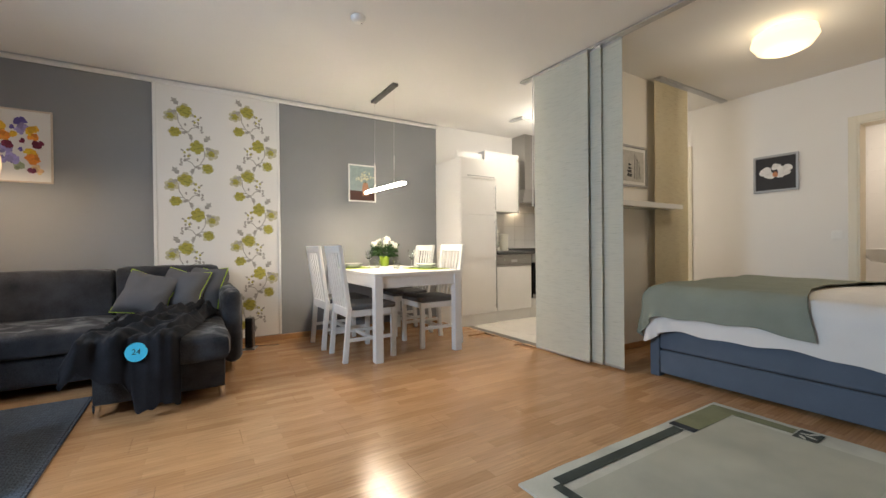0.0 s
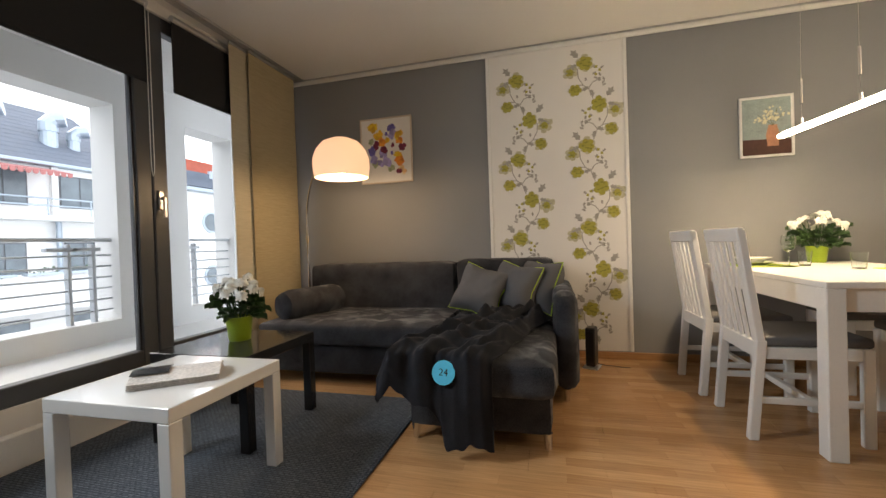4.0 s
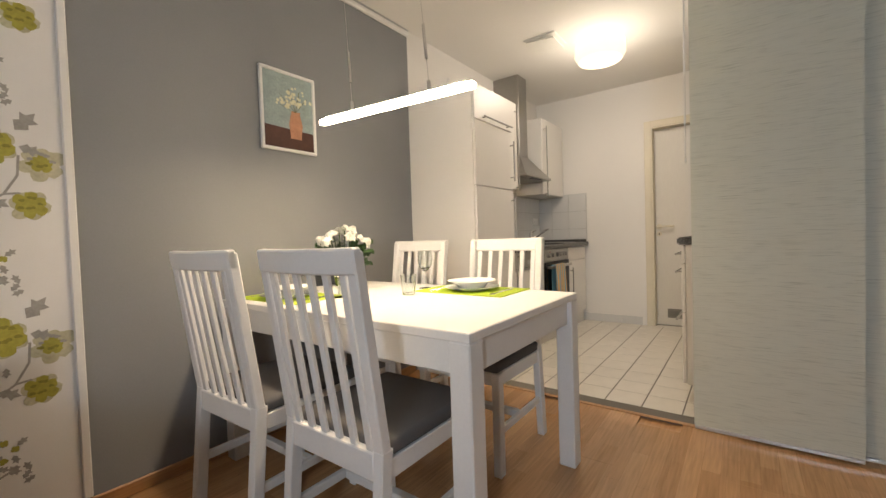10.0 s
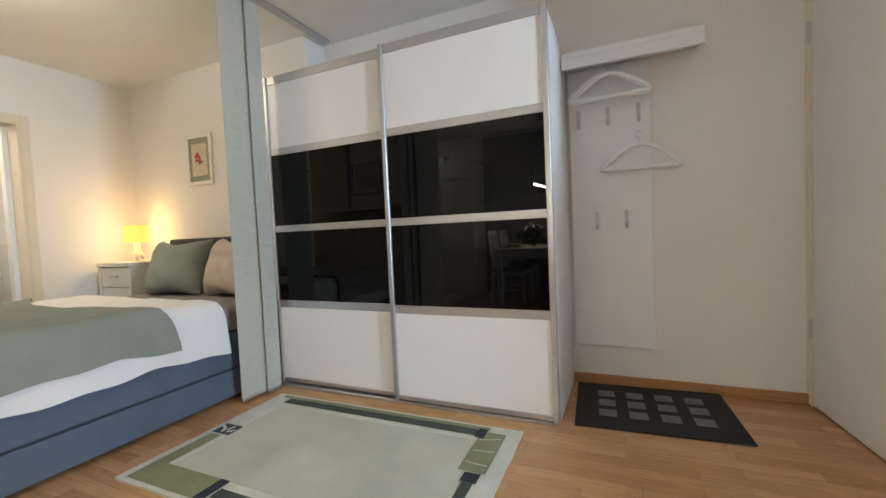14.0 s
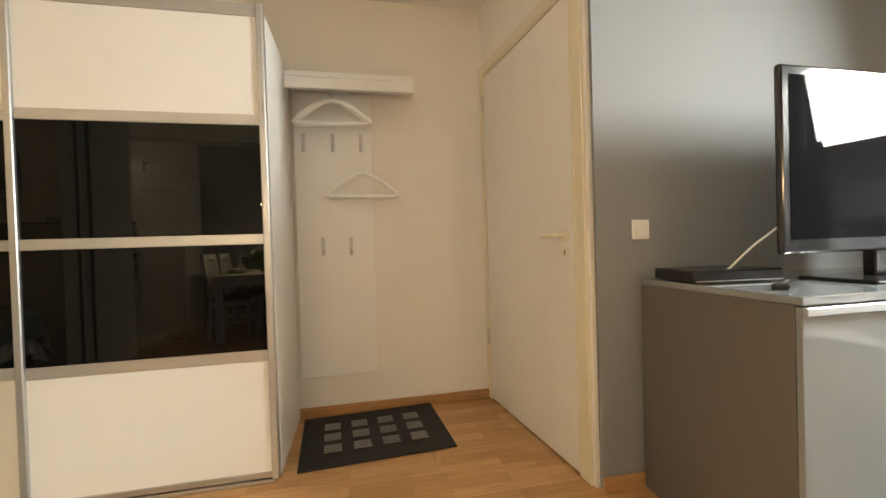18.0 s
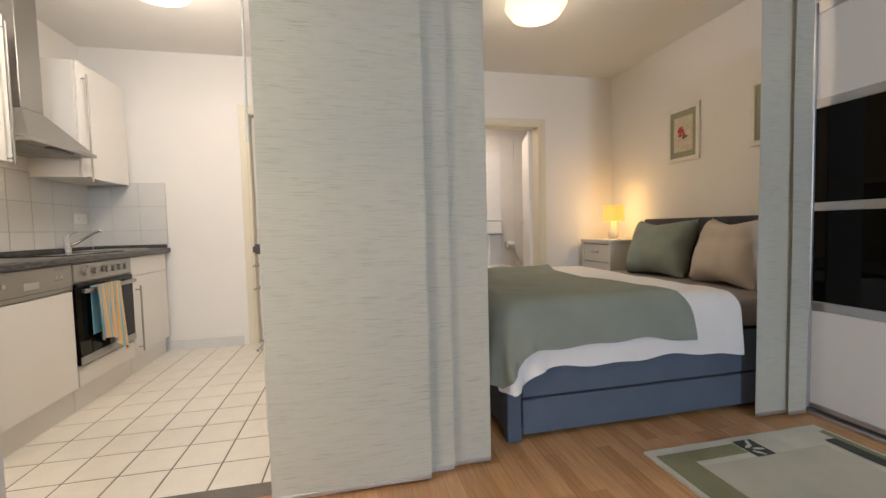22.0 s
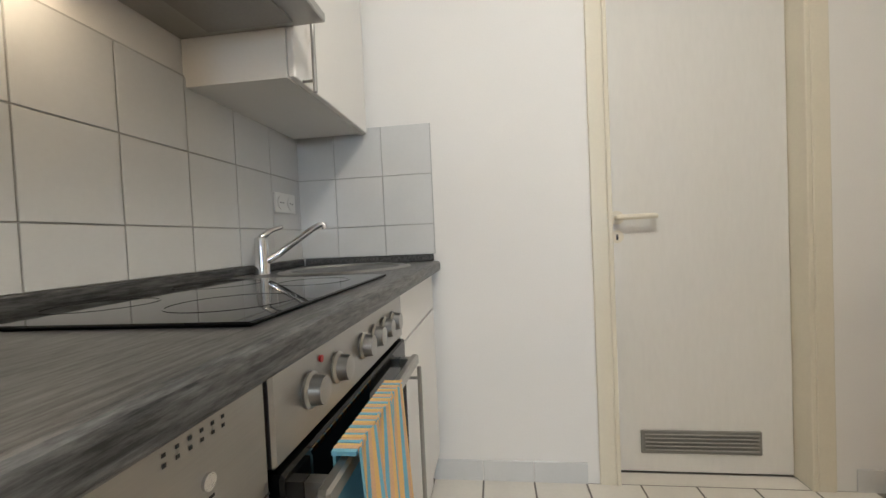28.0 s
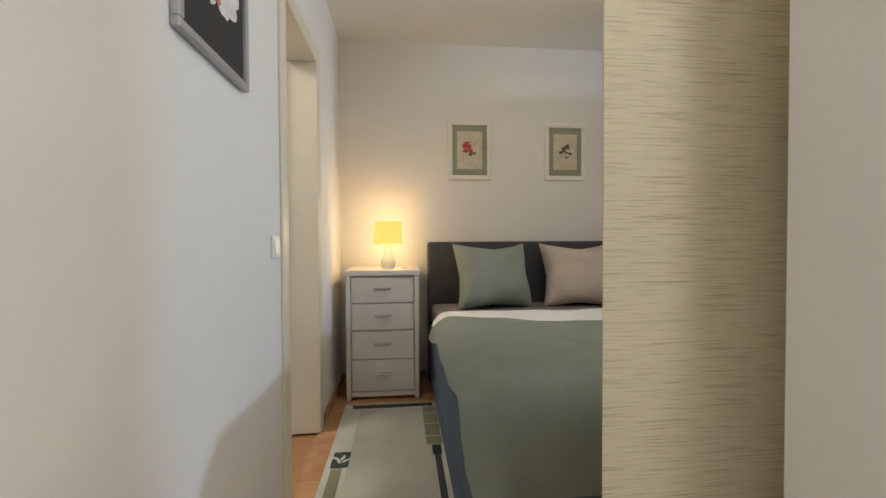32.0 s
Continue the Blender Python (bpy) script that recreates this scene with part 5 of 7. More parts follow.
def pendant():
    p = thing("pendant_lamp", "long LED bar pendant on two steel wires above the table", "lamp", Matrix.Translation((2.06, 4.19, 0)) @ pose(0, 0, 0, 0, 0, 5))
    part("canopy", moved(box(-0.03, 0.03, -0.28, 0.28, ZC - 0.03, ZC - 0.001, 0.004), pose(0.08, 0.125, 0, 0, 0, -5)), surf("dark_steel", (0.16, 0.155, 0.15), 0.4, 0.7), p)
    part("bar", box(-0.011, 0.011, -0.36, 0.36, 1.549, 1.558, 0.003), ALU, p)
    part("tube", box(-0.017, 0.017, -0.393, 0.393, 1.524, 1.548, 0.008, seg=3), glow("led_tube", (1.0, 0.84, 0.62), 85), p)
    for y, q in ((-0.2, -0.08), (0.2, 0.32)):
        foot, head = Vector((0, y, 1.56)), Vector((0.08, q, ZC - 0.03))
        w = part("wire", rod(foot, head, 0.0012, seg=6), CHROME, p)
        part("adjuster", rod(foot.lerp(head, 0.13), foot.lerp(head, 0.28), 0.006, seg=10), CHROME, w)
        part("grip", rod(foot, foot.lerp(head, 0.035), 0.007, seg=10), CHROME, w)
    lamp("pendant_light", "AREA", 9, (1.0, 0.79, 0.52), look((2.06, 4.19, 1.52), (2.06, 4.19, 0)), 0.78, 0.03, radians(165)).rotation_euler[2] += radians(95)


pendant()


def place_setting(x, y, rz):
    m = Matrix.Translation((x, y, 0.74)) @ pose(0, 0, 0, 0, 0, rz)
    pm = thing("place_mat", "lime green woven place mat on the table", "place mat", m, "place settings")
    part("cloth", box(-0.145, 0.145, -0.235, 0.235, 0.0003, 0.003, 0.001), LIME_CLOTH, pm)
    pl = thing("plate", "white dinner plate with a deep plate on top", "plate", m @ pose(-0.005, 0, 0.0032), "place settings")
    part("dinner_plate", lathe([(0, 0.002), (0.075, 0.0), (0.085, 0.005), (0.128, 0.016), (0.13, 0.018), (0.085, 0.010), (0, 0.008)], 40), CHINA, pl, smooth=True)
    part("soup_plate", lathe([(0, 0.012), (0.06, 0.010), (0.075, 0.03), (0.112, 0.044), (0.114, 0.046), (0.074, 0.034), (0.055, 0.016), (0, 0.015)], 40), CHINA, pl, smooth=True)
    ct = thing("cutlery", "steel knife and fork beside the plates", "cutlery", m @ pose(0, 0, 0.0032), "place settings")
    for s in (-1, 1):
        part("knife" if s > 0 else "fork", box(-0.10, 0.02, s * 0.165 - 0.006, s * 0.165 + 0.006, 0.0005, 0.003, 0.001, box(0.018, 0.11, s * 0.165 - 0.009, s * 0.165 + 0.009, 0.0005, 0.0025, 0.001)), CHROME, ct)


place_setting(1.925, 4.73, 0)
place_setting(2.45, 4.07, 180)


def tumbler(x, y):
    g = thing("tumbler", "clear water tumbler on the table", "glass", pose(x, y, 0.7405), "tumblers")
    part("glass_body", lathe([(0.0, 0.0), (0.028, 0.0), (0.037, 0.09), (0.0355, 0.09), (0.027, 0.008), (0.0, 0.008)], 28), GLASS, g, smooth=True)


def wine_glass(x, y):
    g = thing("wine_glass", "clear stemmed wine glass on the table", "glass", pose(x, y, 0.7405), "wine glasses")
    part("glass_body", lathe([(0, 0), (0.034, 0), (0.034, 0.002), (0.006, 0.006), (0.004, 0.05), (0.005, 0.085), (0.028, 0.105), (0.038, 0.14), (0.033, 0.19), (0.0318, 0.19), (0.0365, 0.14), (0.026, 0.107), (0.0, 0.092)], 28), GLASS, g, smooth=True)


for x, y in ((2.22, 4.26), (2.13, 4.56)):
    tumbler(x, y)
for x, y in ((2.43, 4.33), (2.02, 4.50)):
    wine_glass(x, y)
potted_flowers((2.355, 4.87, 0.74), 13, 9, spread=0.135, tall=0.20, pot_r=0.06, pot_h=0.11)

detector = thing("smoke_detector", "round white smoke detector on the ceiling", "smoke detector", pose(1.44, 3.16, ZC))
part("housing", lathe([(0, -0.036), (0.03, -0.036), (0.042, -0.026), (0.05, -0.012), (0.05, -0.0008), (0, -0.0008)], 32), SWITCH_WHITE, detector, smooth=True)
part("led", rod((0.025, 0, -0.0365), (0.025, 0, -0.038), 0.003), INK, detector)


# ---- pictures ----
def framed(name, label, m, w, h, border, frame_mat, back_mat, depth=0.02):
    """A framed picture whose face looks towards -y of its own pose; returns the thing and the print."""
    f = thing(name, label, "picture", m)
    for a, b, c, d in ((0, w, 0, border), (0, w, h - border, h), (0, border, border, h - border), (w - border, w, border, h - border)):
        part("frame_side", box(a, b, -depth, -0.001, c, d, 0.003), frame_mat, f)
    p = part("print", box(border, w - border, -depth * 0.5, -0.0015, border, h - border), back_mat, f)
    return f, p, -depth * 0.5


def petals(bm, x, z, y, r, n, seed, squash=1.0):
    """A flat ragged flower of n lobes."""
    rnd = random.Random(seed)
    k = n * 6
    pts = []
    ph, sizes = rnd.uniform(0, 6.28), [rnd.uniform(0.78, 1.12) for _ in range(n)]
    for i in range(k):
        a = 2 * math.pi * i / k
        w = abs(math.cos(a * n / 2))
        q = r * sizes[int(a * n / 6.2832 + 0.5) % n] * (0.74 + 0.26 * w ** 0.6 + rnd.uniform(-0.05, 0.05))
        a += ph
        pts.append((x + q * math.cos(a), z + q * squash * math.sin(a)))
    blob(pts, 0, bm, "xz", y)


def paint_mat(name, c, rough=0.6):
    return bpy.data.materials.get(name) or surf(name, c, rough, vary=0.12, scale=25, fine=90, bump=0.02)


def iris_picture():
    f, p, y = framed("iris_picture", "framed print of violet and yellow irises", pose(-1.0, YN - 0.001, 1.505), 0.492, 0.585, 0.012, surf("pale_wood_frame", (0.60, 0.50, 0.40), 0.5), surf("cream_paper", (0.78, 0.755, 0.71), 0.6, vary=0.02))
    rnd = random.Random(4)
    cols = {"violet": (0.13, 0.10, 0.36), "lilac": (0.34, 0.29, 0.56), "yellow": (0.82, 0.47, 0.03), "orange": (0.80, 0.27, 0.03), "maroon": (0.19, 0.02, 0.06), "peach": (0.82, 0.50, 0.26), "leaf": (0.36, 0.40, 0.24)}
    blossoms = [("leaf", 0.13, 0.17, 0.03), ("leaf", 0.29, 0.13, 0.028), ("leaf", 0.10, 0.38, 0.022), ("lilac", 0.22, 0.27, 0.034), ("lilac", 0.25, 0.19, 0.036), ("lilac", 0.19, 0.18, 0.022), ("peach", 0.40, 0.11, 0.030),
                ("violet", 0.30, 0.49, 0.030), ("lilac", 0.31, 0.43, 0.032), ("violet", 0.25, 0.44, 0.014), ("violet", 0.11, 0.29, 0.032), ("lilac", 0.13, 0.22, 0.030), ("yellow", 0.12, 0.505, 0.036), ("yellow", 0.17, 0.435, 0.034),
                ("orange", 0.21, 0.365, 0.032), ("yellow", 0.26, 0.385, 0.020), ("maroon", 0.155, 0.345, 0.028), ("maroon", 0.22, 0.295, 0.028), ("yellow", 0.375, 0.415, 0.034), ("orange", 0.375, 0.365, 0.026), ("maroon", 0.40, 0.315, 0.028),
                ("maroon", 0.31, 0.335, 0.014), ("yellow", 0.355, 0.235, 0.036), ("orange", 0.37, 0.19, 0.036), ("maroon", 0.365, 0.105, 0.020), ("violet", 0.30, 0.265, 0.012)]
    for q, (nm, x, z, r) in enumerate(blossoms):
        for n in range(7):
            a = rnd.uniform(0, 6.28)
            bm = bmesh.new()
            petals(bm, x + 0.6 * r * math.cos(a), z + 0.6 * r * math.sin(a), y - 0.0006 - 0.00006 * q - 0.00001 * n, r * rnd.uniform(0.55, 0.95), rnd.choice((3, 4, 5)), n + q * 20, rnd.uniform(0.7, 1.4))
            tone = rnd.choice((0.75, 1.0, 1.0, 1.2))
            part("painted_petal", bm, paint_mat("%s_print_%d" % (nm, tone * 100), tuple(min(0.85, c * tone) for c in cols[nm])), p)


iris_picture()


def vase_picture():
    f, p, y = framed("vase_picture", "white-framed print of a blossom vase on a brown table", pose(1.982, YN - 0.001, 1.487), 0.332, 0.431, 0.016, WHITE_TRIM, paint_mat("grey_blue_print", (0.30, 0.37, 0.37)))
    part("painted_table", blob([(0.017, 0.017), (0.318, 0.017), (0.318, 0.12), (0.017, 0.13)], 0, bmesh.new(), "xz", y - 0.001), paint_mat("brown_print", (0.085, 0.035, 0.025)), p)
    pts = [(0.205 + s * w, z) for s, rows in ((1, ((0.075, 0.035), (0.09, 0.034), (0.15, 0.042), (0.19, 0.034), (0.215, 0.026), (0.225, 0.03))), (-1, ((0.225, 0.03), (0.215, 0.026), (0.19, 0.034), (0.15, 0.042), (0.09, 0.034), (0.075, 0.035)))) for z, w in rows]
    part("painted_vase", blob(pts, 0, bmesh.new(), "xz", y - 0.0015), paint_mat("terracotta_print", (0.45, 0.22, 0.13)), p)
    rnd = random.Random(8)
    bm, st = bmesh.new(), bmesh.new()
    for k in range(46):
        a = rnd.uniform(-1.2, 2.0)
        r = rnd.uniform(0.03, 0.13)
        petals(bm, 0.20 - math.sin(a) * r * 0.9, 0.24 + abs(math.cos(a)) * r * 0.9, y - 0.002 - 0.00002 * k, rnd.uniform(0.006, 0.012), 5, k)
    for a in (-0.8, -0.3, 0.3, 0.9, 1.4):
        x, z = 0.20 - math.sin(a) * 0.11, 0.235 + math.cos(a) * 0.11
        blob([(0.203, 0.22), (0.207, 0.22), (x + 0.002, z), (x - 0.002, z)], 0, st, "xz", y - 0.0017)
    part("painted_blossom", bm, paint_mat("cream_print", (0.66, 0.64, 0.45)), p)
    part("painted_stem", st, paint_mat("olive_print", (0.13, 0.13, 0.05)), p)


vase_picture()


# ---- roses on the wallpaper ----
def wallpaper_roses():
    olive = paint_mat("olive_wallpaper_ink", (0.39, 0.355, 0.06))
    pale = paint_mat("pale_olive_wallpaper_ink", (0.52, 0.495, 0.35))
    grey = paint_mat("grey_wallpaper_ink", (0.36, 0.345, 0.32))
    dark = paint_mat("dark_olive_wallpaper_ink", (0.25, 0.23, 0.04))

    def motif(seed, mirror):
        ms = {"rose": bmesh.new(), "rose_shade": bmesh.new(), "rose_ghost": bmesh.new(), "leaf": bmesh.new()}
        rnd = random.Random(seed)
        sgn = -1 if mirror else 1

        def rose(x, z, r, full=True):
            petals(ms["rose_ghost"], sgn * x, z, -0.0002, r * 1.18, 6, rnd.random())
            if full:
                petals(ms["rose"], sgn * x, z, -0.0008, r * 1.02, 6, rnd.random())
            for k in range(7):
                a = k * 0.9 + rnd.uniform(-0.3, 0.3)
                q = r * (0.55 if k < 5 else 0.25)
                petals(ms["rose_shade"] if full or k > 3 else ms["leaf"], sgn * (x + q * math.cos(a)), z + q * math.sin(a), -0.0014 - 0.00005 * k, r * 0.20, 3, rnd.random(), 0.6)

        def leaf(x, z, a, s):
            d, n = (math.cos(a), math.sin(a)), (-math.sin(a), math.cos(a))
            pr = [(0, 0), (0.3, 0.28), (0.45, 0.16), (0.7, 0.34), (0.72, 0.14), (1, 0), (0.72, -0.14), (0.7, -0.34), (0.45, -0.16), (0.3, -0.28)]
            blob([(sgn * (x + s * (t * d[0] + w * n[0])), z + s * (t * d[1] + w * n[1])) for t, w in pr], 0, ms["leaf"], "xz", -0.0005)

        def stem(pts, w=0.0035):
            for (a, b), (c, d) in zip(pts, pts[1:]):
                l = math.hypot(c - a, d - b) or 1
                nx, nz = -(d - b) / l * w, (c - a) / l * w
                blob([(sgn * (a + nx), b + nz), (sgn * (c + nx), d + nz), (sgn * (c - nx), d - nz), (sgn * (a - nx), b - nz)], 0, ms["leaf"], "xz", -0.0004)

        rose(0.0, 0.0, 0.060)
        rose(0.115, -0.050, 0.054, False)
        petals(ms["rose"], sgn * 0.118, -0.052, -0.0009, 0.034, 5, 3)
        rose(0.082, -0.200, 0.047)
        leaf(0.055, 0.055, 0.9, 0.085)
        leaf(0.062, 0.0, -0.3, 0.06)
        stem([(0.06, -0.03), (0.055, -0.10), (0.02, -0.165), (-0.02, -0.195), (-0.05, -0.275)])
        stem([(0.02, -0.165), (0.06, -0.16)])
        stem([(-0.02, -0.195), (-0.05, -0.15), (-0.11, -0.125)])
        leaf(-0.02, -0.18, -0.5, 0.06)
        leaf(-0.035, -0.205, -1.9, 0.06)
        for k, (x, z) in enumerate(((-0.115, -0.125), (-0.14, -0.145), (-0.12, -0.17), (-0.085, -0.135), (-0.10, -0.08), (-0.075, -0.07), (-0.09, -0.04), (-0.07, -0.045), (-0.11, -0.05), (-0.06, -0.11), (0.0, -0.105), (-0.15, -0.17))):
            leaf(x, z, k * 1.1, 0.034)
        for k, (x, z) in enumerate(((-0.105, -0.06), (-0.08, -0.033), (-0.075, -0.09))):
            petals(ms["rose"], sgn * x, z, -0.0009, 0.012, 4, k)
        out = {}
        for nm, mt in (("rose", olive), ("rose_shade", dark), ("rose_ghost", pale), ("leaf", grey)):
            out[nm] = finish(ms[nm], "printed_" + nm, mt)
        return out

    kinds = [motif(3, False), motif(5, True)]
    for cx, top in ((0.46, 1.93), (0.995, 2.0)):
        for k in range(-1, 6):
            z = top - 0.323 * k
            if 0.35 < z < 2.40:
                for nm, me in kinds[k % 2].items():
                    share("printed_" + nm, me, wallpaper, (cx + (-0.048 if k % 2 else 0.048), YN - 0.0045, z))


wallpaper_roses()


# ---- kitchen ----
def bar_handle(parent, a, b, out, r=0.006):
    """A steel bar handle from a to b standing off by the vector out."""
    a, b, out = Vector(a), Vector(b), Vector(out)
    d = (b - a).normalized()
    h = part("handle", rod(a + out, b + out, r, seg=12), STEEL, parent, "brushed steel bar handle", True)
    for p in (a + d * 0.03, b - d * 0.03):
        part("standoff", rod(p, p + out, r * 0.7, seg=8), STEEL, h)


def cabinet(name, label, x0, x1, yf, yb, z0, z1, fronts, group="kitchen units", plinth=0.0):
    """Fronts: (kind, z0, z1, handle) on the face at yf that looks towards -y."""
    c = thing(name, label, "cabinet", pose(x0, yf, 0), group)
    w, d = x1 - x0, yb - yf
    part("body", box(0.001, w - 0.001, 0.021, d, z0, z1, 0.001), KITCHEN_WHITE, c)
    if plinth:
        part("plinth", box(0, w, 0.032, 0.048, 0, plinth), KITCHEN_WHITE, c)
    for kind, a, b, handle in fronts:
        f = part(kind, box(0.0025, w - 0.0025, 0, 0.019, a, b, 0.0025), KITCHEN_WHITE, c)
        if handle:
            p, q = handle
            bar_handle(f, (p[0], 0, p[1]), (q[0], 0, q[1]), (0, -0.034, 0))
    return c


YT, YF, YU = 4.458, 4.475, 4.715
cabinet("fridge_cabinet", "tall white built-in fridge cabinet with bar handles", 3.150, 3.690, YT, YN - 0.001, 0.0, 2.017,
        [("door", 0.135, 1.333, ((0.500, 0.195), (0.500, 1.285))), ("freezer_door", 1.339, 1.775, ((0.500, 1.40), (0.500, 1.70))), ("flap", 1.781, 2.015, ((0.08, 1.80), (0.48, 1.80)))], plinth=0.13)
part("filler", box(0, 0.5, 0.25, 0.27, 2.018, 2.16), KITCHEN_WHITE, thing("filler_panel", "white filler panel above the fridge cabinet", "panel", pose(3.3, 4.5, 0)))
cabinet("wall_cabinet", "white kitchen wall cabinet beside the hood", 3.70, 4.30, YU, YN - 0.001, 1.415, 2.20, [("door", 1.415, 2.20, ((0.56, 1.40), (0.56, 2.15)))])
cabinet("wall_cabinet", "white kitchen wall cabinet above the sink", 4.885, 5.475, YU, YN - 0.001, 1.412, 2.20, [("door", 1.412, 2.20, ((0.045, 1.385), (0.045, 2.12)))])
part("filler_strip", box(5.477, 5.499, YU + 0.02, YU + 0.04, 1.412, 2.2), KITCHEN_WHITE, thing("filler_panel", "white filler strip beside the wall cabinet", "panel"))
cabinet("sink_cabinet", "white base cabinet with a drawer and door under the sink", 4.90, 5.455, YF, YN - 0.02, 0.135, 0.848, [("drawer_front", 0.712, 0.845, None), ("door", 0.138, 0.706, ((0.05, 0.16), (0.05, 0.64)))], plinth=0.13)
dw_unit = cabinet("dishwasher", "built-in dishwasher with steel control panel and white door", 3.702, 4.285, YF, YN - 0.02, 0.135, 0.848, [("door", 0.138, 0.695, None)], plinth=0.13)
dw = part("control_panel", box(0.002, 0.581, -0.004, 0.018, 0.700, 0.847, 0.003), STEEL, dw_unit, "brushed steel control panel")
part("recess_handle", box(0.232, 0.330, -0.0075, -0.0045, 0.748, 0.782, 0.001), ALU, dw)
part("panel_groove", box(0.004, 0.579, -0.0048, -0.0041, 0.722, 0.7245), INK, dw)
part("power_dial", rod((0.108, -0.004, 0.783), (0.108, -0.015, 0.783), 0.012, seg=20), CHROME, dw, smooth=True)
part("pilot_dot", rod((0.108, -0.004, 0.808), (0.108, -0.0048, 0.808), 0.002, seg=8), INK, dw)
for k in range(8):
    part("maker_mark", box(0.030 + 0.0074 * k, 0.0352 + 0.0074 * k, -0.0047, -0.0042, 0.817, 0.8235), INK, dw)
for k in range(6):
    for z in (0.832, 0.824):
        part("indicator", box(0.448 + 0.013 * k, 0.4515 + 0.013 * k, -0.0047, -0.0042, z, z + 0.003), INK, dw)
for x in (0.452, 0.492):
    b = part("button", rod((x, -0.004, 0.788), (x, -0.007, 0.788), 0.0075, seg=16), CHROME, dw)
    part("button_mark", box(x - 0.007, x + 0.007, -0.0047, -0.0042, 0.772, 0.7745), INK, b)

ov = thing("oven", "built-in steel oven with black glass door and six knobs", "oven", pose(4.29, YF, 0), "kitchen units")
part("body", box(0.002, 0.605, 0.021, 0.5, 0.25, 0.848), STEEL, ov)
part("control_panel", box(0.002, 0.605, -0.006, 0.019, 0.738, 0.847, 0.004), STEEL, ov)
door = part("oven_door", box(0.004, 0.603, -0.012, 0.019, 0.262, 0.732, 0.004), BLACK_GLASS, ov, "black glass oven door")
part("bottom_trim", box(0.004, 0.603, -0.015, -0.0125, 0.262, 0.31, 0.001), STEEL, door)
part("oven_handle", box(0.03, 0.575, -0.052, -0.034, 0.675, 0.70, 0.004), STEEL, door)
for x in (0.05, 0.54):
    part("handle_mount", box(x, x + 0.018, -0.035, -0.0125, 0.677, 0.698), STEEL, door)
for k, x in enumerate((0.09, 0.18, 0.30, 0.37, 0.44, 0.51)):
    kn = part("knob", lathe([(0, 0.0), (0.023, 0.0), (0.024, 0.004), (0.020, 0.007), (0.018, 0.022), (0.0, 0.024)], 24), STEEL, ov, "steel oven knob", True)
    kn.matrix_basis = pose(x, -0.006, 0.795, 90)
part("pilot_light", rod((0.125, -0.006, 0.825), (0.125, -0.009, 0.825), 0.005), surf("red_lens", (0.5, 0.02, 0.02), 0.3), ov)
part("base_panel", box(0.0025, 0.6025, 0.0, 0.019, 0.138, 0.250, 0.0025), KITCHEN_WHITE, ov, "white base panel")
part("plinth", box(0, 0.605, 0.032, 0.048, 0, 0.13), KITCHEN_WHITE, ov)


def tea_towel():
    t = thing("tea_towel", "striped tea towel hanging over the oven handle", "towel", pose(4.29, YF, 0))
    cols = [(0.18, 0.42, 0.55), (0.05, 0.05, 0.06), (0.62, 0.30, 0.10), (0.72, 0.46, 0.16), (0.62, 0.45, 0.08), (0.28, 0.10, 0.07), (0.40, 0.55, 0.60), (0.65, 0.40, 0.22), (0.10, 0.16, 0.24), (0.66, 0.50, 0.16), (0.45, 0.16, 0.09)]
    mats = [surf("towel_stripe", c, 0.9, vary=0.06, fine=300, bump=0.2) for c in cols]
    x0, x1, n = 0.10, 0.36, 36
    for k in range(n):
        a, b = x0 + (x1 - x0) * k / n, x0 + (x1 - x0) * (k + 1) / n

        def f(u, v, a=a, b=b):
            x = a + (b - a) * u
            y = -0.060 - 0.016 * math.sin(x * 80) * (0.25 + v) - 0.006 * v
            return (x - 0.02 * v * math.sin(x * 30), y, 0.712 - (0.38 + 0.05 * (x - 0.25) / 0.1 + 0.03 * math.sin(x * 20)) * v)

        part("stripe", sheet(f, 2, 14, 0.002), mats[(k * 7 + k // 3) % len(mats)], t, smooth=True)
        part("stripe", box(a, b, -0.060, -0.026, 0.7035, 0.7095 + 0.001 * (k % 2)), mats[(k * 7 + k // 3) % len(mats)], t)
    part("back_drop", box(x0 + 0.004, x1 - 0.01, -0.030, -0.026, 0.42, 0.708), mats[0], t)


tea_towel()

wt = thing("worktop", "grey oak laminate worktop with a rounded front edge", "worktop", pose(0, 0, 0), "worktops")
part("slab", box(3.699, 5.499, 4.445, 5.029, 0.850, 0.892, 0.012, seg=3), WORKTOP, wt)
part("upstand", box(3.70, 5.48, 5.009, 5.0285, 0.8925, 0.920, 0.003), WORKTOP, wt)
part("side_upstand", box(5.482, 5.4985, 4.47, 5.008, 0.8925, 0.920, 0.003), WORKTOP, wt)

hob = thing("ceramic_hob", "black glass ceramic hob set in the worktop", "hob", pose(0, 0, 0))
part("glass_plate", box(4.31, 4.885, 4.500, 4.985, 0.8925, 0.8985, 0.002), BLACK_GLASS, hob)
ring_mat = surf("hob_ring_print", (0.022, 0.022, 0.024), 0.1)
for x, y, r in ((4.47, 4.63, 0.09), (4.75, 4.63, 0.075), (4.47, 4.86, 0.075), (4.75, 4.86, 0.09)):
    part("ring", lathe([(r, 0.0), (r + 0.003, 0.0), (r + 0.003, 0.0004), (r, 0.0004)], 40, (x, y, 0.8987)), ring_mat, hob)

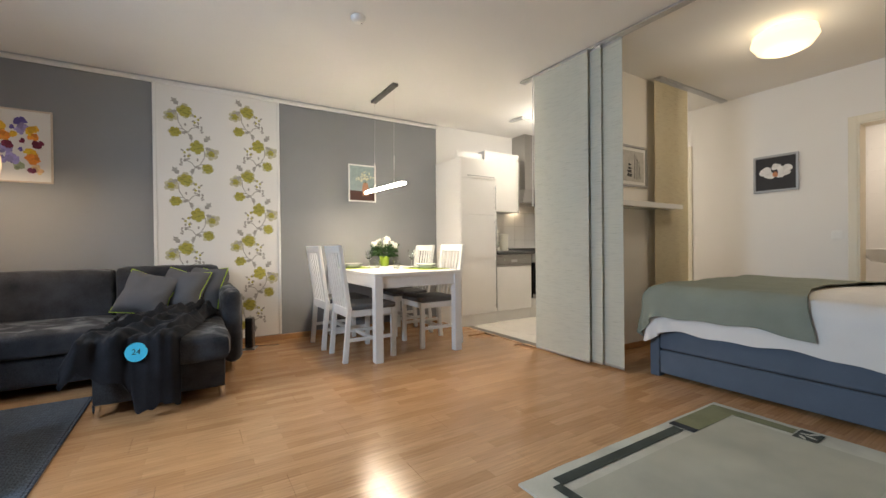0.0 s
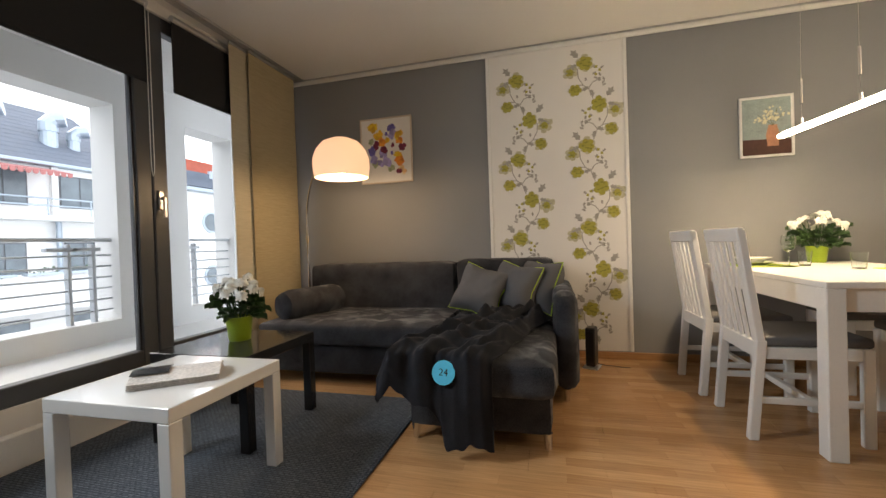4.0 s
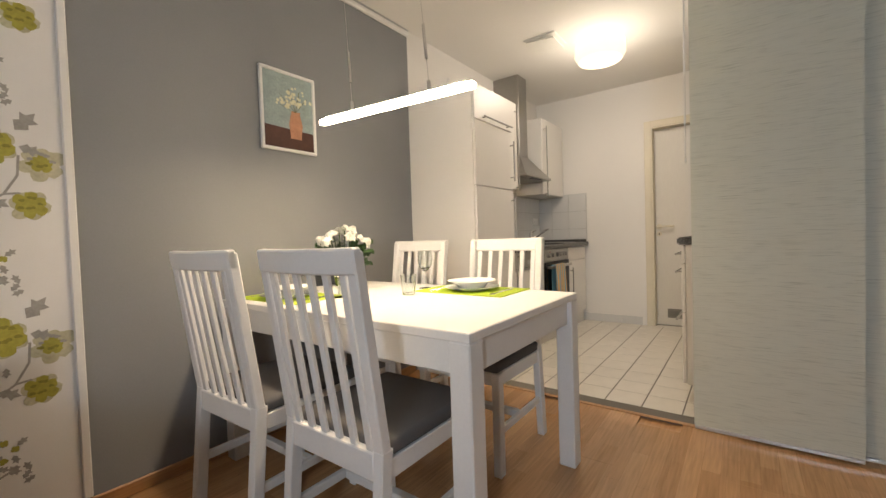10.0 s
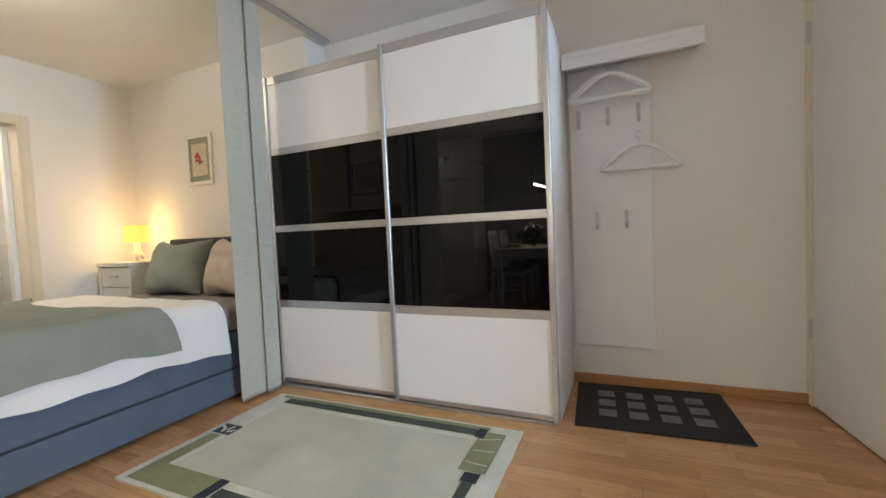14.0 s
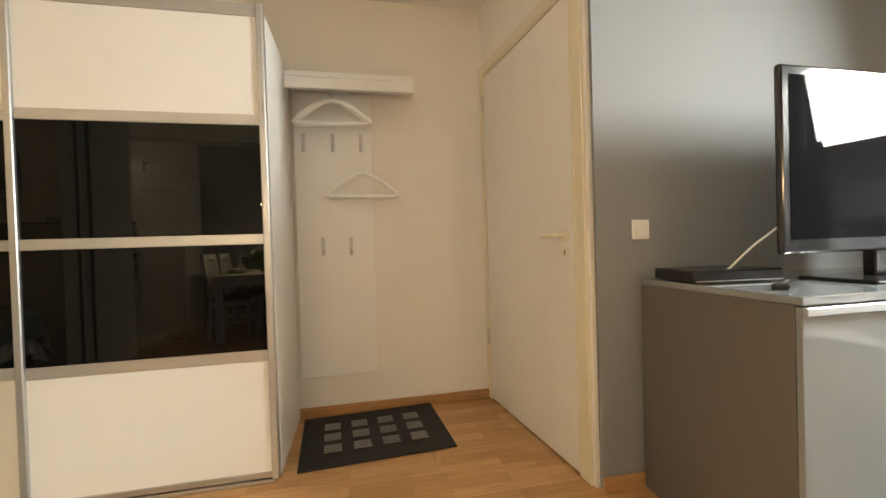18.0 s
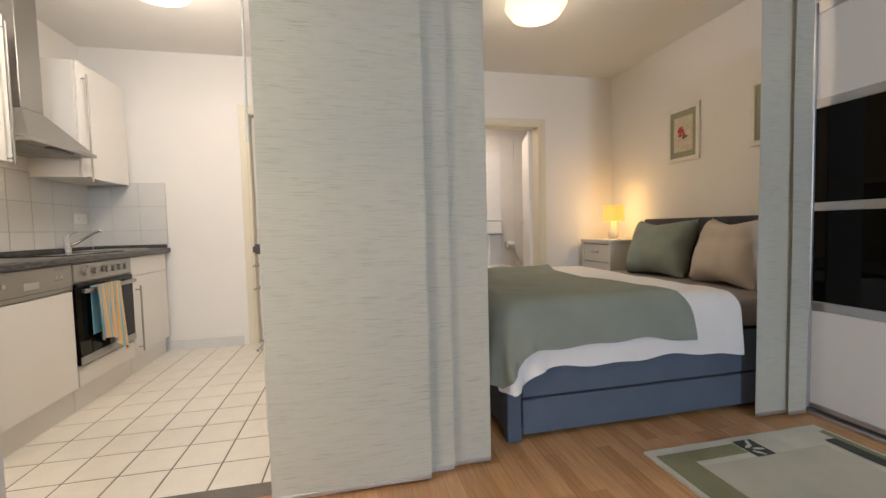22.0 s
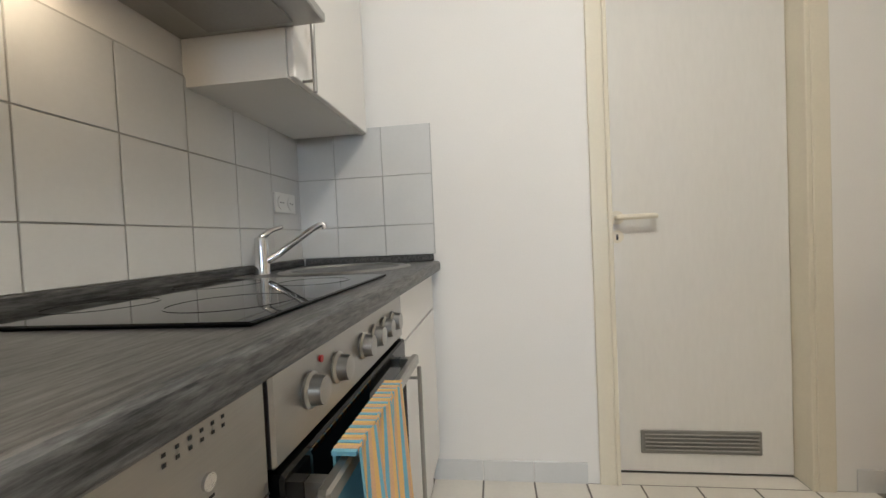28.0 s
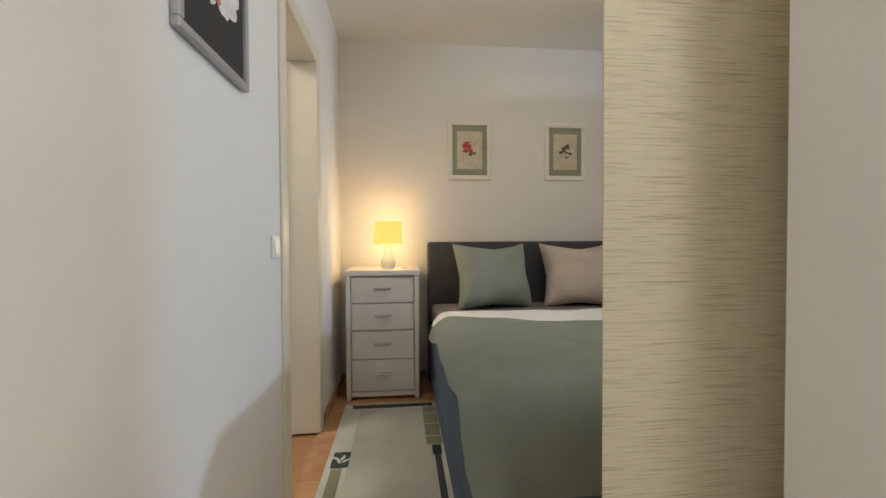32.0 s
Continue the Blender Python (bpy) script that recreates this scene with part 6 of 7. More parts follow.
sk = thing("sink", "oval stainless steel sink set in the worktop", "sink", pose(5.205, 4.725, 0.8925))
part("basin", lathe([(0.215, 0.006), (0.225, 0.003), (0.228, 0.0005), (0.205, 0.006), (0.19, 0.004), (0.178, -0.012), (0.165, -0.035), (0.0, -0.036)], 48, sy=0.95), STEEL, sk, smooth=True)
part("drain", lathe([(0, -0.033), (0.03, -0.033), (0.036, -0.035)], 24), CHROME, sk)
fc = thing("kitchen_tap", "chrome single-lever kitchen tap with a long spout", "tap", pose(5.10, 4.965, 0.8925))
part("body", lathe([(0, 0), (0.026, 0), (0.024, 0.012), (0.022, 0.09), (0.019, 0.115), (0.0, 0.125)], 24), CHROME, fc, smooth=True)
part("spout", tube([(0.0, -0.012, 0.04), (0.015, -0.05, 0.062), (0.07, -0.14, 0.138), (0.085, -0.160, 0.152), (0.09, -0.172, 0.152), (0.09, -0.177, 0.138)], [0.012, 0.011, 0.010, 0.010, 0.011, 0.011], 12), CHROME, fc, smooth=True)
part("lever", tube([(0, 0, 0.115), (0.02, -0.02, 0.137), (0.07, -0.035, 0.150)], [0.012, 0.009, 0.006], 10), CHROME, fc, smooth=True)


def hood():
    h = thing("cooker_hood", "stainless steel chimney cooker hood with a lit lamp", "cooker hood", pose(4.59, 0, 0.055))
    part("chimney", box(-0.14, 0.04, 4.76, YN - 0.001, 1.701, ZC - 0.056, 0.003), STEEL, h)
    bm = bmesh.new()
    lo = [(-0.293, 4.635, 1.505), (0.293, 4.635, 1.505), (0.293, YN - 0.001, 1.545), (-0.293, YN - 0.001, 1.545)]
    hi = [(-0.14, 4.76, 1.70), (0.04, 4.76, 1.70), (0.04, YN - 0.001, 1.70), (-0.14, YN - 0.001, 1.70)]
    a, b = [bm.verts.new(p) for p in lo], [bm.verts.new(p) for p in hi]
    for k in range(4):
        bm.faces.new((a[k], a[(k + 1) % 4], b[(k + 1) % 4], b[k]))
    bm.faces.new(a)
    part("canopy", bm, STEEL, h)
    part("lip", box(-0.295, 0.295, 4.625, YN - 0.002, 1.482, 1.506, 0.003), STEEL, h)
    part("filter", box(-0.27, 0.27, 4.70, 4.93, 1.478, 1.4815, 0.001), surf("grease_filter", (0.30, 0.29, 0.27), 0.4, 0.8, fine=220, bump=0.2), h)
    part("switch_strip", box(-0.10, 0.10, 4.645, 4.685, 1.474, 1.4815, 0.002), DARK_PLASTIC, h)
    part("hood_lamp", box(-0.20, -0.09, 4.945, 4.99, 1.472, 1.4815, 0.004), glow("hood_lamp_glow", (1.0, 0.72, 0.42), 7), h)
    lamp("hood_light", "AREA", 0.55, WARM, look((4.445, 4.955, 1.517), (4.445, 4.99, 0.9)), 0.10, 0.05)


hood()


def wall_tiles():
    s = thing("backsplash", "grey-white square wall tiles above the worktop", "tiles", pose(0, 0, 0), kind="structure")
    part("grout", box(3.70, 5.497, YN - 0.004, YN - 0.0008, 0.9205, 1.445), LIGHT_GROUT, s)
    part("grout", box(XE - 0.004, XE - 0.0008, 4.463, 5.024, 0.9205, 1.44), LIGHT_GROUT, s)
    full = finish(box(-0.0985, 0.0985, -0.004, 0.0, -0.0985, 0.0985, 0.0012), "tile", TILE_WALL)
    side = finish(box(-0.004, 0.0, -0.0985, 0.0985, -0.0985, 0.0985, 0.0012), "tile", TILE_WALL)
    for k in range(10):
        x = 5.38 - 0.2 * k
        for z, sz in ((1.341, 1.0), (1.141, 1.0), (0.9805, 0.60)):
            if x > 3.79:
                o = share("tile", full, s, (x, YN - 0.0042, z))
                o.scale = (1, 1, sz)
    for z, sz in ((1.341, 1.0), (1.141, 1.0), (0.9805, 0.60)):
        o = share("tile", full, s, (3.7395, YN - 0.0042, z))
        o.scale = (0.38, 1, sz)
        o = share("tile", full, s, (5.488, YN - 0.0042, z))
        o.scale = (0.06, 1, sz)
        for k in range(3):
            y = 4.5645 + 0.2 * k
            o = share("tile", side, s, (XE - 0.0042, min(y, 4.944), z))
            o.scale = (1, 1.0 if k < 2 else 0.80, sz if z > 1 else sz)


wall_tiles()
so = thing("double_socket", "white double wall socket on the tiles", "socket", pose(5.36, YN - 0.009, 1.141))
part("plate", box(-0.075, 0.075, -0.008, 0.0, -0.038, 0.038, 0.003), SWITCH_WHITE, so)
for x in (-0.036, 0.036):
    w = part("well", rod((x, -0.0085, 0), (x, -0.012, 0), 0.026, seg=24), SWITCH_WHITE, so)
    for q in (-0.009, 0.009):
        part("pin_hole", rod((x + q, -0.0121, 0), (x + q, -0.0128, 0), 0.003, seg=8), INK, w)

kt = thing("kettle", "cream plastic electric kettle on the worktop", "kettle", pose(4.138, 4.868, 0.8925))
part("body", lathe([(0, 0.0), (0.070, 0.0), (0.073, 0.008), (0.070, 0.06), (0.068, 0.12), (0.069, 0.18), (0.073, 0.222), (0.069, 0.226), (0.0, 0.224)], 36, sy=0.88), PLASTIC_CREAM, kt, smooth=True)
part("lid", lathe([(0, 0.234), (0.03, 0.233), (0.056, 0.229), (0.060, 0.225), (0, 0.224)], 32, sy=0.88), PLASTIC_CREAM, kt, smooth=True)
part("spout", box(0.058, 0.086, -0.014, 0.014, 0.192, 0.225, 0.009, seg=2), PLASTIC_CREAM, kt)
part("handle", tube([(-0.06, 0, 0.215), (-0.10, 0, 0.208), (-0.108, 0, 0.12), (-0.098, 0, 0.05), (-0.066, 0, 0.035)], 0.011, 10), PLASTIC_CREAM, kt, smooth=True)
part("maker_mark", box(0.018, 0.046, -0.0625, -0.055, 0.030, 0.036), INK, kt)
cm = thing("coffee_maker", "cream filter coffee maker with a glass jug", "coffee maker", pose(3.897, 4.775, 0.8925))
part("base", lathe([(0, 0), (0.082, 0), (0.083, 0.006), (0.072, 0.036), (0.066, 0.040), (0, 0.041)], 40), PLASTIC_CREAM, cm, smooth=True)
part("warming_plate", lathe([(0, 0.0415), (0.058, 0.0415), (0.058, 0.044), (0, 0.044)], 32), DARK_PLASTIC, cm)
part("column", box(-0.055, 0.055, 0.052, 0.105, 0.0, 0.285, 0.02, seg=3), PLASTIC_CREAM, cm)
part("drip_plate", lathe([(0, 0.168), (0.05, 0.168), (0.054, 0.176), (0, 0.178)], 32), DARK_PLASTIC, cm)
bm = lathe([(0, 0.179), (0.056, 0.179), (0.064, 0.188), (0.074, 0.262), (0.076, 0.284), (0.070, 0.290), (0.0, 0.292)], 40)
for v in bm.verts:
    if v.co.z > 0.25:
        v.co.z -= 0.10 * max(0.0, v.co.x) + 0.06 * max(0.0, -v.co.y)
part("filter_holder", bm, PLASTIC_CREAM, cm, smooth=True)
part("maker_mark", box(0.014, 0.040, -0.0735, -0.062, 0.224, 0.229), INK, cm)
jug = part("jug", lathe([(0, 0.046), (0.052, 0.046), (0.064, 0.06), (0.074, 0.088), (0.070, 0.112), (0.058, 0.132), (0.056, 0.132), (0.068, 0.110), (0.0715, 0.088), (0.062, 0.062), (0.05, 0.049), (0, 0.049)], 36), GLASS, cm, "clear glass coffee jug", True)
part("jug_lid", lathe([(0, 0.142), (0.05, 0.141), (0.061, 0.137), (0.061, 0.131), (0, 0.131)], 32), PLASTIC_CREAM, jug, smooth=True)
part("jug_band", lathe([(0.0745, 0.060), (0.066, 0.052), (0.0665, 0.0515), (0.0755, 0.060)], 36), CHROME, jug, smooth=True)
part("jug_handle", tube([(-0.05, -0.03, 0.136), (-0.088, -0.05, 0.132), (-0.096, -0.056, 0.095), (-0.082, -0.048, 0.06), (-0.06, -0.036, 0.062)], 0.008, 8), PLASTIC_CREAM, jug, smooth=True)


def peninsula():
    c = thing("peninsula_unit", "white peninsula drawer unit with bar handles", "cabinet", pose(0, 0, 0), "kitchen units")
    part("body", box(3.525, 4.525, 2.985, 3.305, 0.10, 0.905, 0.002), KITCHEN_WHITE, c)
    part("plinth", box(3.54, 4.51, 2.99, 3.26, 0.0, 0.099), KITCHEN_WHITE, c)
    for k, (a, b) in enumerate(((0.105, 0.515), (0.52, 0.795), (0.80, 0.90))):
        for x0, x1 in ((3.527, 4.024), (4.029, 4.523)):
            f = part("drawer_front", box(x0, x1, 3.307, 3.326, a, b, 0.003), KITCHEN_WHITE, c)
            bar_handle(f, (x0 + 0.05, 3.326, b - 0.05), (x1 - 0.05, 3.326, b - 0.05), (0, 0.034, 0))
    s = thing("peninsula_end_unit", "narrow white end cabinet of the peninsula", "cabinet", pose(0, 0, 0), "kitchen units")
    part("body", box(3.31, 3.52, 2.985, 3.13, 0.10, 0.905, 0.002), KITCHEN_WHITE, s)
    part("plinth", box(3.33, 3.51, 2.99, 3.10, 0.0, 0.099), KITCHEN_WHITE, s)
    f = part("door", box(3.312, 3.518, 3.132, 3.151, 0.105, 0.90, 0.003), WHITE_LACQUER, s)
    bar_handle(f, (3.44, 3.151, 0.15), (3.44, 3.151, 0.83), (0, 0.036, 0))
    w = thing("worktop", "grey oak laminate worktop on the peninsula", "worktop", pose(0, 0, 0), "worktops")
    bm = bmesh.new()
    outline = [(3.505, 3.345), (4.535, 3.345), (4.535, 2.984), (3.302, 2.984), (3.302, 3.165), (3.485, 3.18), (3.505, 3.20)]
    lo, hi = [bm.verts.new((x, y, 0.907)) for x, y in outline], [bm.verts.new((x, y, 0.949)) for x, y in outline]
    bm.faces.new(lo[::-1])
    bm.faces.new(hi)
    for k in range(len(outline)):
        q = (k + 1) % len(outline)
        bm.faces.new((lo[k], lo[q], hi[q], hi[k]))
    bmesh.ops.bevel(bm, geom=[e for e in bm.edges if abs(e.verts[0].co.z - e.verts[1].co.z) < 1e-4], offset=0.008, segments=2, affect="EDGES")
    part("slab", bm, WORKTOP, w)
    part("upstand", box(3.60, 4.53, 2.986, 3.006, 0.9495, 0.985, 0.003), WORKTOP, w)


peninsula()


def utensils():
    b = thing("serving_board", "bamboo serving board on the peninsula", "board", Matrix.Translation((4.32, 3.10, 0.9495)) @ pose(0, 0, 0, 0, 0, 6))
    part("board", box(-0.15, 0.15, -0.10, 0.10, 0.0, 0.022, 0.005), CORK, b)
    u = thing("utensil_pot", "black utensil pot with spoons and ladles", "utensils", pose(4.34, 3.06, 0.972))
    part("pot", lathe([(0, 0), (0.05, 0), (0.055, 0.15), (0.051, 0.15), (0.046, 0.006), (0, 0.006)], 28), DARK_PLASTIC, u, smooth=True)
    for k, (a, l) in enumerate(((0.3, 0.30), (1.6, 0.27), (2.9, 0.29), (4.1, 0.31), (5.2, 0.26))):
        tip = (0.085 * math.cos(a), 0.085 * math.sin(a), l)
        s = part("utensil", tube([(0.01 * math.cos(a), 0.01 * math.sin(a), 0.01), tip], 0.005, 8), DARK_PLASTIC if k % 2 else CHROME, u)
        part("bowl", lathe([(0, -0.03), (0.02, -0.02), (0.027, 0.0), (0.02, 0.03), (0, 0.04)], 14, tip, sx=0.4), DARK_PLASTIC if k % 2 else CHROME, s, smooth=True)
    for k, (x, y) in enumerate(((4.24, 3.10), (4.22, 3.03), (4.27, 3.15))):
        g = thing("spice_mill", "small clear glass spice jar with a steel cap", "jar", pose(x, y, 0.9717), "spice jars")
        part("jar", lathe([(0, 0), (0.022, 0), (0.022, 0.06), (0.018, 0.07), (0, 0.07)], 20), GLASS, g, smooth=True)
        part("cap", rod((0, 0, 0.0705), (0, 0, 0.095), 0.019, seg=20), CHROME, g)


utensils()


def ceiling_lamp(name, label, at, profile, color, power, strength, shade_color, cat="lamp"):
    c = thing(name, label, cat, pose(*at))
    part("base_plate", rod((0, 0, -0.012), (0, 0, -0.001), 0.07, seg=28), SWITCH_WHITE, c)
    sh = part("shade", lathe(profile, 44), glow("lit_shade_" + name, shade_color, strength, (0.6, 0.57, 0.52)), c, "glowing white shade", True)
    sh.visible_shadow = False
    lamp(name + "_light", "POINT", power * 0.42, color, pose(at[0], at[1], at[2] - 0.26), 0.14)
    lamp(name + "_downlight", "AREA", power * 0.21, color, pose(at[0], at[1], at[2] - 0.12), 0.22)
    return c


k_lamp = ceiling_lamp("kitchen_ceiling_lamp", "lit round glass ceiling lamp in the kitchen", (4.19, 3.93, ZC), [(0, -0.215), (0.10, -0.213), (0.16, -0.195), (0.187, -0.15), (0.185, -0.06), (0.15, -0.04), (0.13, -0.015), (0.06, -0.013)], (1.0, 0.90, 0.74), 29, 1.25, (1.0, 0.86, 0.62))
vent = thing("ceiling_vent", "square white ceiling vent with its cover ajar", "vent", pose(4.0, 4.30, ZC))
part("frame", box(-0.13, 0.13, -0.13, 0.13, -0.012, -0.001, 0.004), SWITCH_WHITE, vent)
part("cover", moved(box(-0.115, 0.115, -0.115, 0.115, -0.004, 0.004, 0.003), pose(0, 0, -0.028, 5)), SWITCH_WHITE, vent)


# ---- sleeping area ----
def bed():
    b = thing("bed", "blue-grey upholstered box bed with a dark headboard", "bed", pose(0, 0, 0))
    x0, x1, y0, y1 = 3.333, 4.845, 0.33, 2.255
    part("headboard", box(x0 - 0.01, x1 + 0.01, YB + 0.005, 0.325, 0.0, 1.035, 0.02, seg=3), HEADBOARD, b, "dark grey upholstered headboard", True)
    for x in (x0, x1 - 0.02):
        part("side_drawer", box(x, x + 0.02, y0, y1 - 0.075, 0.03, 0.196, 0.008, seg=2), BED_BLUE, b)
        part("side_rail", box(x, x + 0.02, y0, y1 - 0.075, 0.206, 0.43, 0.008, seg=2), BED_BLUE, b)
        part("pull_strap", box(x - 0.004 if x == x0 else x + 0.018, x + 0.002 if x == x0 else x + 0.024, 0.78, 0.82, 0.06, 0.225, 0.002), BED_BLUE, b)
        part("corner_post", box(min(x, x1 - 0.075), min(x, x1 - 0.075) + 0.075, y1 - 0.07, y1, 0.0, 0.435, 0.008, seg=2), BED_BLUE, b)
    part("foot_panel", box(x0 + 0.078, x1 - 0.078, y1 - 0.03, y1 - 0.004, 0.03, 0.43, 0.006, seg=2), BED_BLUE, b)
    part("core", box(x0 + 0.03, x1 - 0.03, y0, y1 - 0.08, 0.05, 0.42), HEADBOARD, b)
    part("mattress", box(x0 + 0.01, x1 - 0.01, 0.33, y1 - 0.02, 0.432, 0.585, 0.035, seg=3), TAUPE, b, "mattress with a taupe fitted sheet", True)


bed()


def spread(flat_corner, size, seed, gap, n, m, edge, steps, corner):
    """A cover let down over the mattress; edge(u) shapes the side towards the headboard."""
    u, v = np.meshgrid(np.linspace(0, 1, n), np.linspace(0, 1, m), indexing="ij")
    head = flat_corner[1] + edge(u)
    x, y = flat_corner[0] + size[0] * u, head + (flat_corner[1] + size[1] - head) * v
    wx = np.where(x < 3.325, (3.325 - x) / (3.326 - flat_corner[0]), np.clip((x - 4.845) / (flat_corner[0] + size[0] - 4.844), 0, 1))
    wy = np.clip((y - 2.265) / (flat_corner[1] + size[1] - 2.264), 0, 1)
    x = np.where(x < 3.325, 3.325 - (3.325 - x) * np.sqrt(1 - corner * wy ** 2), np.where(x > 4.845, 4.845 + (x - 4.845) * np.sqrt(1 - corner * wy ** 2), x))
    y = np.where(y > 2.265, 2.265 + (y - 2.265) * np.sqrt(1 - corner * wx ** 2), y)
    ripple = 0.010 * np.sin(y * 9 + seed) + 0.006 * np.sin(y * 21 + 2 * seed)
    x = np.where(x < 3.325, x + ripple * wx, np.where(x > 4.845, x - ripple * wx, x))
    y = np.where(y > 2.265, y + 0.010 * np.sin(x * 9 + seed) * wy, y)
    flat = np.stack([x, y, 0 * u + 0.70], axis=2)
    start = flat.copy()
    start[:, :, 0] = 4.085 + (x - 4.085) * 0.985
    start[:, :, 1] = y - 0.012 * v
    for i in range(n):
        for j in range(m):
            start[i, j, 2] += 0.03 * noise.noise(Vector((x[i, j] * 3, y[i, j] * 3, seed))) + 0.02 * noise.noise(Vector((x[i, j] * 9, y[i, j] * 9, seed)))
    p = rest_cloth(flat, start, block((4.085, 1.29, 0.30), (0.762, 0.972, 0.30), 0.055, gap), steps, 6, 0.0016, 0.45, 0.16, 0.25)
    on_top = p[:, :, 2] > 0.60 + gap - 0.012
    for i in range(n):
        for j in range(m):
            if on_top[i, j]:
                q = Vector((p[i, j, 0] * 3.2, p[i, j, 1] * 3.2, seed))
                p[i, j, 2] += 0.006 + 0.010 * noise.noise(q) + 0.005 * noise.noise(q * 3)
    return p


dv = thing("duvet", "white cotton duvet spread over the bed", "duvet", pose(0, 0, 0))
lie = spread((3.325 - 0.145, 0.94), (1.52 + 0.145 + 0.03, 1.325 + 0.075), 2.0, 0.022, 84, 76, lambda u: 0.04 * np.sin(u * 5) + 0.10 * u, 110, 0.9)
part("cover", cloth_mesh(lie, -0.012), SHEET, dv, smooth=True)
part("hem_seam", tube([tuple(lie[k, 0] + np.array((0, 0, 0.004))) for k in range(0, 84, 2)], 0.007, 6), SHEET, dv, "stitched white hem", True)
bl = thing("sage_blanket", "sage green woven blanket across the foot of the bed", "blanket", pose(0, 0, 0))
lie = spread((3.325 - 0.12, 1.22), (1.52 + 0.12 + 0.05, 1.045 + 0.135), 7.0, 0.058, 90, 62, lambda u: 0.28 * np.sin(np.pi * u ** 1.2) - 0.07 * u, 110, 0.8)
part("cloth", cloth_mesh(lie, -0.005), SAGE, bl, smooth=True)
part("hem_seam", tube([tuple(lie[k, 0] + np.array((0, 0, 0.003))) for k in range(0, 90, 2)], 0.0045, 6), SAGE, bl, "stitched sage hem", True)


def bed_pillow(name, label, at, w, h, d, lean, rz, mat, seed):
    p = thing(name, label, "pillow", Matrix.Translation(at) @ pose(0, 0, 0, 0, 0, rz) @ pose(0, 0, 0, lean), "bed pillows")
    part("cover", pillowed(w, h, d, 22, 22, seed=seed, droop=0.03), mat, p, smooth=True)


bed_pillow("sage_pillow", "sage green square pillow leaning on the headboard", (4.42, 0.52, 0.80), 0.54, 0.48, 0.27, 20, 8, SAGE_PILLOW, 11)
bed_pillow("beige_pillow", "crinkled beige pillow leaning on the headboard", (3.80, 0.51, 0.80), 0.52, 0.48, 0.25, 20, -6, BEIGE_PILLOW, 12)


def dresser():
    d = thing("chest_of_drawers", "white four-drawer bedside chest with grey handles", "chest of drawers", pose(4.935, 0.215, 0))
    w, dp = 0.475, 0.40
    part("top", box(-0.008, w + 0.008, 0.0, dp + 0.01, 0.815, 0.852, 0.004), DRESSER, d)
    for x in (0.0, w - 0.03):
        part("side", box(x, x + 0.03, 0.0, dp, 0.0, 0.8145, 0.003), DRESSER, d)
    part("back", box(0.03, w - 0.03, 0.0, 0.01, 0.05, 0.81), DRESSER, d)
    part("rail", box(0.031, w - 0.031, dp - 0.03, dp - 0.008, 0.02, 0.05, 0.002), DRESSER, d)
    for k, (a, b) in enumerate(((0.056, 0.262), (0.268, 0.452), (0.458, 0.632), (0.638, 0.808))):
        f = part("drawer", box(0.034, w - 0.034, 0.02, dp - 0.006, a, b, 0.004), DRESSER, d)
        z = (a + b) / 2 + 0.01
        part("handle", box(w / 2 - 0.055, w / 2 + 0.055, dp - 0.0055, dp + 0.012, z - 0.007, z + 0.007, 0.003), ALU, f, "grey metal handle")


dresser()


def table_lamp():
    t = thing("table_lamp", "small white table lamp with a lit yellow shade on the chest", "lamp", pose(5.14, 0.43, 0.8525))
    part("base", lathe([(0, 0), (0.042, 0), (0.048, 0.02), (0.05, 0.055), (0.036, 0.082), (0.026, 0.10), (0.026, 0.17), (0, 0.17)], 32), CHINA, t, smooth=True)
    sh = part("shade", lathe([(0.099, 0.172), (0.094, 0.325), (0.092, 0.325), (0.097, 0.172)], 36), glow("lit_yellow_shade", (1.0, 0.55, 0.08), 0.62, (0.7, 0.5, 0.2)), t, "glowing yellow drum shade", True)
    sh.visible_shadow = False
    part("bulb", lathe([(0, 0.17), (0.015, 0.19), (0.025, 0.23), (0.0, 0.26)], 16), glow("small_bulb", (1.0, 0.75, 0.4), 8), t, smooth=True)
    lamp("table_lamp_light", "POINT", 2.1, (1.0, 0.66, 0.28), pose(5.14, 0.43, 0.8525 + 0.255), 0.05)
    k = thing("trinket", "small white object beside the lamp", "ornament", pose(5.03, 0.45, 0.8525))
    part("body", lathe([(0, 0), (0.02, 0), (0.024, 0.008), (0.012, 0.016), (0, 0.018)], 20), CHINA, k, smooth=True)


table_lamp()
ceiling_lamp("paper_ceiling_lamp", "lit crumpled paper ceiling lamp above the bed", (4.13, 1.71, ZC), [(0, -0.195), (0.09, -0.19), (0.16, -0.16), (0.197, -0.105), (0.185, -0.05), (0.14, -0.02), (0.06, -0.012)], (1.0, 0.84, 0.62), 8.2, 1.15, (1.0, 0.74, 0.40))


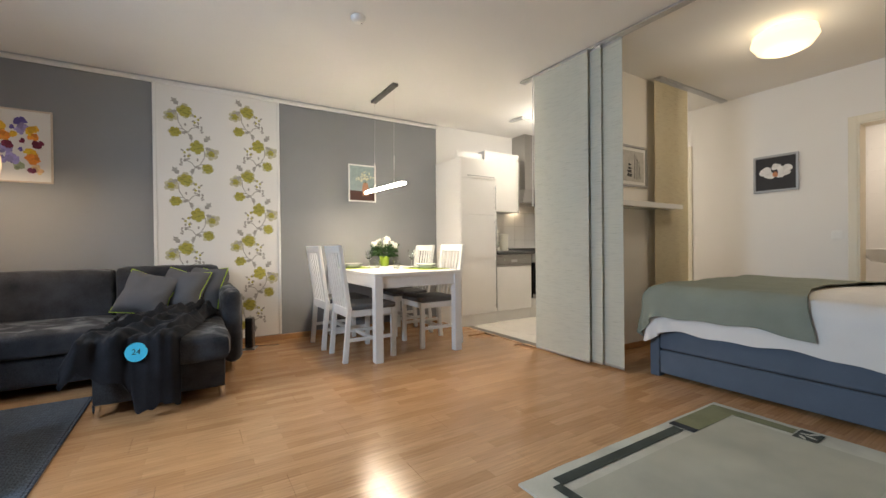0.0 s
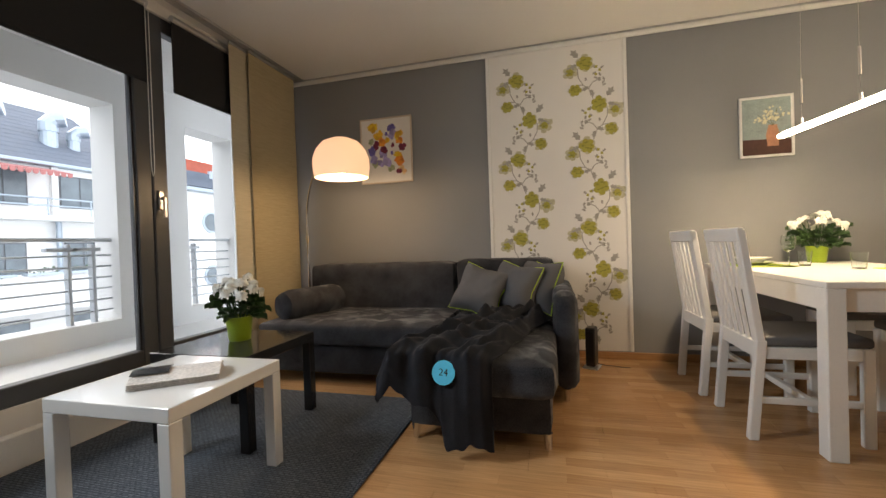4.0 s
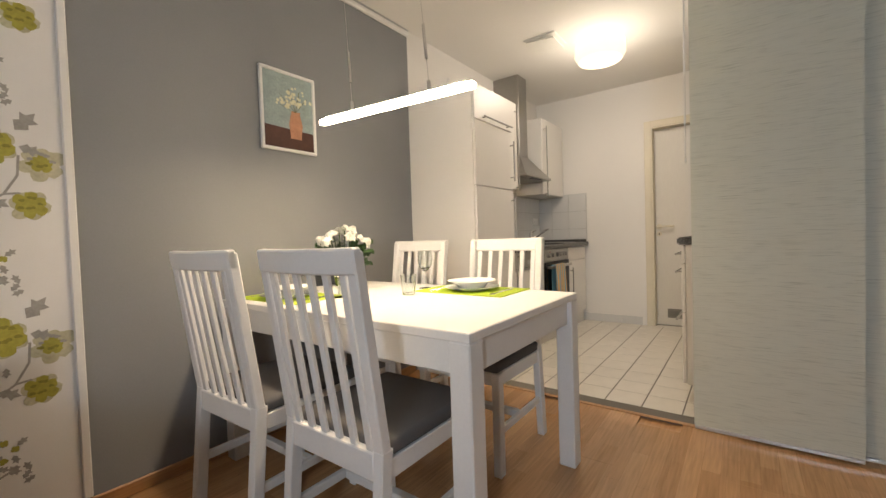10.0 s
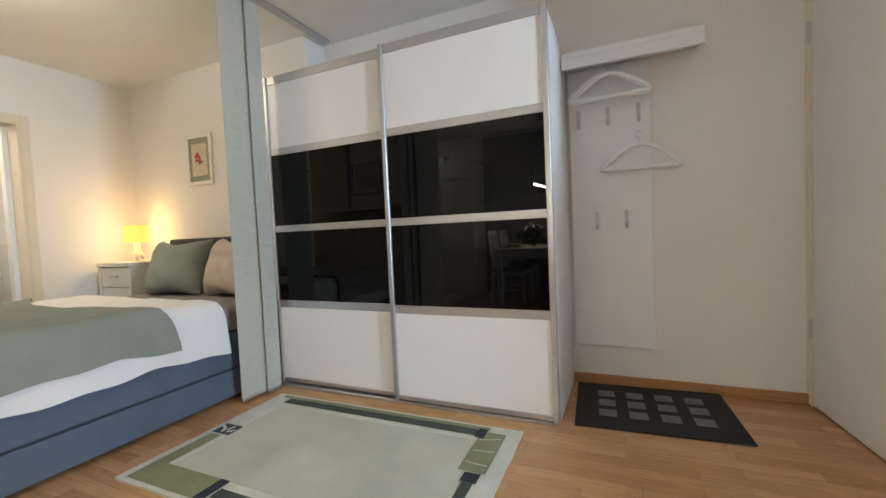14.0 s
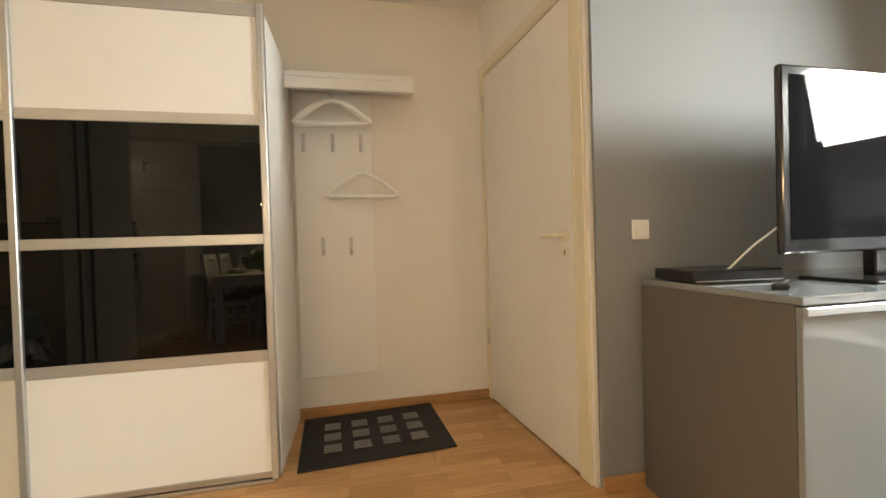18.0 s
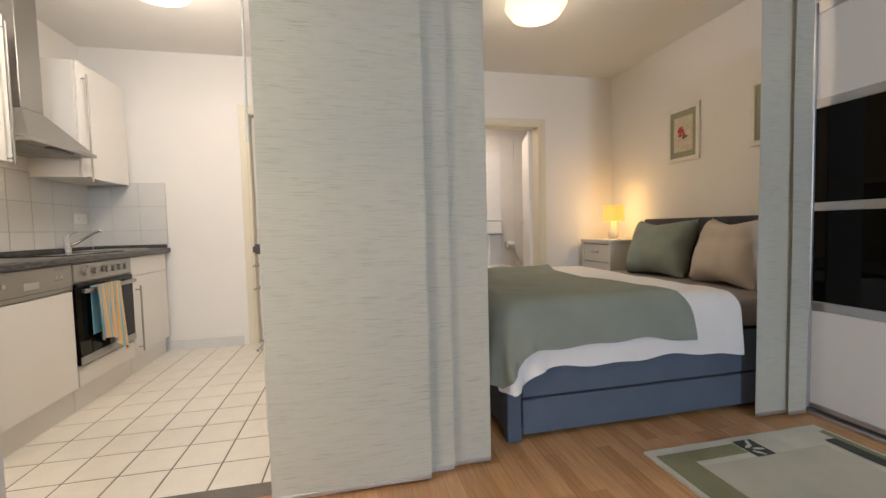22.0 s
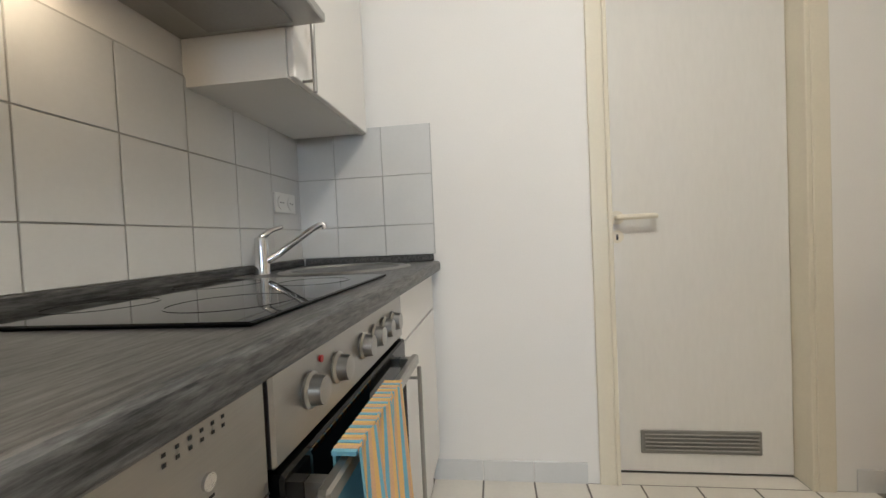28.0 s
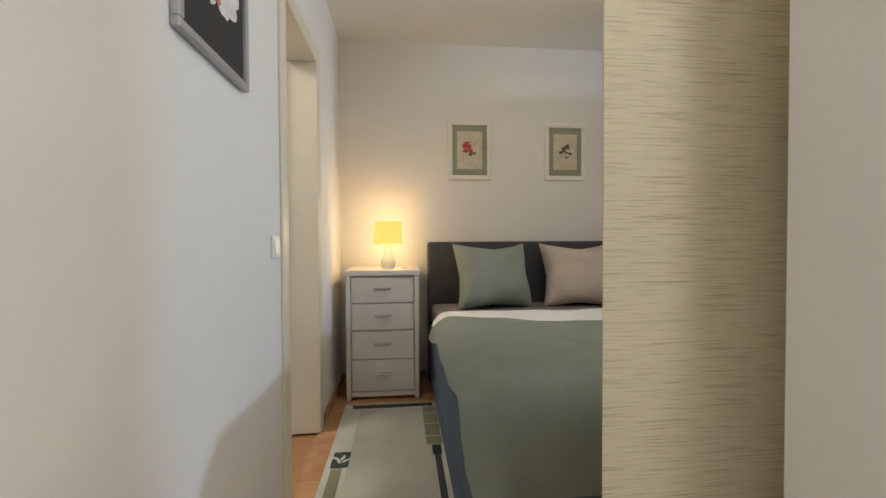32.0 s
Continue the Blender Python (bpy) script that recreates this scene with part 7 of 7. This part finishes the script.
def small_rug(name, label, m, w, h, e):
    """A bordered rug, w along x and h along y; e: the width of its border. Bands and blocks of unlike pile lie in the border."""
    r = thing(name, label, "rug", m)
    pile = sheet(lambda u, v: (w * u + 0.004 * noise.noise(Vector((v * 9, 1.3, w))) * (u in (0, 1)), h * v + 0.004 * noise.noise(Vector((u * 9, 4.1, h))) * (v in (0, 1)), 0.0105), 40, 30, 0.010)
    part("pile_rim", pile, RUG_LIGHT, r)
    part("pile_field", box(e, w - e, e, h - e, 0.0107, 0.0124, 0.001), RUG_FIELD, r)
    bands = [(0.09 * w, 0.66 * w, h - 0.70 * e, h - 0.34 * e, RUG_DARK), (0.70 * w, w - 0.32 * e, h - e, h - 0.02, RUG_OLIVE), (w - 0.80 * e, w - 0.32 * e, 0.56 * h, h - e, RUG_OLIVE),
             (0.13 * w, 0.92 * w, 0.36 * e, 0.74 * e, RUG_DARK), (0.10 * w, w - 0.4 * e, 0.02, 0.34 * e, RUG_OLIVE), (0.45 * e, 1.25 * e, 0.07 * h, 0.42 * h, RUG_OLIVE), (0.62 * e, 0.92 * e, 0.50 * h, 0.90 * h, RUG_DARK)]
    for k, (a, b, c, d, mt) in enumerate(bands):
        part("pile_band", box(a, b, c, d, 0.0128 + 0.0001 * k, 0.0142 + 0.0001 * k, 0.0006), mt, r)
    for x0, x1, y0, y1 in ((0.665 * w, 0.698 * w, h - e, h - 0.02), (0.105 * w, 0.135 * w, 0.3 * e, 0.85 * e), (0.55 * e, 1.0 * e, 0.43 * h, 0.50 * h)):
        part("pile_patch", box(x0, x1, y0, y1, 0.0146, 0.0158, 0.0006), RUG_INK, r)
    part("pile_patch", box(w - 1.05 * e, w - 0.25 * e, 0.45 * h, 0.55 * h, 0.0146, 0.0158, 0.0006), RUG_DARK, r)
    for q in range(4):
        part("patch_leaf", moved(lathe([(0, 0), (0.026, 0), (0.0, 0.0012)], 10, sy=0.32), Matrix.Translation((w - (0.9 - 0.17 * q) * e, 0.5 * h + 0.012 * (-1) ** q, 0.0160)) @ pose(0, 0, 0, 0, 0, 40 + 35 * q)), RUG_LIGHT, r)
    for q in range(3):
        part("leaf_vein", moved(box(-0.05, 0.05, -0.0025, 0.0025, 0.0, 0.001), Matrix.Translation((0.85 * e, (0.14 + 0.11 * q) * h, 0.0152)) @ pose(0, 0, 0, 0, 0, 20 - 12 * q)), RUG_LIGHT, r)


small_rug("bed_rug", "pale sage wool rug with olive border before the wardrobe", pose(1.555, 0.78, 0), 1.55, 0.94, 0.15)
small_rug("bedside_rug", "pale sage wool rug with dark border beside the bed", pose(4.80, 0.70, 0, 0, 0, 0), 0.60, 1.32, 0.10)


def print_picture(name, label, m, w, h, seed, frame_mat, mount, paint, shape):
    f, p, y = framed(name, label, m, w, h, 0.034 if shape == "panel" else 0.022, frame_mat, mount)
    bm = bmesh.new()
    rnd = random.Random(seed)
    if shape == "panel":
        part("painted_ground", blob([(0.07, 0.082), (w - 0.07, 0.082), (w - 0.07, h - 0.082), (0.07, h - 0.082)], 0, bmesh.new(), "xz", y - 0.0008), paint_mat("silk_print", (0.60, 0.54, 0.40)), p)
        for k in range(6):
            bm = bmesh.new()
            petals(bm, w / 2 + rnd.uniform(-0.035, 0.025), h / 2 + rnd.uniform(-0.005, 0.06), y - 0.0016 - 0.0001 * k, rnd.uniform(0.012, 0.026), 5, k, rnd.uniform(0.5, 1.2))
            part("painted_flower", bm, paint, p)
        for k in range(5):
            bm = bmesh.new()
            petals(bm, w / 2 + rnd.uniform(-0.01, 0.045), h / 2 + rnd.uniform(-0.05, 0.0), y - 0.0030 - 0.0001 * k, rnd.uniform(0.010, 0.022), 3, k + 40, 0.6)
            part("painted_leaf", bm, paint_mat("dark_olive_print", (0.10, 0.11, 0.07)), p)
    elif shape == "orchid":
        for k, (dx, dz, r) in enumerate(((-0.07, 0.02, 0.062), (0.07, 0.02, 0.062), (0.0, 0.065, 0.045), (-0.035, -0.02, 0.04), (0.035, -0.02, 0.04))):
            petals(bm, w / 2 + dx * w / 0.32, h / 2 + dz, y - 0.001 - 0.0002 * k, r, 3, k, 0.95)
        part("painted_petal", bm, paint_mat("orchid_white_print", (0.74, 0.72, 0.70)), p)
        b2 = bmesh.new()
        petals(b2, w / 2, h / 2 - 0.01, y - 0.0025, 0.028, 5, 3)
        part("painted_heart", b2, paint_mat("orchid_heart_print", (0.55, 0.22, 0.10)), p)
    else:
        part("painted_ground", blob([(0.05, 0.05), (w - 0.05, 0.05), (w - 0.05, h - 0.05), (0.05, h - 0.05)], 0, bmesh.new(), "xz", y - 0.0008), paint_mat("pale_grey_print", (0.50, 0.49, 0.47)), p)
        for k in range(4):
            petals(bm, w * 0.36, h * 0.28 + 0.032 * k, y - 0.0014 - 0.0001 * k, 0.045 - 0.006 * k, 4, k, 0.4)
        for k in range(4):
            blob([(w * (0.52 + 0.07 * k), h * 0.2), (w * (0.54 + 0.07 * k), h * 0.2), (w * (0.56 + 0.05 * k), h * 0.8 - 0.02 * k), (w * (0.545 + 0.05 * k), h * 0.8 - 0.02 * k)], 0, bm, "xz", y - 0.0012)
        part("painted_stone", bm, paint_mat("charcoal_print", (0.05, 0.05, 0.055)), p)


SILVER = surf("silver_frame", (0.42, 0.42, 0.43), 0.4, 0.5)
CREAM_PIC = surf("cream_picture_frame", (0.77, 0.74, 0.67), 0.5)
OLIVE_MOUNT = surf("olive_mount", (0.30, 0.31, 0.23), 0.8)
print_picture("silk_picture", "cream-framed silk print of a red flower in an olive mount", pose(4.692, YB + 0.001, 1.508, 0, 0, 180), 0.335, 0.45, 1, CREAM_PIC, OLIVE_MOUNT, paint_mat("red_print", (0.45, 0.05, 0.06)), "panel")
print_picture("silk_picture", "cream-framed silk print of dark figures in an olive mount", pose(3.935, YB + 0.001, 1.510, 0, 0, 180), 0.33, 0.44, 2, CREAM_PIC, OLIVE_MOUNT, paint_mat("dark_olive_print", (0.10, 0.11, 0.07)), "panel")
print_picture("orchid_picture", "silver-framed dark print of a white orchid", pose(XE - 0.001, 2.422, 1.478, 0, 0, -90), 0.375, 0.372, 3, SILVER, paint_mat("black_print", (0.018, 0.016, 0.018)), None, "orchid")
print_picture("stone_picture", "grey-framed print of stacked stones and grasses", pose(3.72, 2.779, 1.49), 0.42, 0.38, 4, SILVER, WHITE_TRIM, None, "stones")
sh = thing("wall_shelf", "long white floating shelf on the partition wall", "shelf", pose(0, 0, 0))
part("board", box(3.42, 4.41, 2.575, 2.778, 1.285, 1.33, 0.003), WHITE_LACQUER, sh)

# ---- bathroom seen through its open door ----
setting("floor_bath", "cream tiled bathroom floor", box(5.64, 7.1, 0.4, 2.6, -0.02, 0.003), TILE_FLOOR)
setting("ceiling_bath", "white bathroom ceiling", box(5.64, 7.2, 0.3, 2.7, 2.4, 2.5), CEILING)
BATH_GROUT = surf("bath_grout", (0.70, 0.69, 0.67), 0.9, vary=0.05, bump=0.05)
for nm, g in {"wall_bath_east": (7.0, 7.1, 0.4, 2.6), "wall_bath_north": (5.64, 7.0, 2.5, 2.6), "wall_bath_south": (5.64, 7.0, 0.4, 0.5)}.items():
    setting(nm, "white tiled bathroom wall", box(*g, 0.0, 2.45), BATH_GROUT)
bt = finish(box(-0.004, 0.0, -0.0985, 0.0985, -0.1235, 0.1235, 0.001), "tile", BATH_TILE)
bt2 = finish(box(-0.0985, 0.0985, 0.0, 0.004, -0.1235, 0.1235, 0.001), "tile", BATH_TILE)
bath_tiles = thing("wall_bath_tiles", "white bathroom wall tiles", "tiles", pose(0, 0, 0), kind="structure")
for k in range(10):
    for r in range(10):
        share("tile", bt, bath_tiles, (6.9995, 0.6 + 0.2 * k, 0.13 + 0.25 * r))
for k in range(7):
    for r in range(10):
        share("tile", bt2, bath_tiles, (5.74 + 0.2 * k, 0.5005, 0.13 + 0.25 * r))
ld = thing("bathroom_door_leaf", "white bathroom door leaf standing open inwards", "door", pose(5.655, 1.06, 0, 0, 0, -17))
part("leaf", box(0.0, 0.60, -0.02, 0.02, 0.008, 2.0, 0.003), DOOR_WHITE, ld)
part("handle_rose", rod((0.55, 0.02, 1.05), (0.55, 0.03, 1.05), 0.026, seg=20), HANDLE_CREAM, ld)
part("handle", tube([(0.55, 0.03, 1.05), (0.55, 0.065, 1.05), (0.44, 0.07, 1.05)], 0.010, 10), HANDLE_CREAM, ld)
tl = thing("toilet", "white toilet with a wall cistern", "toilet", pose(6.99, 1.12, 0))
part("bowl", lathe([(0, 0.0), (0.10, 0.0), (0.11, 0.1), (0.16, 0.36), (0.185, 0.455), (0.0, 0.455)], 36, (-0.36, 0, 0), sx=1.25), CHINA, tl, smooth=True)
part("seat", lathe([(0, 0.458), (0.19, 0.458), (0.195, 0.47), (0.185, 0.487), (0, 0.492)], 36, (-0.36, 0, 0), sx=1.25), CHINA, tl, smooth=True)
part("cistern", box(-0.15, -0.002, -0.185, 0.185, 0.90, 1.08, 0.02, seg=3), CHINA, tl)
part("cistern_lid", box(-0.156, -0.002, -0.19, 0.19, 1.081, 1.10, 0.006), CHINA, tl)
part("flush_pipe", rod((-0.08, 0, 0.44), (-0.08, 0, 0.905), 0.022), CHINA, tl)
ph = thing("paper_holder", "chrome toilet paper holder on the tiles", "paper holder", pose(6.99, 0.79, 0.75))
part("bracket", box(-0.03, -0.001, -0.06, 0.06, -0.01, 0.03, 0.003), CHROME, ph)
part("roll", rod((-0.06, -0.05, 0), (-0.06, 0.05, 0), 0.045, seg=24), CHINA, ph)
bs = thing("wash_basin", "small white wash basin on the bathroom wall", "basin", pose(6.30, 1.63, 0.89))
part("basin", lathe([(0, -0.14), (0.09, -0.13), (0.18, -0.03), (0.205, 0.0), (0.19, 0.0), (0.15, -0.05), (0, -0.08)], 36), CHINA, bs, smooth=True)
bn = thing("waste_bin", "dark waste bin below the basin", "bin", pose(6.36, 1.50, 0.003))
part("body", lathe([(0, 0), (0.07, 0), (0.08, 0.70), (0, 0.71)], 28), HEADBOARD, bn, smooth=True)
lamp("bathroom_light", "AREA", 8.5, (1.0, 0.80, 0.60), look((6.3, 1.5, 2.38), (6.3, 1.5, 0)), 0.5, 0.5)
bl2 = thing("bathroom_ceiling_lamp", "lit square bathroom ceiling lamp", "lamp", pose(6.3, 1.5, 2.399))
part("diffuser", box(-0.2, 0.2, -0.2, 0.2, -0.012, 0.0), glow("bath_diffuser", (1, 0.93, 0.84), 1.2), bl2)


# ---- wardrobe, coat rack, entry, television ----
def wardrobe():
    w = thing("sliding_wardrobe", "white sliding-door wardrobe with black glass bands and aluminium rails", "wardrobe", pose(0, 0, 0))
    part("side", box(1.402, 1.422, YS + 0.02, 0.60, 0.0, 2.05, 0.002), WARD_WHITE, w)
    part("side", box(3.235, 3.255, YS + 0.02, 0.60, 0.0, 2.05, 0.002), WARD_WHITE, w)
    part("top", box(1.423, 3.234, YS + 0.02, 0.60, 2.02, 2.05, 0.002), WARD_WHITE, w)
    part("body", box(1.424, 3.233, YS + 0.02, 0.55, 0.01, 2.015), HEADBOARD, w)
    part("top_rail", box(1.415, 3.255, 0.602, 0.628, 1.98, 2.055, 0.003), ALU, w)
    part("bottom_rail", box(1.42, 3.25, 0.602, 0.66, 0.0, 0.018, 0.003), ALU, w)
    for x0, x1, y in ((1.398, 2.338, 0.645), (2.318, 3.255, 0.615)):
        d = part("sliding_door", box(x0 + 0.02, x1 - 0.02, y, y + 0.012, 0.03, 2.045), HEADBOARD, w, "sliding door of white and black glass bands")
        for a, b, m in ((0.056, 0.536, WARD_WHITE), (0.584, 1.040, BLACK_GLASS), (1.084, 1.548, BLACK_GLASS), (1.594, 2.010, WARD_WHITE)):
            part("band", box(x0 + 0.030, x1 - 0.030, y + 0.0125, y + 0.020, a, b), m, d)
        for a, b in ((0.030, 0.0555), (0.5365, 0.5835), (1.0405, 1.0835), (1.5485, 1.5935), (2.0105, 2.064)):
            part("cross_bar", box(x0 + 0.030, x1 - 0.030, y + 0.010, y + 0.024, a, b, 0.002), ALU, d)
        for a in (x0, x1 - 0.03):
            part("upright", box(a, a + 0.0295, y - 0.004, y + 0.034, 0.025, 2.066, 0.004), ALU, d)


wardrobe()


def coat_rack():
    c = thing("coat_rack", "white wall coat rack panel with hat shelf and steel hooks", "coat rack", pose(0, 0, 0))
    part("back_panel", box(0.930, 1.385, YS + 0.001, YS + 0.016, 0.238, 1.94, 0.002), WARD_WHITE, c)
    part("hat_shelf", box(0.688, 1.395, YS + 0.001, YS + 0.22, 1.955, 1.985, 0.003), WARD_WHITE, c)
    part("shelf_lip", box(0.688, 1.395, YS + 0.20, YS + 0.222, 1.893, 1.9545, 0.003), WARD_WHITE, c)
    for x, z in ((1.328, 1.64), (1.160, 1.64), (0.993, 1.64), (1.235, 1.015), (1.071, 1.015)):
        h = part("hook", box(x - 0.010, x + 0.010, YS + 0.0165, YS + 0.022, z - 0.05, z + 0.06, 0.002), ALU, c, "steel coat hook")
        part("prong", tube([(x, YS + 0.022, z - 0.035), (x, YS + 0.05, z - 0.04), (x, YS + 0.062, z - 0.015)], 0.006, 8), ALU, h, smooth=True)
    part("rod_bracket", rod((1.157, YS + 0.11, 1.925), (1.157, YS + 0.11, 1.954), 0.006), ALU, c)


coat_rack()


def hanger(at, rz, wide=0.40):
    h = thing("coat_hanger", "white plastic coat hanger on the rack", "hanger", Matrix.Translation(at) @ pose(0, 0, 0, 0, 0, rz), "coat hangers")
    pts = [(0, 0, 0.03), (0.05, 0, 0.02), (0.12, 0, -0.02), (wide / 2 - 0.01, 0, -0.085), (wide / 2, 0, -0.10), (wide / 2 - 0.015, 0, -0.105)]
    loop = pts + [(-x, y, z) for x, y, z in reversed(pts[1:])]
    part("shoulder_bar", tube(loop, 0.012, 8, closed=True), HANGER_WHITE, h, smooth=True)
    hook = [(0, 0, 0.03), (0, 0, 0.06)] + [(0.02 * math.sin(a), 0, 0.085 - 0.022 * math.cos(a)) for a in (0.6, 1.2, 2.0, 2.8, 3.6, 4.4)]
    part("hook", tube(hook, 0.002, 6), CHROME, h)


hanger((1.157, YS + 0.11, 1.838), 4, 0.43)
hanger((1.150, YS + 0.14, 1.828), -8, 0.43)
hanger((0.993, YS + 0.068, 1.42), 0, 0.42)


def door_mat():
    d = thing("door_mat", "black rubber door mat with grey ribbed squares", "door mat", Matrix.Translation((0.975, 0.306, 0.0005)) @ pose(0, 0, 0, 0, 0, 3.5))
    part("mat", box(-0.379, 0.379, -0.29, 0.29, 0.0, 0.008, 0.003), MAT_RUBBER, d)
    for i in range(4):
        for j in range(3):
            cx, cy = -0.22 + 0.147 * i, -0.135 + 0.128 * j
            t = part("inlay", box(cx - 0.045, cx + 0.045, cy - 0.042, cy + 0.042, 0.0082, 0.0092), MAT_RUBBER, d)
            for k in range(5):
                y = cy - 0.034 + 0.017 * k
                part("rib", box(cx - 0.044, cx + 0.044, y - 0.005, y + 0.005, 0.0094, 0.0115, 0.001), MAT_LIGHT, t)


door_mat()


def sideboard():
    s = thing("tv_sideboard", "grey sideboard with glossy fronts and four drawers", "sideboard", pose(0, 0, 0.0))
    x0, x1, yb, yf, h = -1.245, -0.085, 1.09, 1.70, 0.85
    part("side", box(x1 - 0.02, x1, yb, yf - 0.021, 0.0, h - 0.024, 0.001), CAB_SIDE, s)
    part("side", box(x0, x0 + 0.02, yb, yf - 0.021, 0.0, h - 0.024, 0.001), CAB_SIDE, s)
    part("body", box(x0 + 0.021, x1 - 0.021, yb, yf - 0.022, 0.03, h - 0.025), CAB_SIDE, s)
    part("top", box(x0, x1, yb, yf, h - 0.0235, h, 0.003), CAB_GLOSS, s)
    part("door", box(-0.483, x1 - 0.002, yf - 0.0205, yf - 0.002, 0.03, h - 0.028, 0.002), CAB_GLOSS, s)
    part("door", box(x0 + 0.002, -0.862, yf - 0.0205, yf - 0.002, 0.03, h - 0.028, 0.002), CAB_GLOSS, s)
    part("door_edge", box(-0.483, x1 - 0.002, yf - 0.002, yf + 0.012, h - 0.05, h - 0.028, 0.002), ALU, s)
    part("door_edge", box(x0 + 0.002, -0.862, yf - 0.002, yf + 0.012, h - 0.05, h - 0.028, 0.002), ALU, s)
    for k in range(4):
        a = 0.03 + 0.198 * k
        f = part("drawer_front", box(-0.859, -0.486, yf - 0.0205, yf - 0.002, a, a + 0.192, 0.002), CAB_GLOSS, s)
        part("grip_edge", box(-0.859, -0.486, yf - 0.002, yf + 0.012, a + 0.172, a + 0.192, 0.002), ALU, f, "aluminium grip strip")


sideboard()


def television():
    t = thing("television", "black flat-screen television on a glossy stand", "television", Matrix.Translation((-0.765, 1.46, 0.8505)) @ pose(0, 0, 0, 0, 0, 1))
    part("housing", box(-0.38, 0.38, -0.055, 0.004, 0.16, 0.62, 0.02, seg=2), DARK_PLASTIC, t)
    part("bezel", box(-0.478, 0.478, 0.0045, 0.028, 0.098, 0.705, 0.008, seg=2), BLACK_TABLE, t)
    part("screen", box(-0.445, 0.445, 0.0282, 0.030, 0.145, 0.672), TV_SCREEN, t, "dark reflecting screen")
    part("neck", box(-0.05, 0.05, -0.03, 0.01, 0.012, 0.11, 0.005), BLACK_TABLE, t)
    part("foot", box(-0.25, 0.25, -0.10, 0.13, 0.0, 0.012, 0.006, seg=2), BLACK_TABLE, t)
    part("cable", tube([(0.40, -0.03, 0.20), (0.45, -0.09, 0.13), (0.50, -0.14, 0.05), (0.54, -0.18, 0.006)], 0.004, 6), SWITCH_WHITE, t)


television()
bx = thing("set_top_box", "flat black set-top box on the sideboard", "media box", Matrix.Translation((-0.27, 1.26, 0.8505)) @ pose(0, 0, 0, 0, 0, -6))
part("case", box(-0.17, 0.17, -0.11, 0.11, 0.004, 0.045, 0.006), DARK_PLASTIC, bx)
part("front_line", box(-0.165, 0.165, 0.1102, 0.112, 0.006, 0.010), ALU, bx)
rc = thing("remote_control", "black remote control lying on the sideboard", "remote", Matrix.Translation((-0.25, 1.53, 0.8505)) @ pose(0, 0, 0, 0, 0, 30))
part("case", box(-0.09, 0.09, -0.022, 0.022, 0.0, 0.018, 0.006, seg=2), DARK_PLASTIC, rc)
for k in range(6):
    part("button", rod((-0.06 + 0.022 * k, 0, 0.018), (-0.06 + 0.022 * k, 0, 0.020), 0.005, seg=8), MAT_LIGHT, rc)
